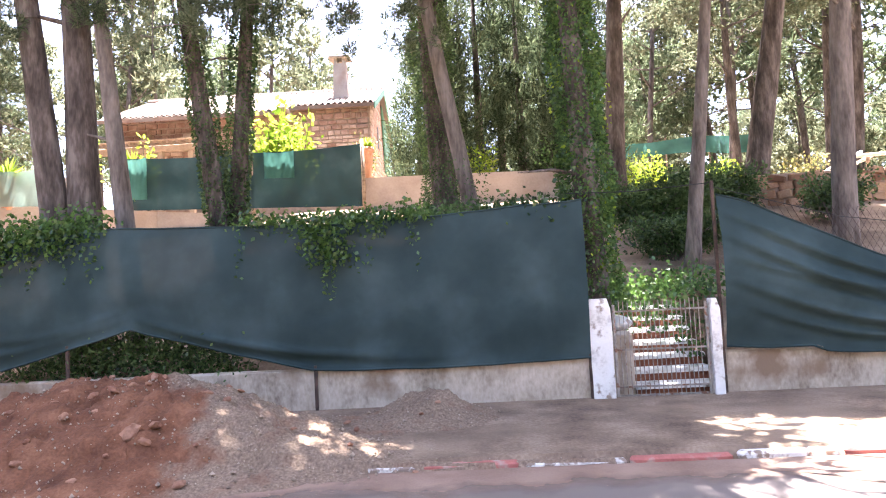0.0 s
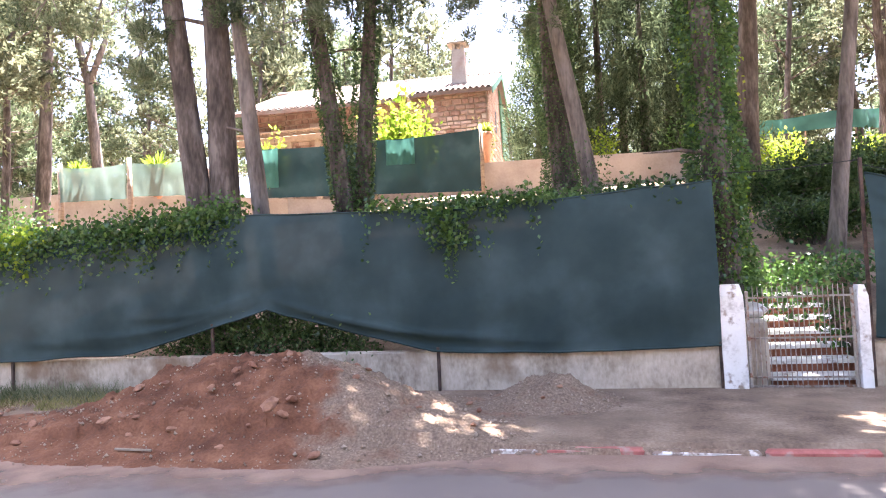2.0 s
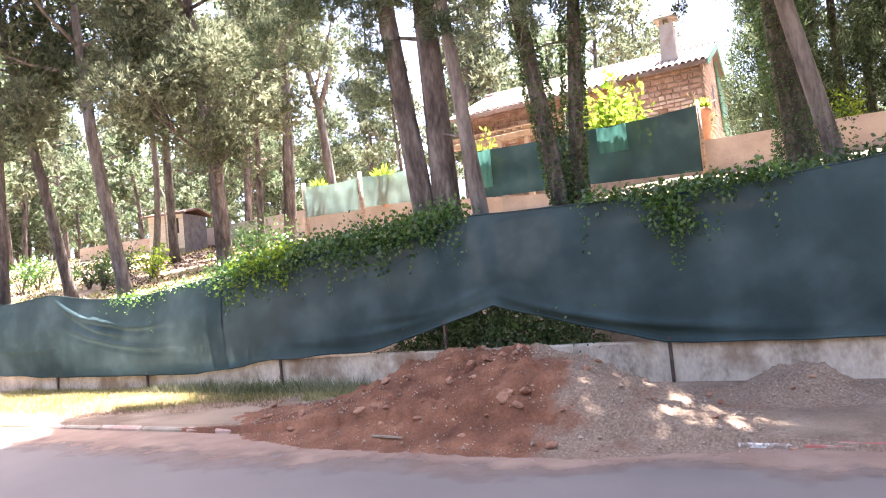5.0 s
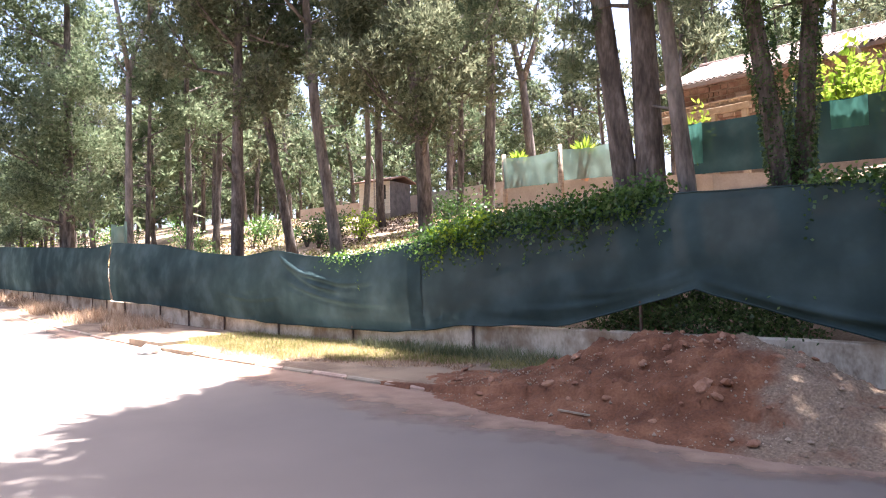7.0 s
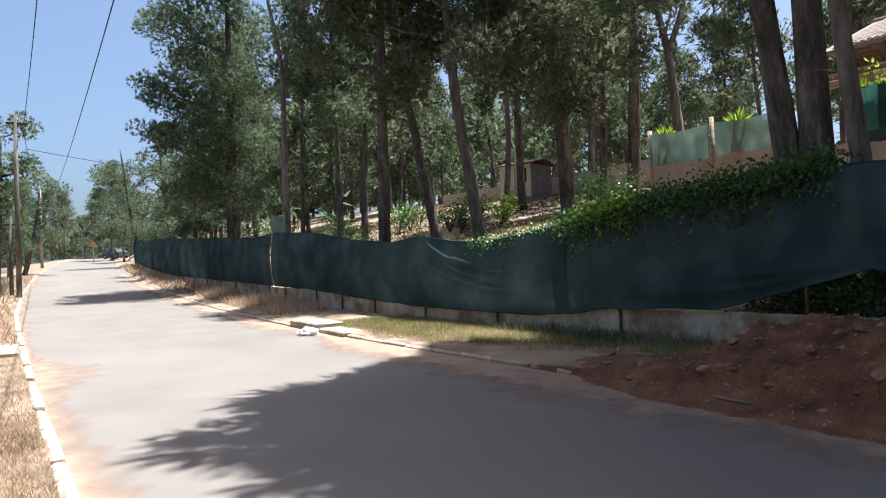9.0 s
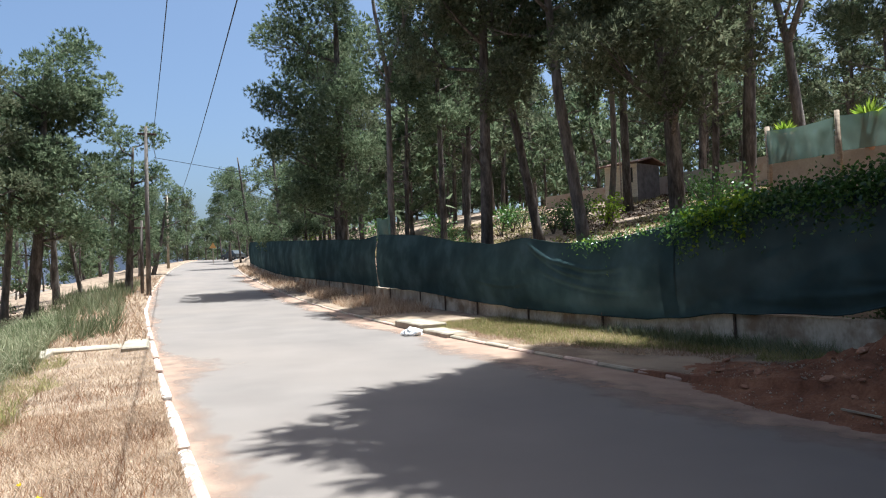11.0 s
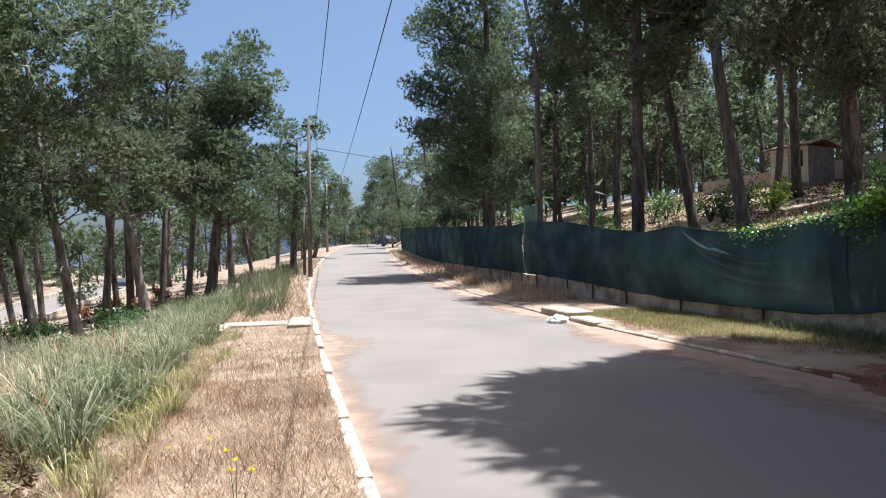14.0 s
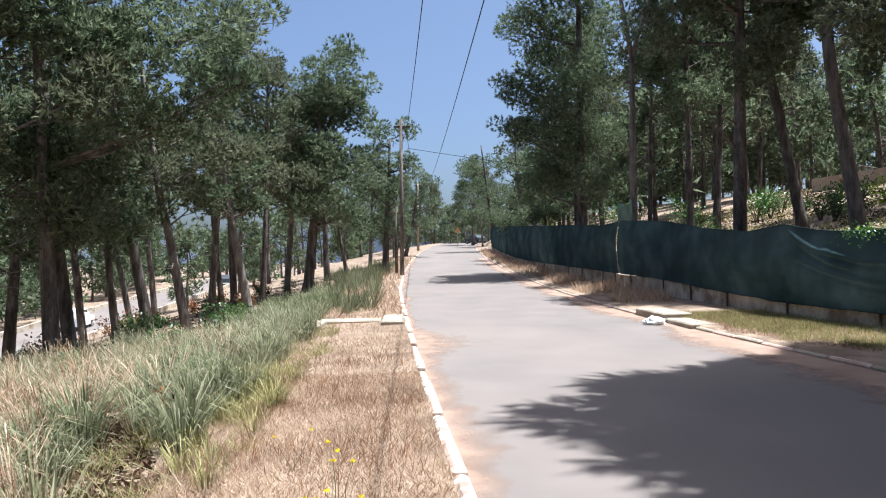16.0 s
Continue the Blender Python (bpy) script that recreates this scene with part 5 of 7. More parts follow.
    return wood.mesh("trunk", M[bark], True), crown.mesh("crown", M[leaf])


def stand(meshes, x, y, label, group, scale=1.0, turn=0.0, name="pine_tree", category="tree", z=None):
    t = thing(name, label, category, (x, y, land(x, y) if z is None else z), group)
    t.rotation_euler = (0, 0, turn)
    t.scale = (scale,) * 3
    part("trunk", meshes[0], None, t)
    part("crown", meshes[1], None, t)
    return t


def from_view(az, d):
    return -math.sin(math.radians(az)) * d, math.cos(math.radians(az)) * d


# bearing and rise of a trunk low down and high up, distance, girth, height, crown start, crown radius
NEAR = [
    ("a", (32.9, 6.5), (34.6, 22.6), 12.7, 0.24, 14.5, 0.64, 3.9, "bark"),
    ("b", (31.0, 6.5), (31.4, 22.8), 12.6, 0.29, 15.5, 0.62, 4.5, "bark"),
    ("c", (28.3, 5.6), (29.9, 22.9), 12.2, 0.165, 13.5, 0.6, 4.0, "bark_grey"),
    ("d", (21.6, 5.8), (23.9, 23.0), 12.6, 0.19, 13, 0.62, 3.3, "bark"),
    ("e", (20.6, 5.8), (19.2, 22.9), 12.7, 0.17, 13, 0.62, 3.3, "bark"),
    ("f", (3.8, 6.5), (4.6, 21.8), 15.2, 0.3, 14, 0.62, 3.6, "bark"),
    ("g", (1.5, 6.4), (4.3, 21.7), 13.2, 0.175, 14, 0.62, 4.4, "bark_grey"),
    ("h", (-7.9, -1.2), (-7.0, 22.1), 10.4, 0.22, 13, 0.6, 4.6, "bark"),
    ("i", (-9.8, 7.5), (-10.6, 21.7), 19.0, 0.28, 14, 0.62, 3.6, "bark"),
    ("j", (-15.1, 1.5), (-17.4, 20.6), 13.4, 0.14, 13, 0.62, 3.6, "bark_grey"),
    ("k", (-19.7, 5.3), (-22.2, 19.7), 18.6, 0.3, 14, 0.66, 3.6, "bark"),
    ("l", (-25.5, 2.3), (-26.3, 18.8), 15.0, 0.23, 14, 0.62, 4.0, "bark_grey"),
]
AXES_OF = {}
for i, (key, low, high, d, r0, hgt, cf, cr, bark) in enumerate(NEAR):
    (xa, ya), (xb, yb) = from_view(low[0], d), from_view(high[0], d)
    za, zb = 1.65 + d * math.tan(math.radians(low[1])), 1.65 + d * math.tan(math.radians(high[1]))
    gx, gy = (xb - xa) / (zb - za), (yb - ya) / (zb - za)
    zg = land(xa, ya)
    bx, by = xa + gx * (zg - za), ya + gy * (zg - za)
    me = pine_meshes(hgt, r0, (gx * hgt, gy * hgt), cf, cr, 100 + i, per=62, limbs=26, bark=bark, bend=0.07, pull=(0.4 if key in 'abc' else 0.1, -0.3), stubs=3, clump_r=0.95, needle=(0.46, 0.13), base=(bx, by, zg))
    AXES_OF[key] = (Vector((bx, by, zg)), Vector((gx, gy, 1)), r0, hgt)
    stand(me, bx, by, "tall pine with a bare " + ("grey" if bark == "bark_grey" else "brown") + " trunk behind the roadside fence", "pines in the garden", z=zg)


def trunk_ivy(key, z0, z1, girth, count, material, label, seed, size=0.052):
    base, way, r0, hgt = AXES_OF[key]
    rng = np.random.default_rng(seed)
    z = rng.uniform(z0, z1, count)
    a = rng.uniform(0, 2 * math.pi, count)
    swell = girth * (0.55 + 0.45 * np.sin(z * 1.9 + seed) ** 2) * rng.uniform(0.3, 1.0, count) + r0 * 0.9
    out = np.stack([np.cos(a), np.sin(a), np.zeros(count)], 1)
    at = np.array(base)[None] + np.array(way)[None] * z[:, None] + out * swell[:, None]
    d = out * 0.6 + unit(rng, count) * 0.6 + np.array((0, 0, -0.5))
    d /= np.linalg.norm(d, axis=1)[:, None]
    b = Build()
    b.leaves(at, d, across(d, rng), size * rng.uniform(0.6, 1.4, count), size * 0.85 * rng.uniform(0.6, 1.3, count))
    return tagged(part("climbing_ivy", b, material), label, "ivy", "ivy on the trunks", "stuff")


trunk_ivy("d", 1.2, 9.5, 0.08, 7500, M["ivydark"], "dark ivy climbing a pine trunk", 1)
trunk_ivy("e", 1.2, 9.5, 0.1, 8500, M["ivydark"], "dark ivy climbing a pine trunk", 2)
trunk_ivy("f", 0.5, 9, 0.27, 16000, M["ivydark"], "thick dark ivy wrapped round a pine trunk", 3)
trunk_ivy("g", 0.4, 2.2, 0.3, 500, M["ivydark"], "dark ivy round the foot of a pine", 4)
trunk_ivy("h", 1.2, 9, 0.24, 17000, M["ivy"], "green ivy wrapped round a pine beside the gate", 5, 0.055)
trunk_ivy("h", 1.6, 7, 0.3, 420, M["lime"], "fresh bright shoots of ivy on a pine", 6, 0.055)

# the woods
def crown_of(lobes, seed, leaf, gap=0.3, per=8, needle=(0.2, 0.058), core=70):
    """A pine crown: rounded lobes, each heaped up from smaller puffs that bristle with tufts of needles on their outside."""
    rng, rnd = np.random.default_rng(seed), random.Random(seed)
    tuft, out, heart, hr = [], [], [], []
    for c, r in lobes:
        c = np.array(c)
        for k in range(int(5 + r * 4.2)):
            u = np.array((rnd.gauss(0, 1), rnd.gauss(0, 1), rnd.gauss(0.25, 0.8)))
            u /= np.linalg.norm(u)
            q = c + u * r * rnd.uniform(0.45, 0.8) * np.array((1, 1, 0.8))
            p = r * rnd.uniform(0.32, 0.55)
            n = max(3, int(6.0 * p * p / gap ** 2))
            d = unit(rng, n)
            d[:, 2] = np.where(d[:, 2] < -0.7, -d[:, 2], d[:, 2])
            tuft.append(q + d * p * rng.uniform(0.8, 1.04, (n, 1)) * np.array((1, 1, 0.8)))
            out.append(d)
            heart.append(q)
            hr.append(p)
    tuft, out = np.repeat(np.concatenate(tuft), per, 0), np.repeat(np.concatenate(out), per, 0)
    n = len(tuft)
    way = out * 0.9 + unit(rng, n) * 0.7 + np.array((0, 0, 0.3))
    way /= np.linalg.norm(way, axis=1)[:, None]
    b = Build()
    b.blades(tuft + unit(rng, n) * 0.05, way, across(way, rng), needle[0] * rng.uniform(0.55, 1.3, n), needle[1] * rng.uniform(0.7, 1.3, n))
    if core:
        hr = np.array(hr)
        many = np.maximum(2, core * hr * hr).astype(int)
        inner, m = np.repeat(np.array(heart), many, 0), int(many.sum())
        d = unit(rng, m)
        inner = inner + d * (np.repeat(hr, many) * 0.8 * rng.random(m) ** 0.4)[:, None]
        d = d * 0.6 + unit(rng, m)
        d /= np.linalg.norm(d, axis=1)[:, None]
        b.blades(inner, d, across(d, rng), needle[0] * 1.3 * rng.uniform(0.6, 1.3, m), needle[1] * 2.0 * rng.uniform(0.7, 1.3, m))
    return b.mesh("crown", M[leaf])


def trunk_of(axis, r0, lobes, seed, bark, stubs=5, sides=9):
    """A tapering trunk along the axis, a limb into each lobe and some dead stubs below them."""
    rnd = random.Random(seed)
    b, n = Build(), len(axis) - 1
    b.tube(axis, [r0 * (1.3 if k == 0 else 1.0) * (1 - 0.72 * (k / n) ** 1.15) for k in range(n + 1)], sides, 0.07, rnd)
    low = min((c[2] - r for c, r in lobes), default=axis[-1][2])
    for c, r in lobes:
        c = Vector(c)
        z = c.z - max(0.5, 0.45 * (c - axis[-1]).xy.length)
        p = min(axis, key=lambda a: abs(a.z - z))
        mid = p.lerp(c, 0.55) + Vector((rnd.uniform(-0.2, 0.2), rnd.uniform(-0.2, 0.2), -0.12 * r))
        w = r0 * rnd.uniform(0.22, 0.36)
        b.tube([p, mid, c], [w, w * 0.62, w * 0.25], 5, cap=False)
        for k in range(2):
            e = c + Vector((rnd.gauss(0, 0.6), rnd.gauss(0, 0.6), rnd.gauss(0, 0.4))) * r
            b.tube([mid, (mid + e) / 2 + Vector((0, 0, 0.1)), e], [w * 0.4, w * 0.28, w * 0.08], 4, cap=False)
    for k in range(stubs):
        p = axis[rnd.randint(n // 4, n - 2)]
        if p.z > low + 1.5:
            continue
        a, L = rnd.uniform(0, 6.28), rnd.uniform(0.4, 1.6)
        e = p + Vector((math.cos(a), math.sin(a), rnd.uniform(-0.25, 0.5))) * L
        b.tube([p, (p + e) / 2 + Vector((0, 0, 0.08)), e], [r0 * 0.2, r0 * 0.13, r0 * 0.04], 4, cap=False)
        for j in range(3):
            q = p.lerp(e, rnd.uniform(0.4, 0.95))
            b.tube([q, q + Vector((rnd.gauss(0, 0.3), rnd.gauss(0, 0.3), rnd.gauss(-0.05, 0.2)))], [r0 * 0.06, r0 * 0.02], 3, cap=False)
    return b.mesh("trunk", M[bark], True)


def whorls(axis, start, radius, count, seed, tip=0.5):
    """Lobes set round the upper part of a trunk, wide in the middle and rounded at the top."""
    rnd, top = random.Random(seed), axis[-1].z
    lobes = [((axis[-1].x, axis[-1].y, top), radius * 0.36)]
    for k in range(count):
        g = (k + rnd.random()) / count
        z = start + (top - start) * g
        p = min(axis, key=lambda a: abs(a.z - z))
        a = k * 2.4 + rnd.uniform(-0.6, 0.6)
        w = radius * (0.5 + 0.5 * math.sin(math.pi * min(1, g * 0.7 + 0.28))) * (1 - tip * g ** 2) * rnd.uniform(0.45, 1.0)
        lobes.append(((p.x + w * math.cos(a), p.y + w * math.sin(a), z + rnd.uniform(-0.2, 0.4)), radius * rnd.uniform(0.32, 0.52)))
    return lobes


def wavy(height, lean, bend, seed, n=14):
    ph = random.Random(seed).uniform(0, 6)
    return [Vector((lean[0] * k / n + bend * math.sin(5 * k / n + ph) * k / n, lean[1] * k / n + bend * math.cos(4 * k / n + ph) * k / n, height * k / n - 0.25)) for k in range(n + 1)]


def wood_pine(height, r0, lean, start, radius, count, seed, bark="bark", leaf="needle", bend=0.3, **how):
    axis = wavy(height, lean, bend, seed)
    lobes = whorls(axis, height * start, radius, count, seed)
    return trunk_of(axis, r0, lobes, seed, bark), crown_of(lobes, seed, leaf, **how)


KINDS = [
    wood_pine(15.0, 0.2, (0.9, 0.2), 0.42, 3.0, 16, 1, gap=0.39),
    wood_pine(16.5, 0.23, (-1.3, 0.3), 0.42, 3.3, 16, 2, leaf="needle_dry", gap=0.39),
    wood_pine(14.0, 0.15, (1.6, -0.8), 0.45, 2.5, 14, 3, bark="bark_grey", bend=0.7, gap=0.33),
    wood_pine(15.0, 0.19, (-0.3, -1.2), 0.34, 3.0, 17, 4, leaf="needle_dry", gap=0.39),
    wood_pine(9.0, 0.13, (0.4, 0.5), 0.22, 2.2, 14, 5, gap=0.34),
    wood_pine(15.5, 0.27, (0.3, 0.0), 0.36, 3.7, 16, 6, gap=0.37),
    wood_pine(13.5, 0.22, (0.6, -0.3), 0.3, 3.4, 15, 7, gap=0.33),
]
COARSE = dict(gap=0.68, per=5, needle=(0.48, 0.14), core=10)
FAR = [
    wood_pine(14.5, 0.2, (0.6, 0.2), 0.36, 3.2, 13, 11, **COARSE),
    wood_pine(15.0, 0.2, (-0.8, 0.3), 0.36, 3.2, 13, 12, leaf="needle_dry", **COARSE),
    wood_pine(8.5, 0.16, (0.3, 0.3), 0.12, 2.6, 12, 13, **COARSE),
    wood_pine(7.0, 0.14, (-0.3, 0.3), 0.12, 2.3, 11, 14, leaf="needle_dry", **COARSE),
]
MIDDLE = dict(gap=0.44, per=6, needle=(0.34, 0.1), core=24)
MID = [
    wood_pine(14.5, 0.22, (0.5, 0.2), 0.36, 3.1, 13, 21, **MIDDLE),
    wood_pine(15.5, 0.24, (-0.7, 0.3), 0.34, 3.3, 13, 22, leaf="needle_dry", **MIDDLE),
    wood_pine(8.5, 0.16, (0.3, 0.3), 0.1, 2.6, 13, 23, **MIDDLE),
    wood_pine(7.0, 0.14, (-0.3, 0.3), 0.1, 2.3, 12, 24, leaf="needle_dry", **MIDDLE),
]
PLANTED, DEEP = [], []


def plant(x, y, kind, scale, turn, label, group, far=False, gap=1.2):
    if any((x - a) ** 2 + (y - c) ** 2 < gap * gap for a, c in PLANTED):
        return
    PLANTED.append((x, y))
    if "sunlit" in label and far:
        stand(MID[kind], x, y, label, group, scale, turn)
        return
    if far and ("young" in label or "across" in label or "east" in label or "further" in label):
        DEEP.append((FAR[kind], Matrix.LocRotScale((x, y, land(x, y)), Euler((0, 0, turn)), (scale,) * 3)))
        return
    stand((FAR if far else KINDS)[kind], x, y, label, group, scale, turn)


def sight(az, el, d):
    x, y = from_view(az, d)
    return Vector((x, y, 1.65 + d * math.tan(math.radians(el))))


def own_pine(way, d, r0, top, lobes, seed, label, group, bark="bark", leaf="needle", fork=None, stubs=6, gap=0.27, core=95, per=9, needle=(0.165, 0.046), **how):
    """A pine told apart from the rest: its trunk runs through bearings at one distance; lobes are bearings and radii, or (start, radius, count) of whorls."""
    pts = [sight(a, e, d) for a, e in way]
    g = (pts[1] - pts[0]) / (pts[1].z - pts[0].z)
    zg = land(pts[0].x, pts[0].y)
    base = pts[0] + g * (zg - 0.2 - pts[0].z)
    g = (pts[-1] - pts[-2]) / (pts[-1].z - pts[-2].z)
    line = [base] + pts
    if top + zg > pts[-1].z + 0.5:
        line.append(pts[-1] + Vector((g.x * 0.6, g.y * 0.6, 1)) * (top + zg - pts[-1].z))
    zs = [p.z for p in line]
    axis = []
    for k in range(17):
        z = zs[0] + (zs[-1] - zs[0]) * k / 16
        axis.append(Vector((float(np.interp(z, zs, [p.x for p in line])), float(np.interp(z, zs, [p.y for p in line])), z)) - base)
    rnd = random.Random(seed)
    if isinstance(lobes, tuple):
        crown = whorls(axis, lobes[0], lobes[1], lobes[2], seed)
    else:
        crown = [(tuple(sight(a, e, d + rnd.uniform(-1.2, 1.2) * r) - base), r * 1.12) for a, e, r in lobes]
    PLANTED.append((base.x, base.y))
    t = thing("pine_tree", label, "tree", tuple(base), group)
    part("trunk", trunk_of(axis, r0, crown, seed, bark, stubs), None, t)
    if fork:
        b = Build()
        q = [sight(a, e, d) - base for a, e in fork]
        b.tube(q, [r0 * 0.6, r0 * 0.45, r0 * 0.25][:len(q)], 7)
        part("forked_stem", b, M[bark], t, soft=True)
    part("crown", crown_of(crown, seed, leaf, gap=gap, core=core, per=per, needle=needle, **how), None, t)
    return t



# drooping boughs with fine sprays of needles, high over the fence
def bough(key, start, tips, seed, label):
    base, way, r0, hgt = AXES_OF[key]
    rnd, p = random.Random(seed), base + way * start
    t = thing("pine_bough", label, "bough", tuple(p), "boughs hanging over the fence")
    wood, lobes = Build(), []
    for a, e, d, r in tips:
        q = sight(a, e, d) - p
        mid = q * 0.5 + Vector((0, 0, 0.3 + 0.1 * q.length))
        wood.tube([(0, 0, 0), mid, q], [0.045, 0.025, 0.006], 5, cap=False)
        for k in range(7):
            u = mid.lerp(q, rnd.uniform(0.2, 1.0))
            v = u + Vector((rnd.gauss(0, 0.7), rnd.gauss(0, 0.4), rnd.gauss(-0.15, 0.6))) * r
            wood.tube([u, (u + v) / 2 + Vector((0, 0, 0.05)), v], [0.012, 0.008, 0.003], 4, cap=False)
            lobes.append((tuple(v), r * rnd.uniform(0.5, 0.85)))
    part("branch", wood, M["bark_grey"], t, soft=True)
    part("needle_sprays", crown_of(lobes, seed, "needle", gap=0.12, per=8, needle=(0.13, 0.02), core=0), None, t)


bough("d", 8.4, [(27.6, 21.3, 11.6, 0.55), (29.2, 18.6, 11.8, 0.45), (26.2, 18.6, 11.5, 0.4), (24.6, 20.8, 11.7, 0.4), (31.2, 20.5, 12, 0.35)], 401, "drooping pine bough with fine needle sprays against the sky")
bough("e", 8.2, [(19.2, 20.5, 11.8, 0.45), (17.2, 21.6, 11.6, 0.4), (21.0, 18.4, 12, 0.3), (24.0, 18.0, 12, 0.3)], 402, "drooping pine bough with fine needle sprays against the sky")
bough("g", 8.3, [(15.6, 22.6, 12.2, 0.4), (12.6, 22.3, 12.2, 0.5), (9.6, 22.2, 12.4, 0.55), (7.3, 20.6, 12.6, 0.45), (14.2, 20.9, 12.3, 0.25), (11.2, 20.0, 12.4, 0.22)], 403, "drooping pine bough with fine needle sprays against the sky")
bough("a", 7.8, [(40.5, 17.6, 13, 0.55), (38.2, 18.8, 12.8, 0.5), (37.0, 15.8, 12.9, 0.4), (36.2, 19.5, 12.6, 0.5), (44.2, 18.6, 13.2, 0.5)], 404, "drooping pine bough with fine needle sprays against the sky")
SLOPE, BANK = "pines on the slope", "pines below the road"
own_pine([(64.2, 1.9), (63.9, 18.6)], 25.5, 0.24, 15, (6.8, 3.1, 17), 201, "straight brown pine just behind the roadside fence", SLOPE, leaf="needle_dry")
own_pine([(60.0, 2.2), (61.3, 10.0), (63.0, 18.9)], 27, 0.2, 14.5, (7.4, 3.0, 16), 202, "leaning pine with bare snags on its trunk", SLOPE, stubs=14)
own_pine([(56.4, 2.0), (57.9, 13.0), (58.5, 20.7)], 25, 0.23, 15, (7.4, 3.2, 17), 203, "tall pine with a gently bent grey trunk", SLOPE, "bark_grey", "needle_dry")
own_pine([(49.1, 3.9), (49.4, 12.2), (50.2, 19.5)], 23, 0.27, 13, (4.2, 3.4, 24), 204, "stout pine with a low shaggy olive crown", SLOPE, leaf="needle_dry")
own_pine([(72.0, 3.6), (71.9, 15.8), (69.8, 21.1)], 32, 0.19, 14.5, (9.0, 2.2, 9), 205, "thin pine forking high up into two stems", SLOPE, "bark_grey", fork=[(71.9, 15.6), (72.8, 20.5), (73.2, 24)], stubs=16)
own_pine([(67.7, 3.4), (67.8, 15.7)], 33, 0.17, 14, (6.0, 2.8, 15), 206, "slim dark pine on the wooded slope", SLOPE)
own_pine([(70.7, 3.5), (70.4, 14.9)], 36, 0.13, 13, (6.8, 2.0, 11), 207, "slim sparse pine with bare side branches", SLOPE, stubs=20)
own_pine([(43.9, 5.7), (43.3, 17.8)], 27, 0.26, 13, (7.5, 2.4, 9), 208, "dark pine trunk rising above the garden wall", SLOPE)
own_pine([(40.4, 10.6), (40.8, 15.4), (41.4, 17.9)], 33, 0.26, 12.5, (8.0, 2.2, 9), 209, "pale grey tree forking into two stems", SLOPE, "bark_grey", fork=[(40.8, 15.2), (39.6, 18.4), (39.2, 21)])
own_pine([(76.0, 2.3), (76.0, 10.5)], 38, 0.3, 17, [(80.1, 18.7, 1.7), (76.4, 18.8, 1.9), (78.8, 16.2, 1.8), (82.0, 14.0, 0.8), (80.2, 13.3, 1.3), (75.4, 14.8, 1.7), (77.5, 12.0, 1.8), (81.7, 10.7, 0.9), (79.4, 9.7, 1.5), (75.0, 9.9, 1.5), (77.6, 7.1, 1.6), (79.7, 5.8, 1.2), (75.3, 5.9, 1.4), (77.5, 22.2, 2.3), (76.3, 25.2, 1.9)], 210, "large pine with billowing tiers of dark green boughs", SLOPE)
own_pine([(80.6, 1.5), (81.0, 5.0)], 55, 0.2, 8.5, [(81.7, 7.2, 1.35), (82.2, 4.5, 1.3), (80.8, 3.5, 1.25), (80.3, 5.8, 1.1), (81.3, 2.4, 1.2)], 211, "rounded pine beside the far stretch of fence", SLOPE, gap=0.4)
own_pine([(82.9, 1.5), (83.4, 4.0)], 75, 0.22, 11, [(85.2, 7.3, 1.6), (83.3, 7.7, 1.35), (84.3, 5.7, 1.7), (85.7, 5.0, 1.0), (82.7, 5.4, 1.6), (84.8, 3.6, 1.5), (83.2, 3.4, 1.5)], 212, "rounded pine leaning out over the far road", SLOPE, gap=0.45)
for az, d, k, s, tn in ((46.3, 33, 3, 0.9, 1.4), (52.8, 36, 1, 1.0, 2.9), (77.5, 55, 4, 1.0, 0.8), (79.0, 50, 4, 0.75, 5.2), (74.3, 46, 1, 0.8, 1.0), (65.8, 36, 0, 0.9, 2.0), (54.4, 31, 2, 0.95, 0.7), (84.0, 92, 4, 1.0, 3.0), (84.8, 104, 5, 0.8, 2.0)):
    x, y = from_view(az, d)
    plant(x, y, k, s, tn, "tall slender pine on the wooded slope above the road", SLOPE)
# trees on the bank below the road
own_pine([(117.2, -6.0), (117.7, 4.8)], 18.5, 0.2, 9.5, [(117.6, 16.1, 1.4), (113.3, 14.3, 1.45), (108.5, 16.8, 1.45), (104.4, 17.9, 0.9), (102.6, 19.3, 0.6), (115.9, 9.3, 1.25), (110.2, 10.4, 1.1), (105.9, 12.4, 1.0), (119.4, 6.6, 1.0), (103.3, 14.2, 0.55), (106, 22, 1.4), (112, 20.5, 1.6), (118, 21, 1.6)], 221, "large shady pine spreading low over the grassy bank", BANK, gap=0.23, needle=(0.145, 0.038))
own_pine([(116.0, -5.7), (116.8, 2.0)], 21, 0.19, 10, [(117.8, 4.6, 1.2), (114.6, 6.2, 1.2), (112.6, 3.6, 1.0), (119.5, 9, 1.3), (115.5, 2.2, 0.8), (119.5, 1.5, 0.9)], 222, "dark shady pine low on the grassy bank", BANK)
own_pine([(108.0, -4.9), (109.3, 2.9), (109.9, 5.9)], 23, 0.16, 9, [(108.7, 6.3, 0.85), (109.9, 3.4, 0.55), (106.6, 7.6, 0.75), (110.9, 7.4, 0.75), (105.0, 8.8, 0.85), (107.2, 4.6, 0.5), (108.0, 9.6, 0.9)], 223, "leaning grey-stemmed pine with a bright sunlit crown", BANK, "bark_grey", "needle_dry", gap=0.26)
own_pine([(110.7, -4.8), (112.2, 4.1)], 22, 0.17, 9, (6.2, 1.7, 8), 224, "leaning pine on the grassy bank", BANK)
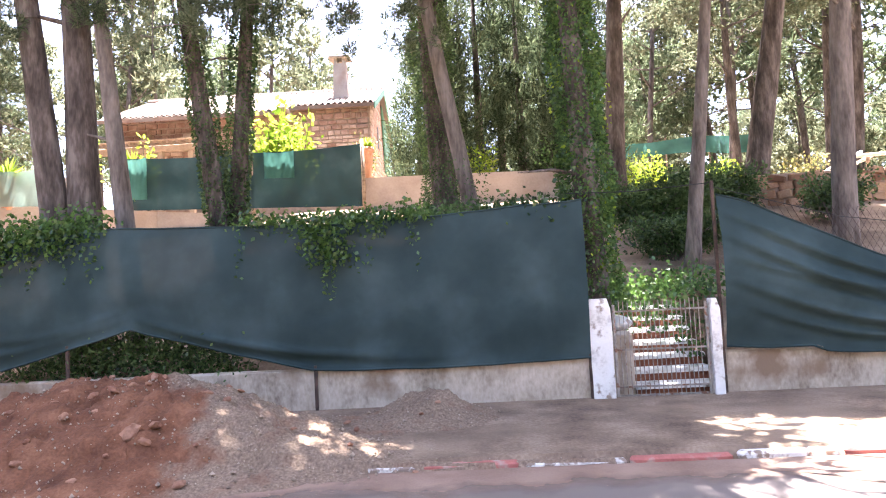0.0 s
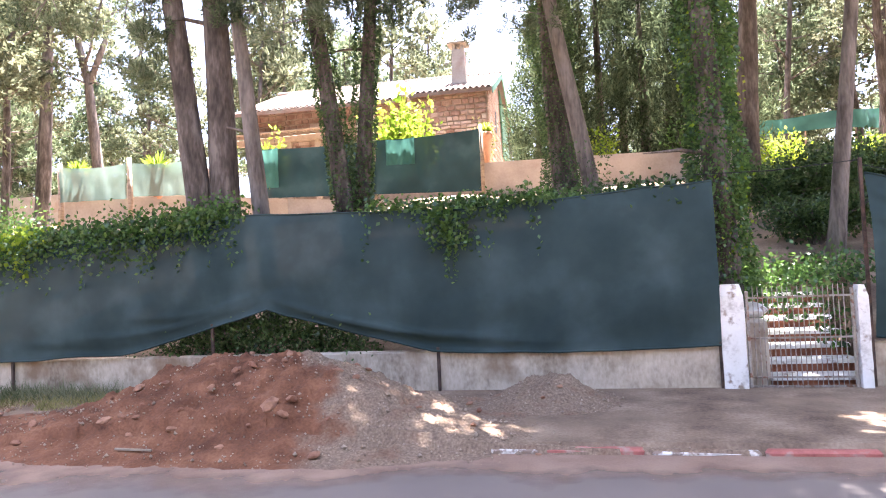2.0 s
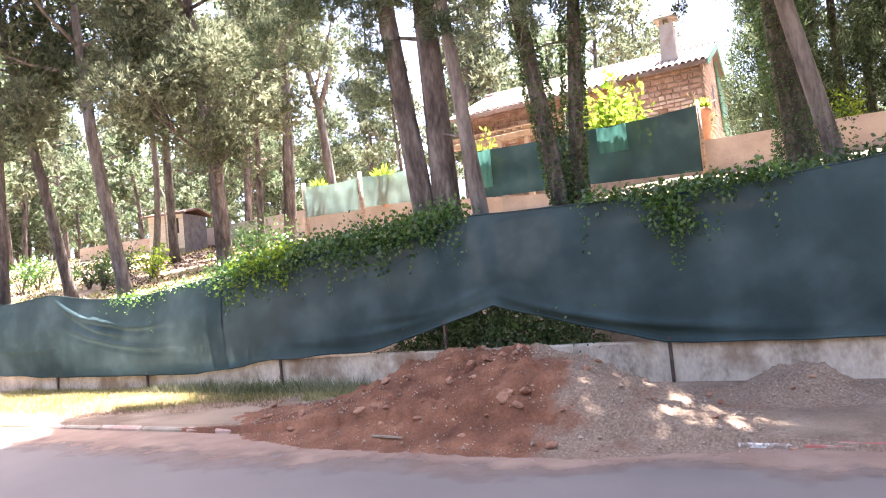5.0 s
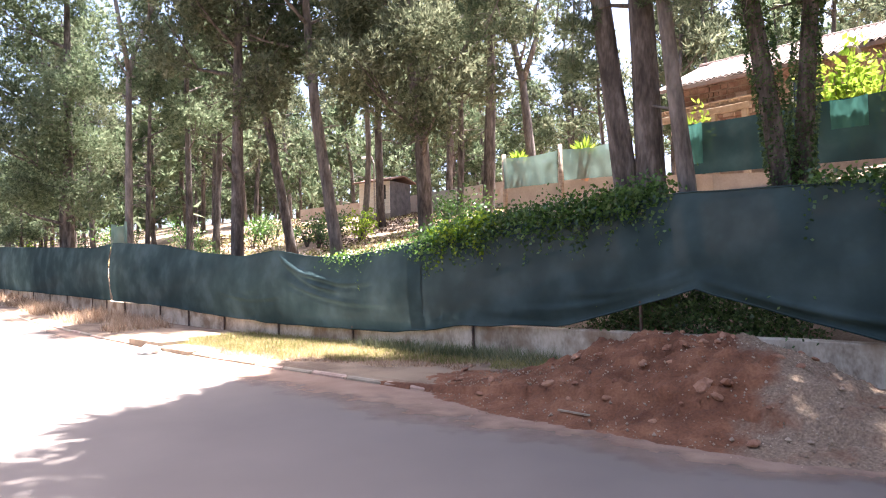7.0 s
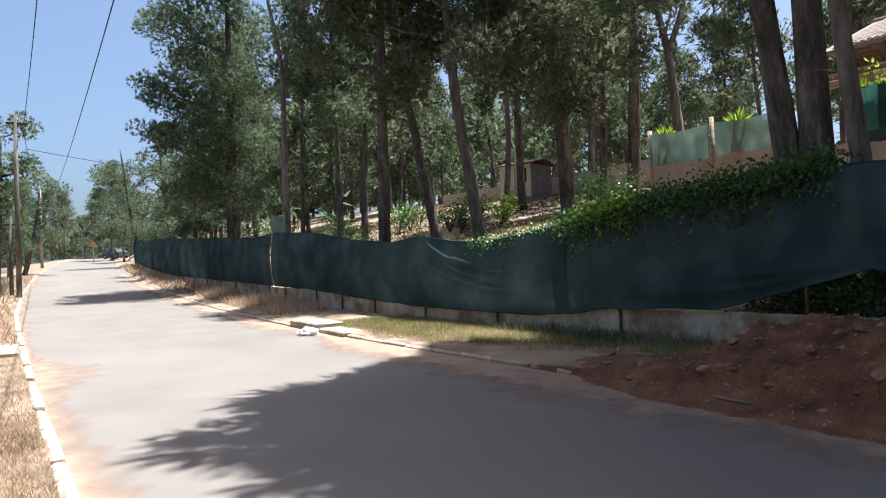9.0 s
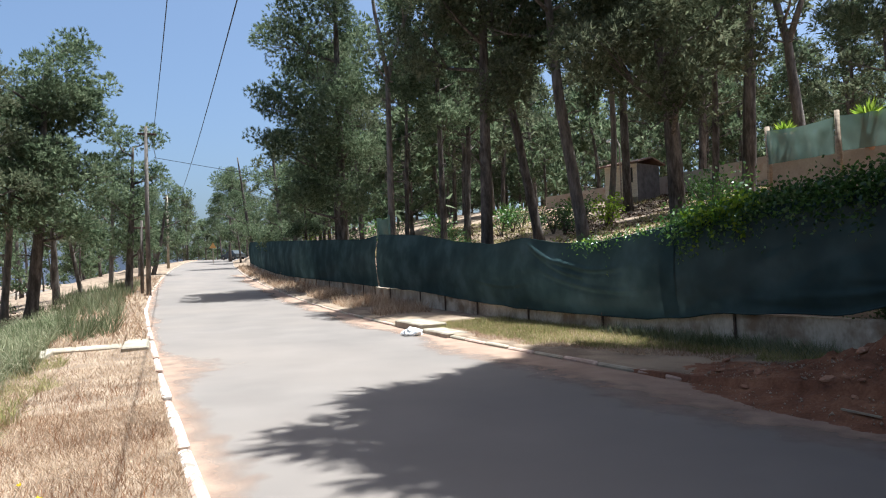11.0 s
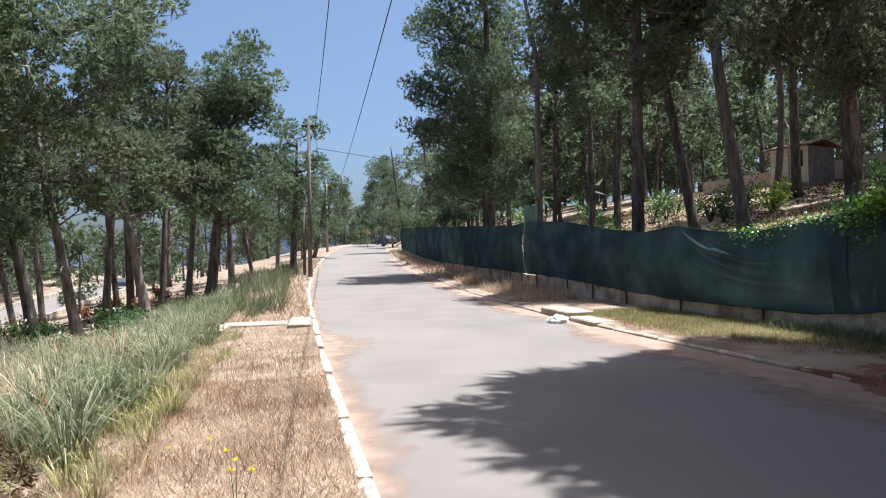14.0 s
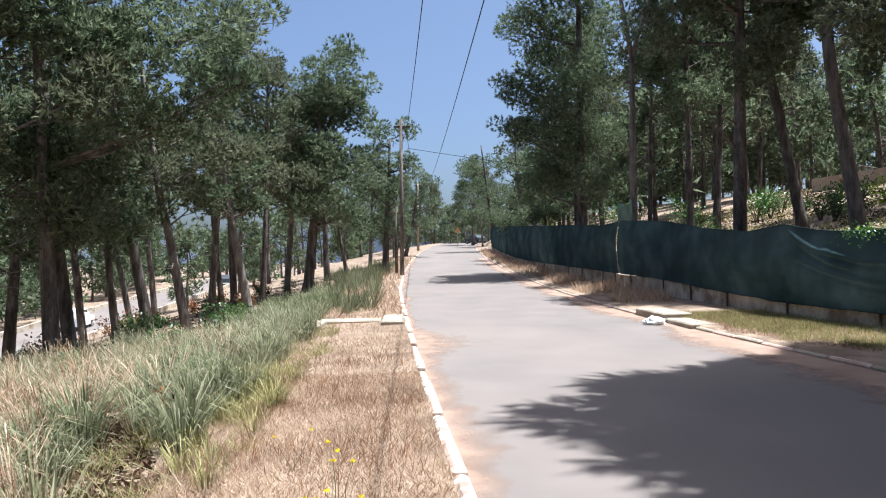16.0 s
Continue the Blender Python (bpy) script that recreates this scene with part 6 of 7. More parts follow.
own_pine([(98.5, -1.9), (98.0, 3.0)], 33, 0.26, 10.5, [(95.5, 16.5, 1.07), (97.4, 14.1, 1.5), (94.4, 14.1, 1.15), (99.4, 11.6, 1.4), (96.0, 10.8, 1.75), (100.9, 14.4, 0.75), (98.1, 7.6, 1.6), (94.7, 7.4, 1.15), (100.6, 7.4, 1.2), (97.5, 4.5, 1.25), (95.2, 3.7, 1.0), (101.8, 10.5, 1.1), (102.2, 6.5, 1.0), (96.6, 12.6, 1.6), (98.6, 9.6, 1.6), (96.6, 7.6, 1.6)], 225, "broad pine with a billowing rounded grey-green crown", BANK, gap=0.27)
own_pine([(92.2, -0.6), (91.9, 4.0)], 42, 0.22, 8, [(92.6, 10.1, 1.1), (90.7, 10.4, 0.95), (91.9, 7.9, 1.4), (90.1, 7.9, 0.75), (93.4, 6.0, 1.3), (91.3, 5.3, 1.35), (92.9, 3.0, 1.3), (91.3, 2.4, 0.95)], 226, "rounded grey-green pine near the utility pole", BANK, gap=0.32)
own_pine([(90.4, 0.4), (89.8, 3.0)], 64, 0.2, 6.5, [(89.4, 6.7, 1.15), (88.4, 6.2, 1.05), (89.1, 4.8, 1.3), (88.0, 4.6, 0.8), (89.8, 3.0, 1.3), (88.6, 3.0, 0.9), (91.0, 1.4, 1.0)], 227, "rounded pine where the road narrows in the distance", BANK, gap=0.4)
for i, (az, d, hi, rad, low) in enumerate(((113.1, 25, 10, 2.4, 4.8), (106.0, 29, 10.5, 2.0, 4.5), (104.3, 32, 11.5, 2.2, 5.0), (103.4, 27, 8.5, 1.4, 4.6), (102.1, 30, 10, 1.9, 5.5), (105.2, 38, 12, 2.2, 6.0), (100.2, 36, 9.5, 1.7, 5.0), (96.9, 41, 8, 1.6, 4.0), (95.0, 45, 8, 1.8, 3.5), (93.5, 50, 8, 1.8, 3.0), (115.2, 31, 10, 2.3, 5.0), (119.5, 25, 10, 2.6, 4.5), (121.8, 18, 9.5, 2.6, 3.5), (112.0, 36, 11, 2.4, 6.0))):
    own_pine([(az, -3), (az + (0.6, -0.5, 0.2, 1.2, -0.3)[i % 5], 4)], d, 0.13 + 0.02 * (i % 4), hi, (low - 0.6, rad * 1.1, 13), 240 + i, "shady pine on the grassy bank below the road", BANK, "bark" if i % 3 else "bark_grey", "needle" if i % 2 else "needle_dry", stubs=10)
for az, d, k, s, tn in ((91.4, 62, 4, 0.8, 1.9), (91.2, 78, 4, 0.8, 2.8), (90.3, 96, 5, 0.6, 4.4), (89.4, 110, 4, 1.1, 1.2)):
    x, y = from_view(az, d)
    plant(x, y, k, s, tn, "dark shady pine on the grassy bank below the road", BANK)
rw = random.Random(31)
made = 0
while made < 115:
    x, y = rw.uniform(-95, -13), rw.uniform(12, 70)
    a, d = math.degrees(math.atan2(-x, y)), math.hypot(x, y)
    if y < wall_y(x) + 3 or d < 30 or (36 < a < 46 and d < 56) or (48 < a < 57 and d < 58) or (x > -19 and 20 < y < 36) or (y < 15 and d < 45):
        continue
    plant(x, y, rw.choice((0, 1, 2, 3, 3, 1)), rw.uniform(0.85, 1.15), rw.uniform(0, 6.28), "slender pine in the wood above the road", "pines in the wood", far=False, gap=2.2) if d < 40 else plant(x, y, rw.choice((0, 1)), rw.uniform(0.72, 1.05), rw.uniform(0, 6.28), "pine deep in the wood above the road", "pines in the wood", True, 2.2)
    made += 1
made = 0
while made < 70:
    a, d = rw.uniform(36, 84), rw.uniform(48, 115)
    x, y = from_view(a, d)
    if y < wall_y(x) + 3:
        continue
    plant(x, y, rw.choice((2, 3)), rw.uniform(0.7, 1.2), rw.uniform(0, 6.28), "young bushy pine deep in the wood", "young pines in the wood", True, 1.8)
    made += 1
for k in range(70):
    a, d = rw.uniform(56, 82), rw.uniform(62, 120)
    x, y = from_view(a, d)
    if y > wall_y(x) + 3:
        plant(x, y, rw.choice((2, 3)), rw.uniform(0.7, 1.1), rw.uniform(0, 6.28), "young bushy pine deep in the wood", "young pines in the wood", True, 1.6)
made = 0
while made < 55:
    a, d = rw.uniform(90.5, 128), rw.uniform(62, 130)
    x, y = from_view(a, d)
    c = left_y(x) - 26.5 - 0.1 * max(0, -x - 45)
    if abs(y - c) < 5 or y > left_y(x) - 2 or (y > c and d < 70):
        continue
    plant(x, y, rw.choice((2, 3)), rw.uniform(0.7, 1.1), rw.uniform(0, 6.28), "young bushy pine down the hillside", "young pines down the hillside", True, 1.8)
    made += 1
made = 0
while made < 55:
    x, y = rw.uniform(-130, -8), rw.uniform(-80, -9)
    a, d = math.degrees(math.atan2(-x, y)), math.hypot(x, y)
    c = left_y(x) - 26.5 - 0.1 * max(0, -x - 45)
    if abs(y - c) < 6 or d < 30 or (d < 60 and a > 113):
        continue
    plant(x, y, rw.choice((0, 1)), rw.uniform(0.75, 1.0), rw.uniform(0, 6.28), "pine further down the hillside", "pines down the hillside", True, 3.0)
    made += 1
for k in range(52):
    x = -18 - 2.9 * k + rw.uniform(-1, 1)
    y = left_y(x) - 26.5 - 0.1 * max(0, -x - 45) - rw.uniform(6, 13)
    plant(x, y, 2 + k % 2, rw.uniform(0.75, 1.15), rw.uniform(0, 6.28), "young bushy pine beyond the lower road", "young pines down the hillside", True, 1.5)
for k in range(16):
    plant(-128 + rw.uniform(-8, 6), -4 + 1.7 * k, (2, 3, 0)[k % 3], rw.uniform(0.5, 0.8), rw.uniform(0, 6.28), "bushy pine where the road bends away", "pines at the bend", True, 1.3)
for k in range(40):
    plant(rw.uniform(-175, -134), rw.uniform(-14, 34), (2, 3)[k % 2], rw.uniform(0.7, 1.1), rw.uniform(0, 6.28), "young bushy pine beyond the bend of the road", "pines at the bend", True, 1.6)
# unseen pines behind, added to shade fence and road from sky; wood continues beside
for k in range(64):
    x, y = rw.uniform(-12, 46), rw.uniform(-34, -7)
    plant(x, y, k % 2, rw.uniform(1.0, 1.3), rw.uniform(0, 6.28), "unseen pine added across the road to block sky light", "pines across the road", True, 2.6)
for k in range(18):
    x, y = rw.uniform(14, 46), rw.uniform(12, 46)
    plant(x, y, k % 2, rw.uniform(0.8, 1.0), rw.uniform(0, 6.28), "tall pine east of the garden", "pines behind the garden", True, 2.6)
for k in range(44):
    x, y = rw.uniform(2.5, 40), rw.uniform(35, 70)
    plant(x, y, 2 + k % 2, rw.uniform(0.8, 1.25), rw.uniform(0, 6.28), "sunlit bushy young pine above the garden", "young pines above the garden", True, 2.0)
made = 0
while made < 46:
    x, y = rw.uniform(-26, 34), rw.uniform(31, 75)
    if x < -2 and y < 40:
        continue
    if x < 0.5 and y < 62 and x > -22:
        continue
    plant(x, y, rw.choice((0, 1)), rw.uniform(0.75, 1.0) * (0.8 if x < 0 else 1), rw.uniform(0, 6.28), "sunlit pine behind the house and upper garden", "pines behind the garden", True, 2.8)
    made += 1
for x, y, s in ((12, 24, 0.9), (15, 20, 0.95), (17.5, 25, 1.0), (9.5, 27.5, 0.8), (14, 30, 1.0), (20, 21, 1.0), (11, 33, 1.0), (16.5, 36, 1.0), (21, 30, 1.0), (24, 38, 1.0), (8, 36, 0.95), (19, 43, 1.0), (13, 41, 1.0), (6, 39, 0.9), (24.5, 25, 1.0), (-34, 45, 0.8), (-22, 42, 0.75), (-118, 9.5, 0.7), (-124, 4.5, 0.7), (-122, 14, 0.8)):
    plant(x, y, rw.choice((0, 1, 3)), s, rw.uniform(0, 6), "pine with a pale sunlit crown in the upper garden", "pines behind the garden")


def join_deep(name, which, material, label):
    """The trees too deep in the wood to tell apart, and the unseen added ones, as one mesh."""
    co, start, loops = [], [], []
    base = fill = 0
    for meshes, m in DEEP:
        me = meshes[which]
        v = np.empty(len(me.vertices) * 3, np.float32)
        me.vertices.foreach_get("co", v)
        a = np.array(m)
        co.append(v.reshape(-1, 3) @ a[:3, :3].T + a[:3, 3])
        ls, li = np.empty(len(me.polygons), np.int32), np.empty(len(me.loops), np.int32)
        me.polygons.foreach_get("loop_start", ls)
        me.loops.foreach_get("vertex_index", li)
        start.append(ls + fill)
        loops.append(li + base)
        base += len(me.vertices)
        fill += len(me.loops)
    co, start, loops = np.concatenate(co), np.concatenate(start), np.concatenate(loops)
    me = bpy.data.meshes.new(name)
    me.vertices.add(len(co))
    me.vertices.foreach_set("co", co.astype(np.float32).ravel())
    me.loops.add(len(loops))
    me.loops.foreach_set("vertex_index", loops.astype(np.int32))
    me.polygons.add(len(start))
    me.polygons.foreach_set("loop_start", start.astype(np.int32))
    me.materials.append(material)
    me.update(calc_edges=True)
    return tagged(new(name, me), label, "woodland", kind="stuff")


join_deep("deep_wood_trunks", 0, M["bark"], "dim trunks of pines deep in the surrounding wood")
join_deep("deep_wood_crowns", 1, M["needle"], "green crowns of pines deep in the surrounding wood")


def cypress(x, y, hgt, r, seed):
    rng, rnd = np.random.default_rng(seed), random.Random(seed)
    w, c = Build(), Build()
    w.tube([(0, 0, -0.2), (0, 0, hgt * 0.5), (0, 0, hgt * 0.9)], [0.16, 0.1, 0.03], 8)
    cs, rs = [], []
    for k in range(150):
        f = rnd.uniform(0.06, 0.98)
        a = rnd.uniform(0, 6.28)
        q = r * (1 - f ** 2.2) * rnd.uniform(0.45, 1.05) + 0.12
        cs.append((q * math.cos(a), q * math.sin(a), hgt * f))
        rs.append(rnd.uniform(0.22, 0.42))
    clumps(c, cs, rs, 60, 0.2, 0.04, rng, 1.3, 0.8)
    stand((w.mesh("trunk", M["bark"], True), c.mesh("crown", M["cypress"])), x, y, "dense dark evergreen beside the terrace wall", "evergreens by the terrace", name="cypress_tree")


for i, (x, y, h_, r) in enumerate(((-1.9, 22.5, 7.0, 1.3), (-0.3, 21.5, 8.5, 1.4), (1.0, 22.5, 8.0, 1.4), (2.3, 21.0, 7.5, 1.3), (-2.6, 25.5, 6.5, 1.1), (3.4, 23.5, 9.0, 1.5), (0.4, 25.0, 9.5, 1.5), (-0.9, 24.0, 8.5, 1.5), (1.9, 24.6, 9.5, 1.6), (2.9, 22.3, 8.0, 1.4), (-1.3, 20.8, 6.5, 1.1))):
    cypress(x, y, h_, r, 300 + i)


# ---------- shrubs and leafy things ----------
def shrub(name, x, y, z, size, count, leaf, material, label, seed, stems=7):
    rng, rnd = np.random.default_rng(seed), random.Random(seed)
    t = thing(name, label, "shrub", (x, y, z))
    w, c = Build(), Build()
    ends = []
    for k in range(stems):
        a = rnd.uniform(0, 6.28)
        e = Vector((size[0] * 0.7 * math.cos(a) * rnd.uniform(0.3, 1), size[1] * 0.7 * math.sin(a) * rnd.uniform(0.3, 1), size[2] * rnd.uniform(0.6, 1)))
        w.tube([(0, 0, -0.1), e * 0.5 + Vector((0, 0, 0.1)), e], [0.03, 0.02, 0.008], 5, cap=False)
        ends += [e, e * 0.75, e * 0.55 + Vector((rnd.gauss(0, 0.1), rnd.gauss(0, 0.1), 0))]
    ce = np.array([tuple(e) for e in ends])[rng.integers(0, len(ends), count)]
    d = unit(rng, count)
    at = ce + d * (np.array(size) * 0.33) * rng.uniform(0.3, 1.0, (count, 1))
    at[:, 2] = np.maximum(at[:, 2], 0.02)
    way = d + unit(rng, count) * 0.6
    way /= np.linalg.norm(way, axis=1)[:, None]
    c.leaves(at, way, across(way, rng), leaf * rng.uniform(0.6, 1.4, count), leaf * 0.7 * rng.uniform(0.6, 1.3, count))
    part("stem", w, M["bark"], t)
    part("foliage", c, material, t)
    return t


shrub("fig_bush", -6.9, 21.6, 4.7, (1.5, 1.1, 2.75), 900, 0.22, M["lime"], "bright yellow-green fig bush before the stone house", 1, 10)
shrub("fig_bush", -5.9, 21.0, 4.9, (0.9, 0.9, 1.9), 420, 0.2, M["lime"], "bright yellow-green fig bush before the stone house", 2)
shrub("garden_bush", -9.95, 19.5, 4.3, (0.35, 0.35, 2.0), 220, 0.14, M["lime"], "bright leafy bush behind the terrace wall", 3)
shrub("garden_bush", -10.6, 17.6, 4.0, (0.5, 0.5, 1.9), 300, 0.14, M["lime"], "bright leafy bush behind the terrace wall", 4)
shrub("garden_bush", -4.0, 22.0, 4.8, (0.45, 0.45, 1.5), 320, 0.12, M["turf"], "yellowing climber beside the house corner", 5)
shrub("garden_bush", 4.7, 21.5, 4.0, (1.0, 0.9, 1.2), 1000, 0.1, M["lime"], "sunlit yellow-green bush in the upper garden", 6)
shrub("garden_bush", 6.8, 21.0, 3.9, (0.8, 0.8, 1.05), 800, 0.1, M["lime"], "sunlit yellow-green bush in the upper garden", 7)
shrub("garden_bush", 9.3, 21.5, 3.9, (0.9, 0.8, 1.1), 600, 0.1, M["turf"], "pale sunlit bush in the upper garden", 8)
shrub("garden_bush", -0.3, 19.8, 4.1, (0.9, 0.6, 1.4), 700, 0.1, M["lime"], "yellow-green bush behind the terrace wall", 9)
shrub("garden_bush", 1.9, 19.9, 4.1, (1.0, 0.6, 1.5), 800, 0.1, M["ivy"], "green bush behind the terrace wall", 10)
shrub("dark_bush", 3.3, 15.2, land(3.3, 15.2), (1.8, 0.9, 1.25), 11000, 0.075, M["ivydark"], "dark shady bush under the pines", 11, 12)
shrub("dark_bush", 4.9, 16.0, land(4.9, 16), (1.4, 0.9, 1.2), 6500, 0.075, M["ivydark"], "dark shady bush under the pines", 12, 12)
shrub("dark_bush", 3.4, 13.7, land(3.4, 13.7), (1.7, 0.7, 0.75), 6000, 0.07, M["ivydark"], "dark low growth on the bank above the gate", 19, 12)
shrub("dark_bush", 7.2, 15.5, land(7.2, 15.5), (1.2, 0.8, 1.0), 4000, 0.075, M["ivydark"], "dark shady bush beside the garden wall", 13, 10)
shrub("orange_bush", -7.6, -2.7, land(-7.6, -2.7), (0.35, 0.35, 0.35), 160, 0.06, M["rustleaf"], "withered rust-brown bush in the tall grass", 14)
rq = random.Random(83)
for i in range(34):
    az, d = rq.uniform(94, 121), rq.uniform(15, 40)
    x, y = from_view(az, d)
    if y < left_y(x) - 4.2:
        q = rq.uniform(0.4, 0.85)
        shrub("bank_bush", x, y, land(x, y), (q, q, q * 1.1), 380, 0.09, M["ivydark"] if i % 4 else M["rustleaf"], "shady brush among the pines on the bank", 800 + i)
rb = random.Random(61)
for i in range(26):
    az, d = rb.uniform(45, 80), rb.uniform(30, 48)
    x, y = from_view(az, d)
    if y > wall_y(x) + 2.5 and not 48 < az < 56:
        q = rb.uniform(0.5, 1.2)
        shrub("wood_bush", x, y, land(x, y), (q, q, q * 1.2), 420, 0.1, M["ivydark"] if i % 3 else M["ivy"], "shady undergrowth bush among the pines", 700 + i)
for i, (az, d, s) in enumerate(((63, 36, 1.2), (58, 34, 1.0), (54.5, 30, 1.1), (45.5, 24, 1.5), (47, 27, 1.3), (68, 40, 1.5), (73.5, 44, 1.6), (78, 52, 1.6), (55.5, 20.5, 0.7), (57.2, 21.5, 0.6), (53.6, 21, 0.5))):
    x, y = from_view(az, d)
    shrub("wood_bush", x, y, land(x, y), (s, s, s * 1.1), 420, 0.13, M["lime"] if i % 5 == 2 else M["ivy"], "leafy undergrowth bush among the pines", 30 + i)


def agave(x, y, z, s, seed, pot_h):
    t = thing("potted_plant", "spiky yellow-green plant in a clay pot on the terrace wall", "plant", (x, y, z), "pots on the terrace wall")
    p = Build()
    p.tube([(0, 0, 0), (0, 0, pot_h * 0.85), (0, 0, pot_h * 0.86), (0, 0, pot_h)], [0.1, 0.15, 0.17, 0.17], 12)
    part("pot", p, M["pot"], t, soft=True)
    rng = np.random.default_rng(seed)
    n = 60
    d = unit(rng, n)
    d[:, 2] = np.abs(d[:, 2]) + 0.35
    d /= np.linalg.norm(d, axis=1)[:, None]
    b = Build()
    b.leaves(np.tile((0, 0, pot_h), (n, 1)) + d * 0.02, d, across(d, rng), s * rng.uniform(0.6, 1.2, n), np.full(n, 0.07))
    part("foliage", b, M["lime"], t)


agave(-9.3, 17.45, 4.0, 0.42, 1, 1.25)
agave(-11.45, 13.0, 3.72, 0.3, 2, 0.62)
agave(-10.5, 14.4, 3.85, 0.4, 3, 0.72)
agave(-3.3, 18.55, 4.73, 0.26, 4, 0.85)


# ---------- ivy on the fence, ground cover ----------
def ivy_patch(pts, count, spread_, leaf, material, label, seed, hang=0.0):
    """Leaves massed along a line of places, with trailing ends."""
    rng, rnd = np.random.default_rng(seed), random.Random(seed)
    p = np.array(pts, float)
    k = rng.integers(0, len(p) - 1, count)
    f = rng.random(count)[:, None]
    at = p[k] * (1 - f) + p[k + 1] * f + rng.normal(size=(count, 3)) * np.array(spread_)
    at[:, 1] = np.minimum(at[:, 1], 99)
    d = unit(rng, count) * 0.8 + np.array((0, -0.45, -0.25))
    d /= np.linalg.norm(d, axis=1)[:, None]
    b = Build()
    b.leaves(at, d, across(d, rng), leaf * rng.uniform(0.5, 1.4, count), leaf * 0.85 * rng.uniform(0.6, 1.3, count))
    for j in range(int(hang)):
        i = rnd.randrange(len(pts) - 1)
        q = Vector(pts[i]).lerp(Vector(pts[i + 1]), rnd.random())
        n = rnd.randint(8, 22)
        L = rnd.uniform(0.15, 0.75)
        z = np.linspace(0, -L, n)
        a2 = np.stack([q.x + rng.normal(size=n) * 0.035, np.full(n, wall_y(q.x) - 0.17) + rng.normal(size=n) * 0.03, q.z + z], 1)
        d2 = unit(rng, n) * 0.8 + np.array((0, -0.3, -0.6))
        d2 /= np.linalg.norm(d2, axis=1)[:, None]
        b.leaves(a2, d2, across(d2, rng), leaf * rng.uniform(0.5, 1.2, n), leaf * 0.8 * rng.uniform(0.6, 1.2, n))
    return tagged(part("ivy", b, material), label, "ivy", "ivy spilling over the fence", "stuff")


def top_line(xs, up=0.0, back=0.0):
    return [(x, wall_y(x) + back, lerp_table(x, NET_TOP) + up) for x in xs]


ivy_patch(top_line((-10.6, -9.8, -9.0, -8.0, -7.0, -6.2, -5.3), 0.03, 0.0), 4800, (0.15, 0.17, 0.17), 0.07, M["ivy"], "green ivy spilling over the top of the shade net", 1, 60)
ivy_patch(top_line((-9.4, -8.6, -7.6, -6.6, -5.6), 0.16, 0.2), 2800, (0.2, 0.2, 0.1), 0.07, M["ivy"], "green ivy heaped along the top of the shade net", 2, 0)
# sun on this ivy is put into the colour: lime leaves over ivy green
ivy_patch([(-10.1, 9.0, 2.38), (-9.3, 9.05, 2.5), (-8.7, 9.05, 2.55)], 500, (0.15, 0.12, 0.1), 0.09, M["lime"], "ivy on the shade net coloured bright for sun", 3, 8)
ivy_patch(top_line((-3.4, -2.6, -2.0, -1.4, -0.8), 0.05, 0.05), 1500, (0.12, 0.14, 0.07), 0.068, M["ivy"], "green ivy trailing over the shade net", 4, 16)
ivy_patch([(-2.35, 9.1, 2.6), (-2.2, 9.08, 2.35), (-2.1, 9.08, 2.1)], 420, (0.16, 0.05, 0.1), 0.068, M["ivy"], "trailing tongue of ivy on the shade net", 5, 6)
ivy_patch([(-3.6, 10.9, 2.6), (-2.6, 11.2, 2.75), (-1.6, 11.2, 2.75), (-0.9, 11.2, 2.75)], 3200, (0.25, 0.7, 0.09), 0.065, M["ivy"], "ivy carpeting the bank behind the fence", 6)
ivy_patch([(-0.9, 10.9, 2.75), (-0.2, 10.7, 2.74), (0.4, 10.5, 2.74), (0.9, 10.4, 2.7)], 2600, (0.2, 0.5, 0.09), 0.07, M["ivydark"], "ivy behind the top of the fence", 7)
ivy_patch([(1.6, 12.2, 1.35), (2.2, 12.0, 1.5), (3.0, 12.3, 1.55), (3.6, 12.0, 1.5)], 2600, (0.25, 0.7, 0.16), 0.08, M["ivy"], "ivy carpeting the bank above the garden steps", 8)
ivy_patch([(1.7, 11.0, 1.1), (2.2, 10.8, 1.15), (2.75, 10.6, 0.95), (2.8, 10.4, 0.6)], 420, (0.14, 0.1, 0.16), 0.075, M["ivy"], "ivy hanging beside the garden steps", 9)
ivy_patch(top_line((-13.8, -13.2, -12.4, -11.4, -10.6), -0.02, 0.05), 900, (0.22, 0.15, 0.09), 0.055, M["ivy"], "sunlit ivy leaves along the sagging net", 10, 4)
ivy_patch([(-7.0, 9.75, 0.75), (-6.0, 9.75, 0.9), (-5.2, 9.7, 1.0), (-4.4, 9.7, 0.9), (-3.7, 9.75, 0.75)], 9000, (0.3, 0.22, 0.25), 0.055, M["ivydark"], "dark undergrowth seen under the lifted net", 11)
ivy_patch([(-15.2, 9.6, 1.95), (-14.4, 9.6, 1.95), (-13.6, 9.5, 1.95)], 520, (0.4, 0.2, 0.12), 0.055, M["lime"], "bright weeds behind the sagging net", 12)


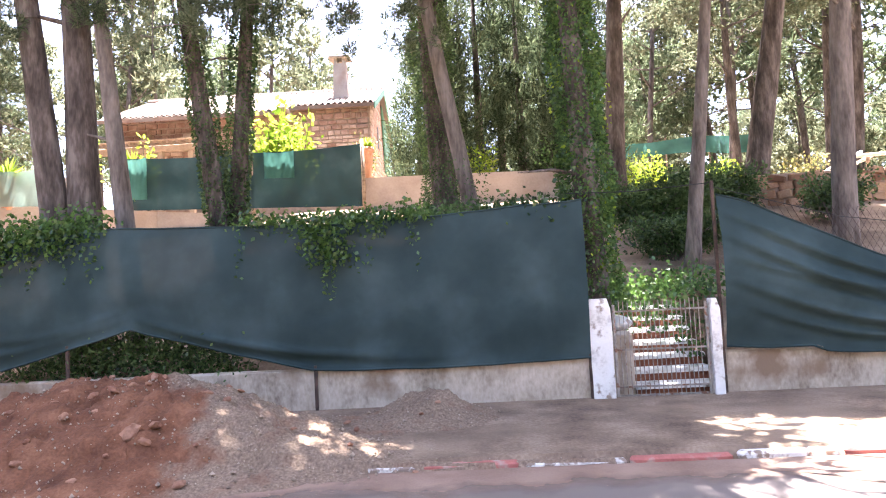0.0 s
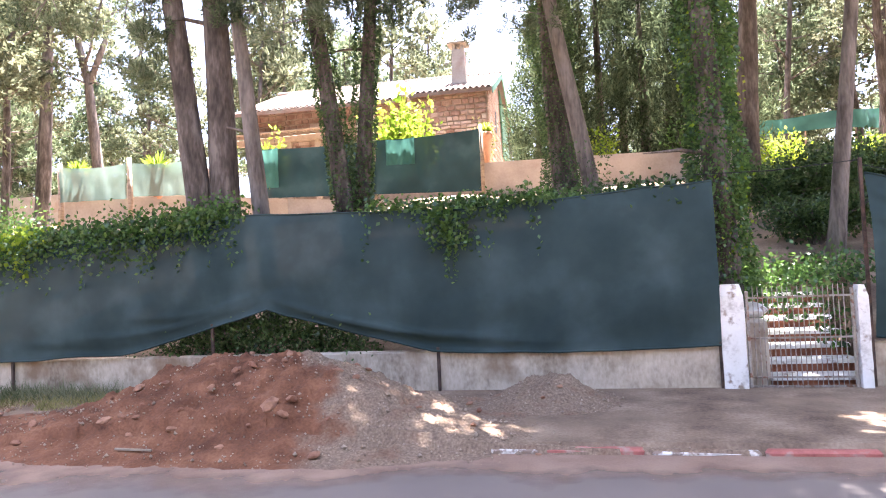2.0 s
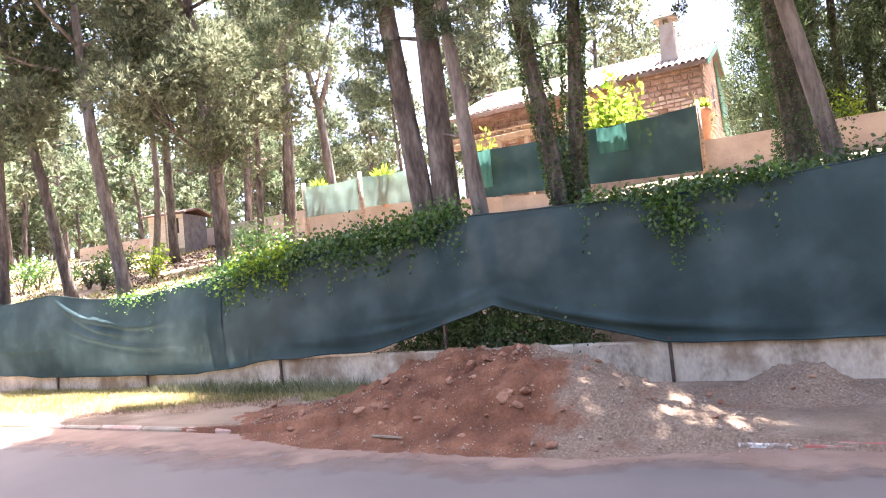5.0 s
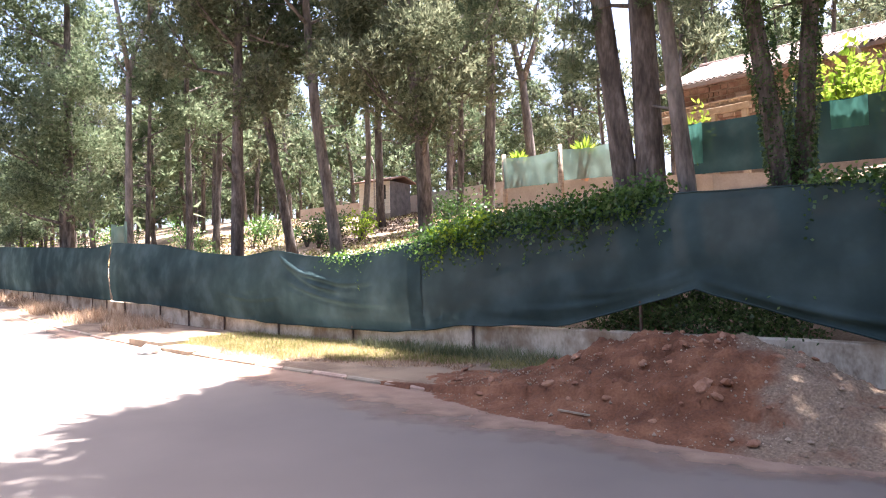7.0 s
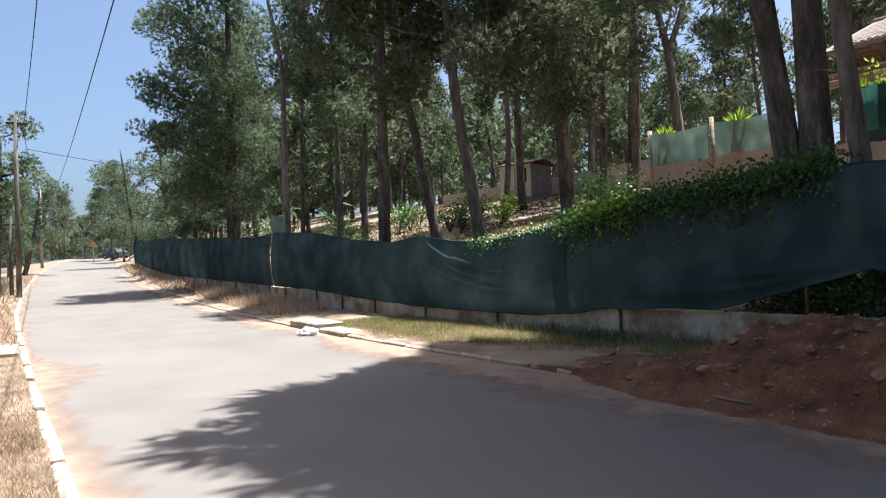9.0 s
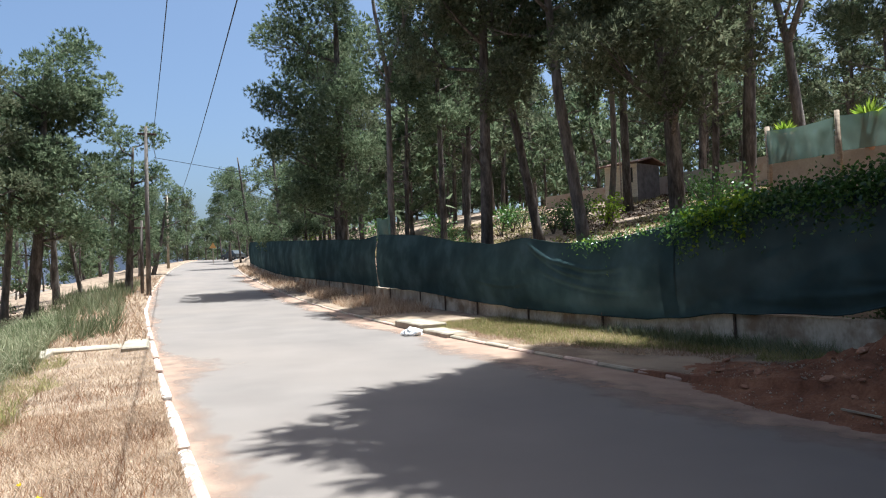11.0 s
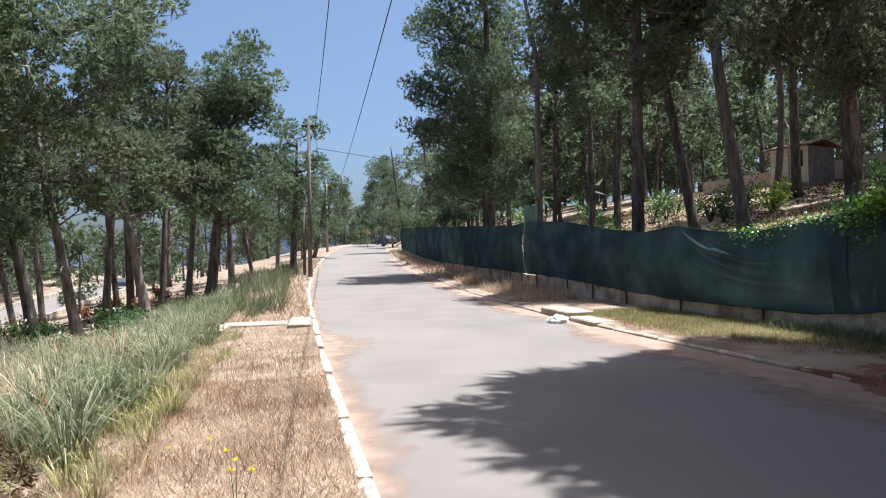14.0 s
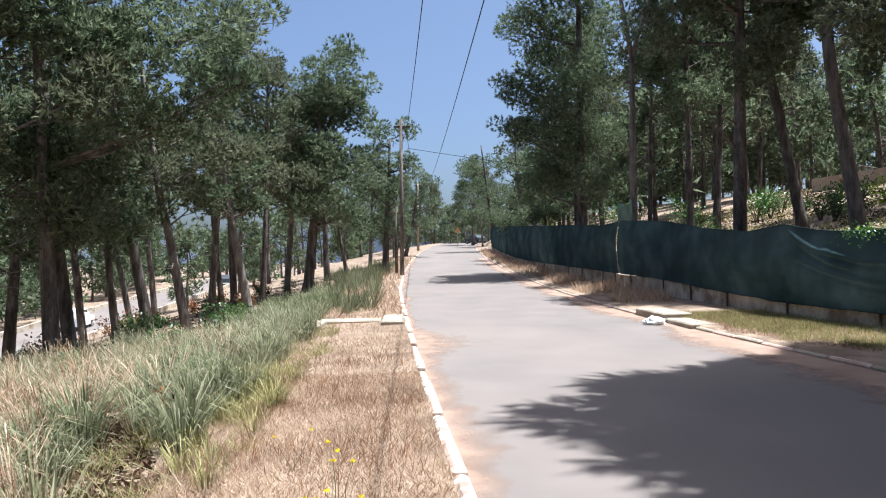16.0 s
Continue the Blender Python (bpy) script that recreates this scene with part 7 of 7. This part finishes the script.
# ---------- grasses ----------
def grass(name, xs, ys, count, length, width, material, label, seed, mask=None, lean=0.35, tufts=0):
    rng = np.random.default_rng(seed)
    if tufts:
        tx, ty = rng.uniform(*xs, tufts), rng.uniform(*ys, tufts)
        k = rng.integers(0, tufts, count)
        px, py = tx[k] + rng.normal(size=count) * 0.13, ty[k] + rng.normal(size=count) * 0.13
    else:
        px, py = rng.uniform(*xs, count), rng.uniform(*ys, count)
    pts, keep = [], []
    for i in range(count):
        x, y = float(px[i]), float(py[i])
        if mask and not mask(x, y):
            continue
        pts.append((x, y, land(x, y) - 0.01))
    n = len(pts)
    if not n:
        return None
    d = rng.normal(size=(n, 3)) * lean
    d[:, 2] = 1
    d /= np.linalg.norm(d, axis=1)[:, None]
    b = Build()
    b.blades(np.array(pts), d, across(d, rng), length * rng.uniform(0.4, 1.25, n), width * rng.uniform(0.7, 1.3, n))
    return tagged(part(name, b, material), label, "grass", kind="stuff")


on_verge = lambda x, y: left_y(x) - 2.5 + 0.5 * noise.noise(Vector((x * 0.7, 0, 1))) < y < left_y(x) - 0.13
grass("dry_grass", (-30, -2.2), (-3.2, 0.3), 60000, 0.09, 0.009, M["straw"], "short trampled dry grass on the verge", 1, lambda x, y: on_verge(x, y) and (x > -14 or (x * 7.3) % 1 < 0.5), 0.7)
grass("dry_grass", (-9.5, -2.2), (-2.6, 0.3), 60000, 0.085, 0.0065, M["straw"], "short dense dry grass on the verge", 21, on_verge, 0.9)
grass("dry_grass", (-60, -18), (-3.2, 0.3), 5000, 0.3, 0.03, M["straw"], "dry grass along the far verge", 2, on_verge, 0.5)


def tussocks(name, places, blades, length, width, material, label, seed, spread_=0.16, droop=0.55):
    """Tufts of long blades that rise from one root and arch over."""
    rng = np.random.default_rng(seed)
    b = Build()
    for x, y, q in places:
        n = int(blades * q)
        a = rng.uniform(0, 2 * math.pi, n)
        out = np.stack([np.cos(a), np.sin(a), np.zeros(n)], 1)
        root = np.array((x, y, land(x, y) - 0.02)) + out * (spread_ * q * np.sqrt(rng.random(n)))[:, None]
        L = length * q * rng.uniform(0.5, 1.2, n)[:, None]
        tilt = rng.uniform(0.1, 0.75, n)[:, None]
        side = np.stack([-out[:, 1], out[:, 0], np.zeros(n)], 1) * (width * rng.uniform(0.6, 1.3, n)[:, None] * 0.5)
        up = np.array((0.06, -0.05, 1.0))
        p1 = root + (out * tilt * 0.35 + up * 0.5) * L
        p2 = root + (out * tilt * 0.85 + up * (0.86 - 0.2 * tilt * droop)) * L
        p3 = root + (out * tilt * 1.45 + up * (1.0 - tilt * droop)) * L
        m = len(b.v)
        b.v.extend(map(tuple, np.stack([root - side, root + side, p1 - side, p1 + side, p2 - side * 0.7, p2 + side * 0.7, p3], 1).reshape(-1, 3).tolist()))
        for k in range(n):
            o = m + 7 * k
            b.f += [(o, o + 1, o + 3, o + 2), (o + 2, o + 3, o + 5, o + 4), (o + 4, o + 5, o + 6)]
    return tagged(part(name, b, material), label, "grass", kind="stuff")


def scatter(count, xs, ys, seed, keep, small, large):
    rnd, out = random.Random(seed), []
    while len(out) < count:
        x, y = rnd.uniform(*xs), rnd.uniform(*ys)
        f = min(1.0, max(0.0, (x + 8.5) / 3.2))
        if keep(x, y) and not (-8.9 < x < -4.9 and abs(y + 3.8 - 1.4 * f) < 0.24):
            out.append((x, y, rnd.uniform(small, large)))
    return out


bank_edge = lambda x, y: y < left_y(x) - 2.3 - 0.5 * noise.noise(Vector((x * 0.8, 1, 1)))
tussocks("tall_grass", scatter(250, (-27, -5.5), (-7.5, -1.8), 41, lambda x, y: bank_edge(x, y) and y > -3.6 + 0.12 * x * 0.5, 0.6, 1.15), 60, 0.62, 0.014, M["grass"], "tall arching green grass on the bank", 3)
tussocks("tall_grass", scatter(260, (-17, -3.4), (-9.0, -2.3), 42, lambda x, y: bank_edge(x, y), 0.6, 1.2), 62, 0.66, 0.011, M["paleblade"], "pale feathery tussocks of grass on the bank", 4)
tussocks("straw_grass", scatter(150, (-15, -3.6), (-8.5, -2.8), 43, lambda x, y: bank_edge(x, y) and y < -2.9, 0.7, 1.3), 34, 0.72, 0.008, M["straw"], "bleached arching grass stalks on the bank", 5)
tussocks("verge_tuft", scatter(26, (-9.5, -4.2), (-3.0, -1.4), 44, lambda x, y: left_y(x) - 2.7 < y < left_y(x) - 1.7, 0.5, 0.9), 60, 0.42, 0.008, M["turf"], "green grass tufts at the edge of the dry verge", 6)
grass("tall_grass", (-50, -20), (-5.0, -1.0), 5000, 0.7, 0.035, M["grass"], "tall green grass on the far bank", 4, lambda x, y: y < left_y(x) - 0.9, 0.4, 90)
grass("verge_tuft", (-16, -3.5), (-4.2, -1.2), 9000, 0.24, 0.009, M["turf"], "low yellow-green grass along the edge of the bank", 16, lambda x, y: left_y(x) - 3.3 < y < left_y(x) - 1.75 + 0.4 * noise.noise(Vector((x * 0.9, y, 3))), 0.8, 200)
grass("verge_stalks", (-11, -2.6), (-2.8, 0.1), 1500, 0.26, 0.005, M["rustleaf"], "thin brown stalks standing in the dry verge", 31, lambda x, y: left_y(x) - 2.6 < y < left_y(x) - 0.3, 0.35, 120)
grass("verge_stalks", (-16, -3.5), (-4.4, -1.2), 900, 0.36, 0.008, M["straw"], "bleached stalks along the edge of the verge", 32, lambda x, y: left_y(x) - 3.0 < y < left_y(x) - 1.3, 0.45, 160)
on_right = lambda x, y: right_y(x) + 0.12 < y < wall_y(x) - 0.03
grass("verge_turf", (-17.5, -7.0), (6.2, 9.2), 36000, 0.13, 0.012, M["turf"], "sunlit yellowing turf below the wall", 7, lambda x, y: on_right(x, y) and y > 6.6 + 0.6 * noise.noise(Vector((x, y, 0))) + 0.3 * max(0, x + 13), 0.6)
grass("verge_straw", (-17.5, -8.0), (6.2, 9.2), 22000, 0.1, 0.012, M["straw"], "short dry straw among the turf below the wall", 17, lambda x, y: on_right(x, y) and y > 6.35 + 0.5 * noise.noise(Vector((x, y, 4))) + 0.25 * max(0, x + 13), 0.8)
grass("verge_weeds", (-12.5, -7.2), (8.4, 9.1), 2600, 0.26, 0.02, M["grass"], "green weeds along the foot of the wall", 8, on_right, 0.5)
grass("verge_weeds", (-36, -21), (6.3, 8.4), 5500, 0.42, 0.02, M["straw"], "dry weeds between the wall and the kerb", 9, lambda x, y: on_right(x, y) and noise.noise(Vector((x * 0.4, y * 0.6, 2))) > -0.1, 0.5)
grass("verge_weeds", (-75, -36), (6.0, 8.6), 3500, 0.4, 0.05, M["straw"], "dry weeds along the far wall", 10, on_right, 0.5)
grass("wood_straw", (-45, -12), (11, 26), 16000, 0.2, 0.05, M["turf"], "dry straw on the floor of the wood", 11, lambda x, y: noise.noise(Vector((x * 0.25, y * 0.3, 6))) > -0.05, 0.8)


grass("needle_litter", (-48, -9), (10.5, 30), 26000, 0.2, 0.07, M["litter"], "brown fallen needles and twigs on the floor of the wood", 12, lambda x, y: y > wall_y(x) + 0.5 and noise.noise(Vector((x * 0.2, y * 0.5, 2))) > -0.15, 2.5)
grass("needle_litter", (-38, -6), (-14, -3.2), 9000, 0.16, 0.06, M["litter"], "brown fallen needles under the pines on the bank", 13, lambda x, y: y < left_y(x) - 4, 2.5)


grass("trodden_litter", (-8.9, -4.9), (-4.3, -1.9), 5200, 0.11, 0.06, M["litter"], "dark litter along a gap in the bank grass", 14, lambda x, y: abs(y + 3.8 - 1.4 * min(1.0, max(0.0, (x + 8.5) / 3.2))) < 0.34, 2.5)


def flowers(x, y, n, hgt, seed):
    rnd, rng = random.Random(seed), np.random.default_rng(seed)
    t = thing("yellow_flowers", "yellow wildflowers on thin branching stems in the dry verge", "flowers", (x, y, land(x, y)), "wildflowers on the verge")
    st, fl = Build(), Build()
    heads = []
    for k in range(n * 2):
        e = Vector((rnd.gauss(0, 0.12), rnd.gauss(0, 0.12), hgt * rnd.uniform(0.6, 1.05)))
        st.tube([(rnd.gauss(0, 0.02), rnd.gauss(0, 0.02), -0.02), e * 0.5 + Vector((0.01, 0, 0)), e], [0.004, 0.003, 0.002], 4, cap=False)
        heads.append(e)
    for e in heads:
        m = 9
        d = unit(rng, m)
        d[:, 2] = np.abs(d[:, 2]) * 0.5 + 0.2
        d /= np.linalg.norm(d, axis=1)[:, None]
        fl.leaves(np.tile(tuple(e), (m, 1)), d, across(d, rng), np.full(m, 0.024), np.full(m, 0.016))
    part("stalk", st, M["grass"], t)
    part("blossom", fl, M["petal"], t)


for i, (x, y, n, h_) in enumerate(((-3.75, -0.6, 5, 0.3), (-3.55, -0.5, 3, 0.28), (-3.6, -0.95, 4, 0.26), (-4.3, -0.62, 2, 0.48), (-3.3, -1.2, 3, 0.26), (-3.3, -0.8, 4, 0.24), (-5.2, -1.05, 1, 0.34))):
    flowers(x, y, n, h_, 500 + i)
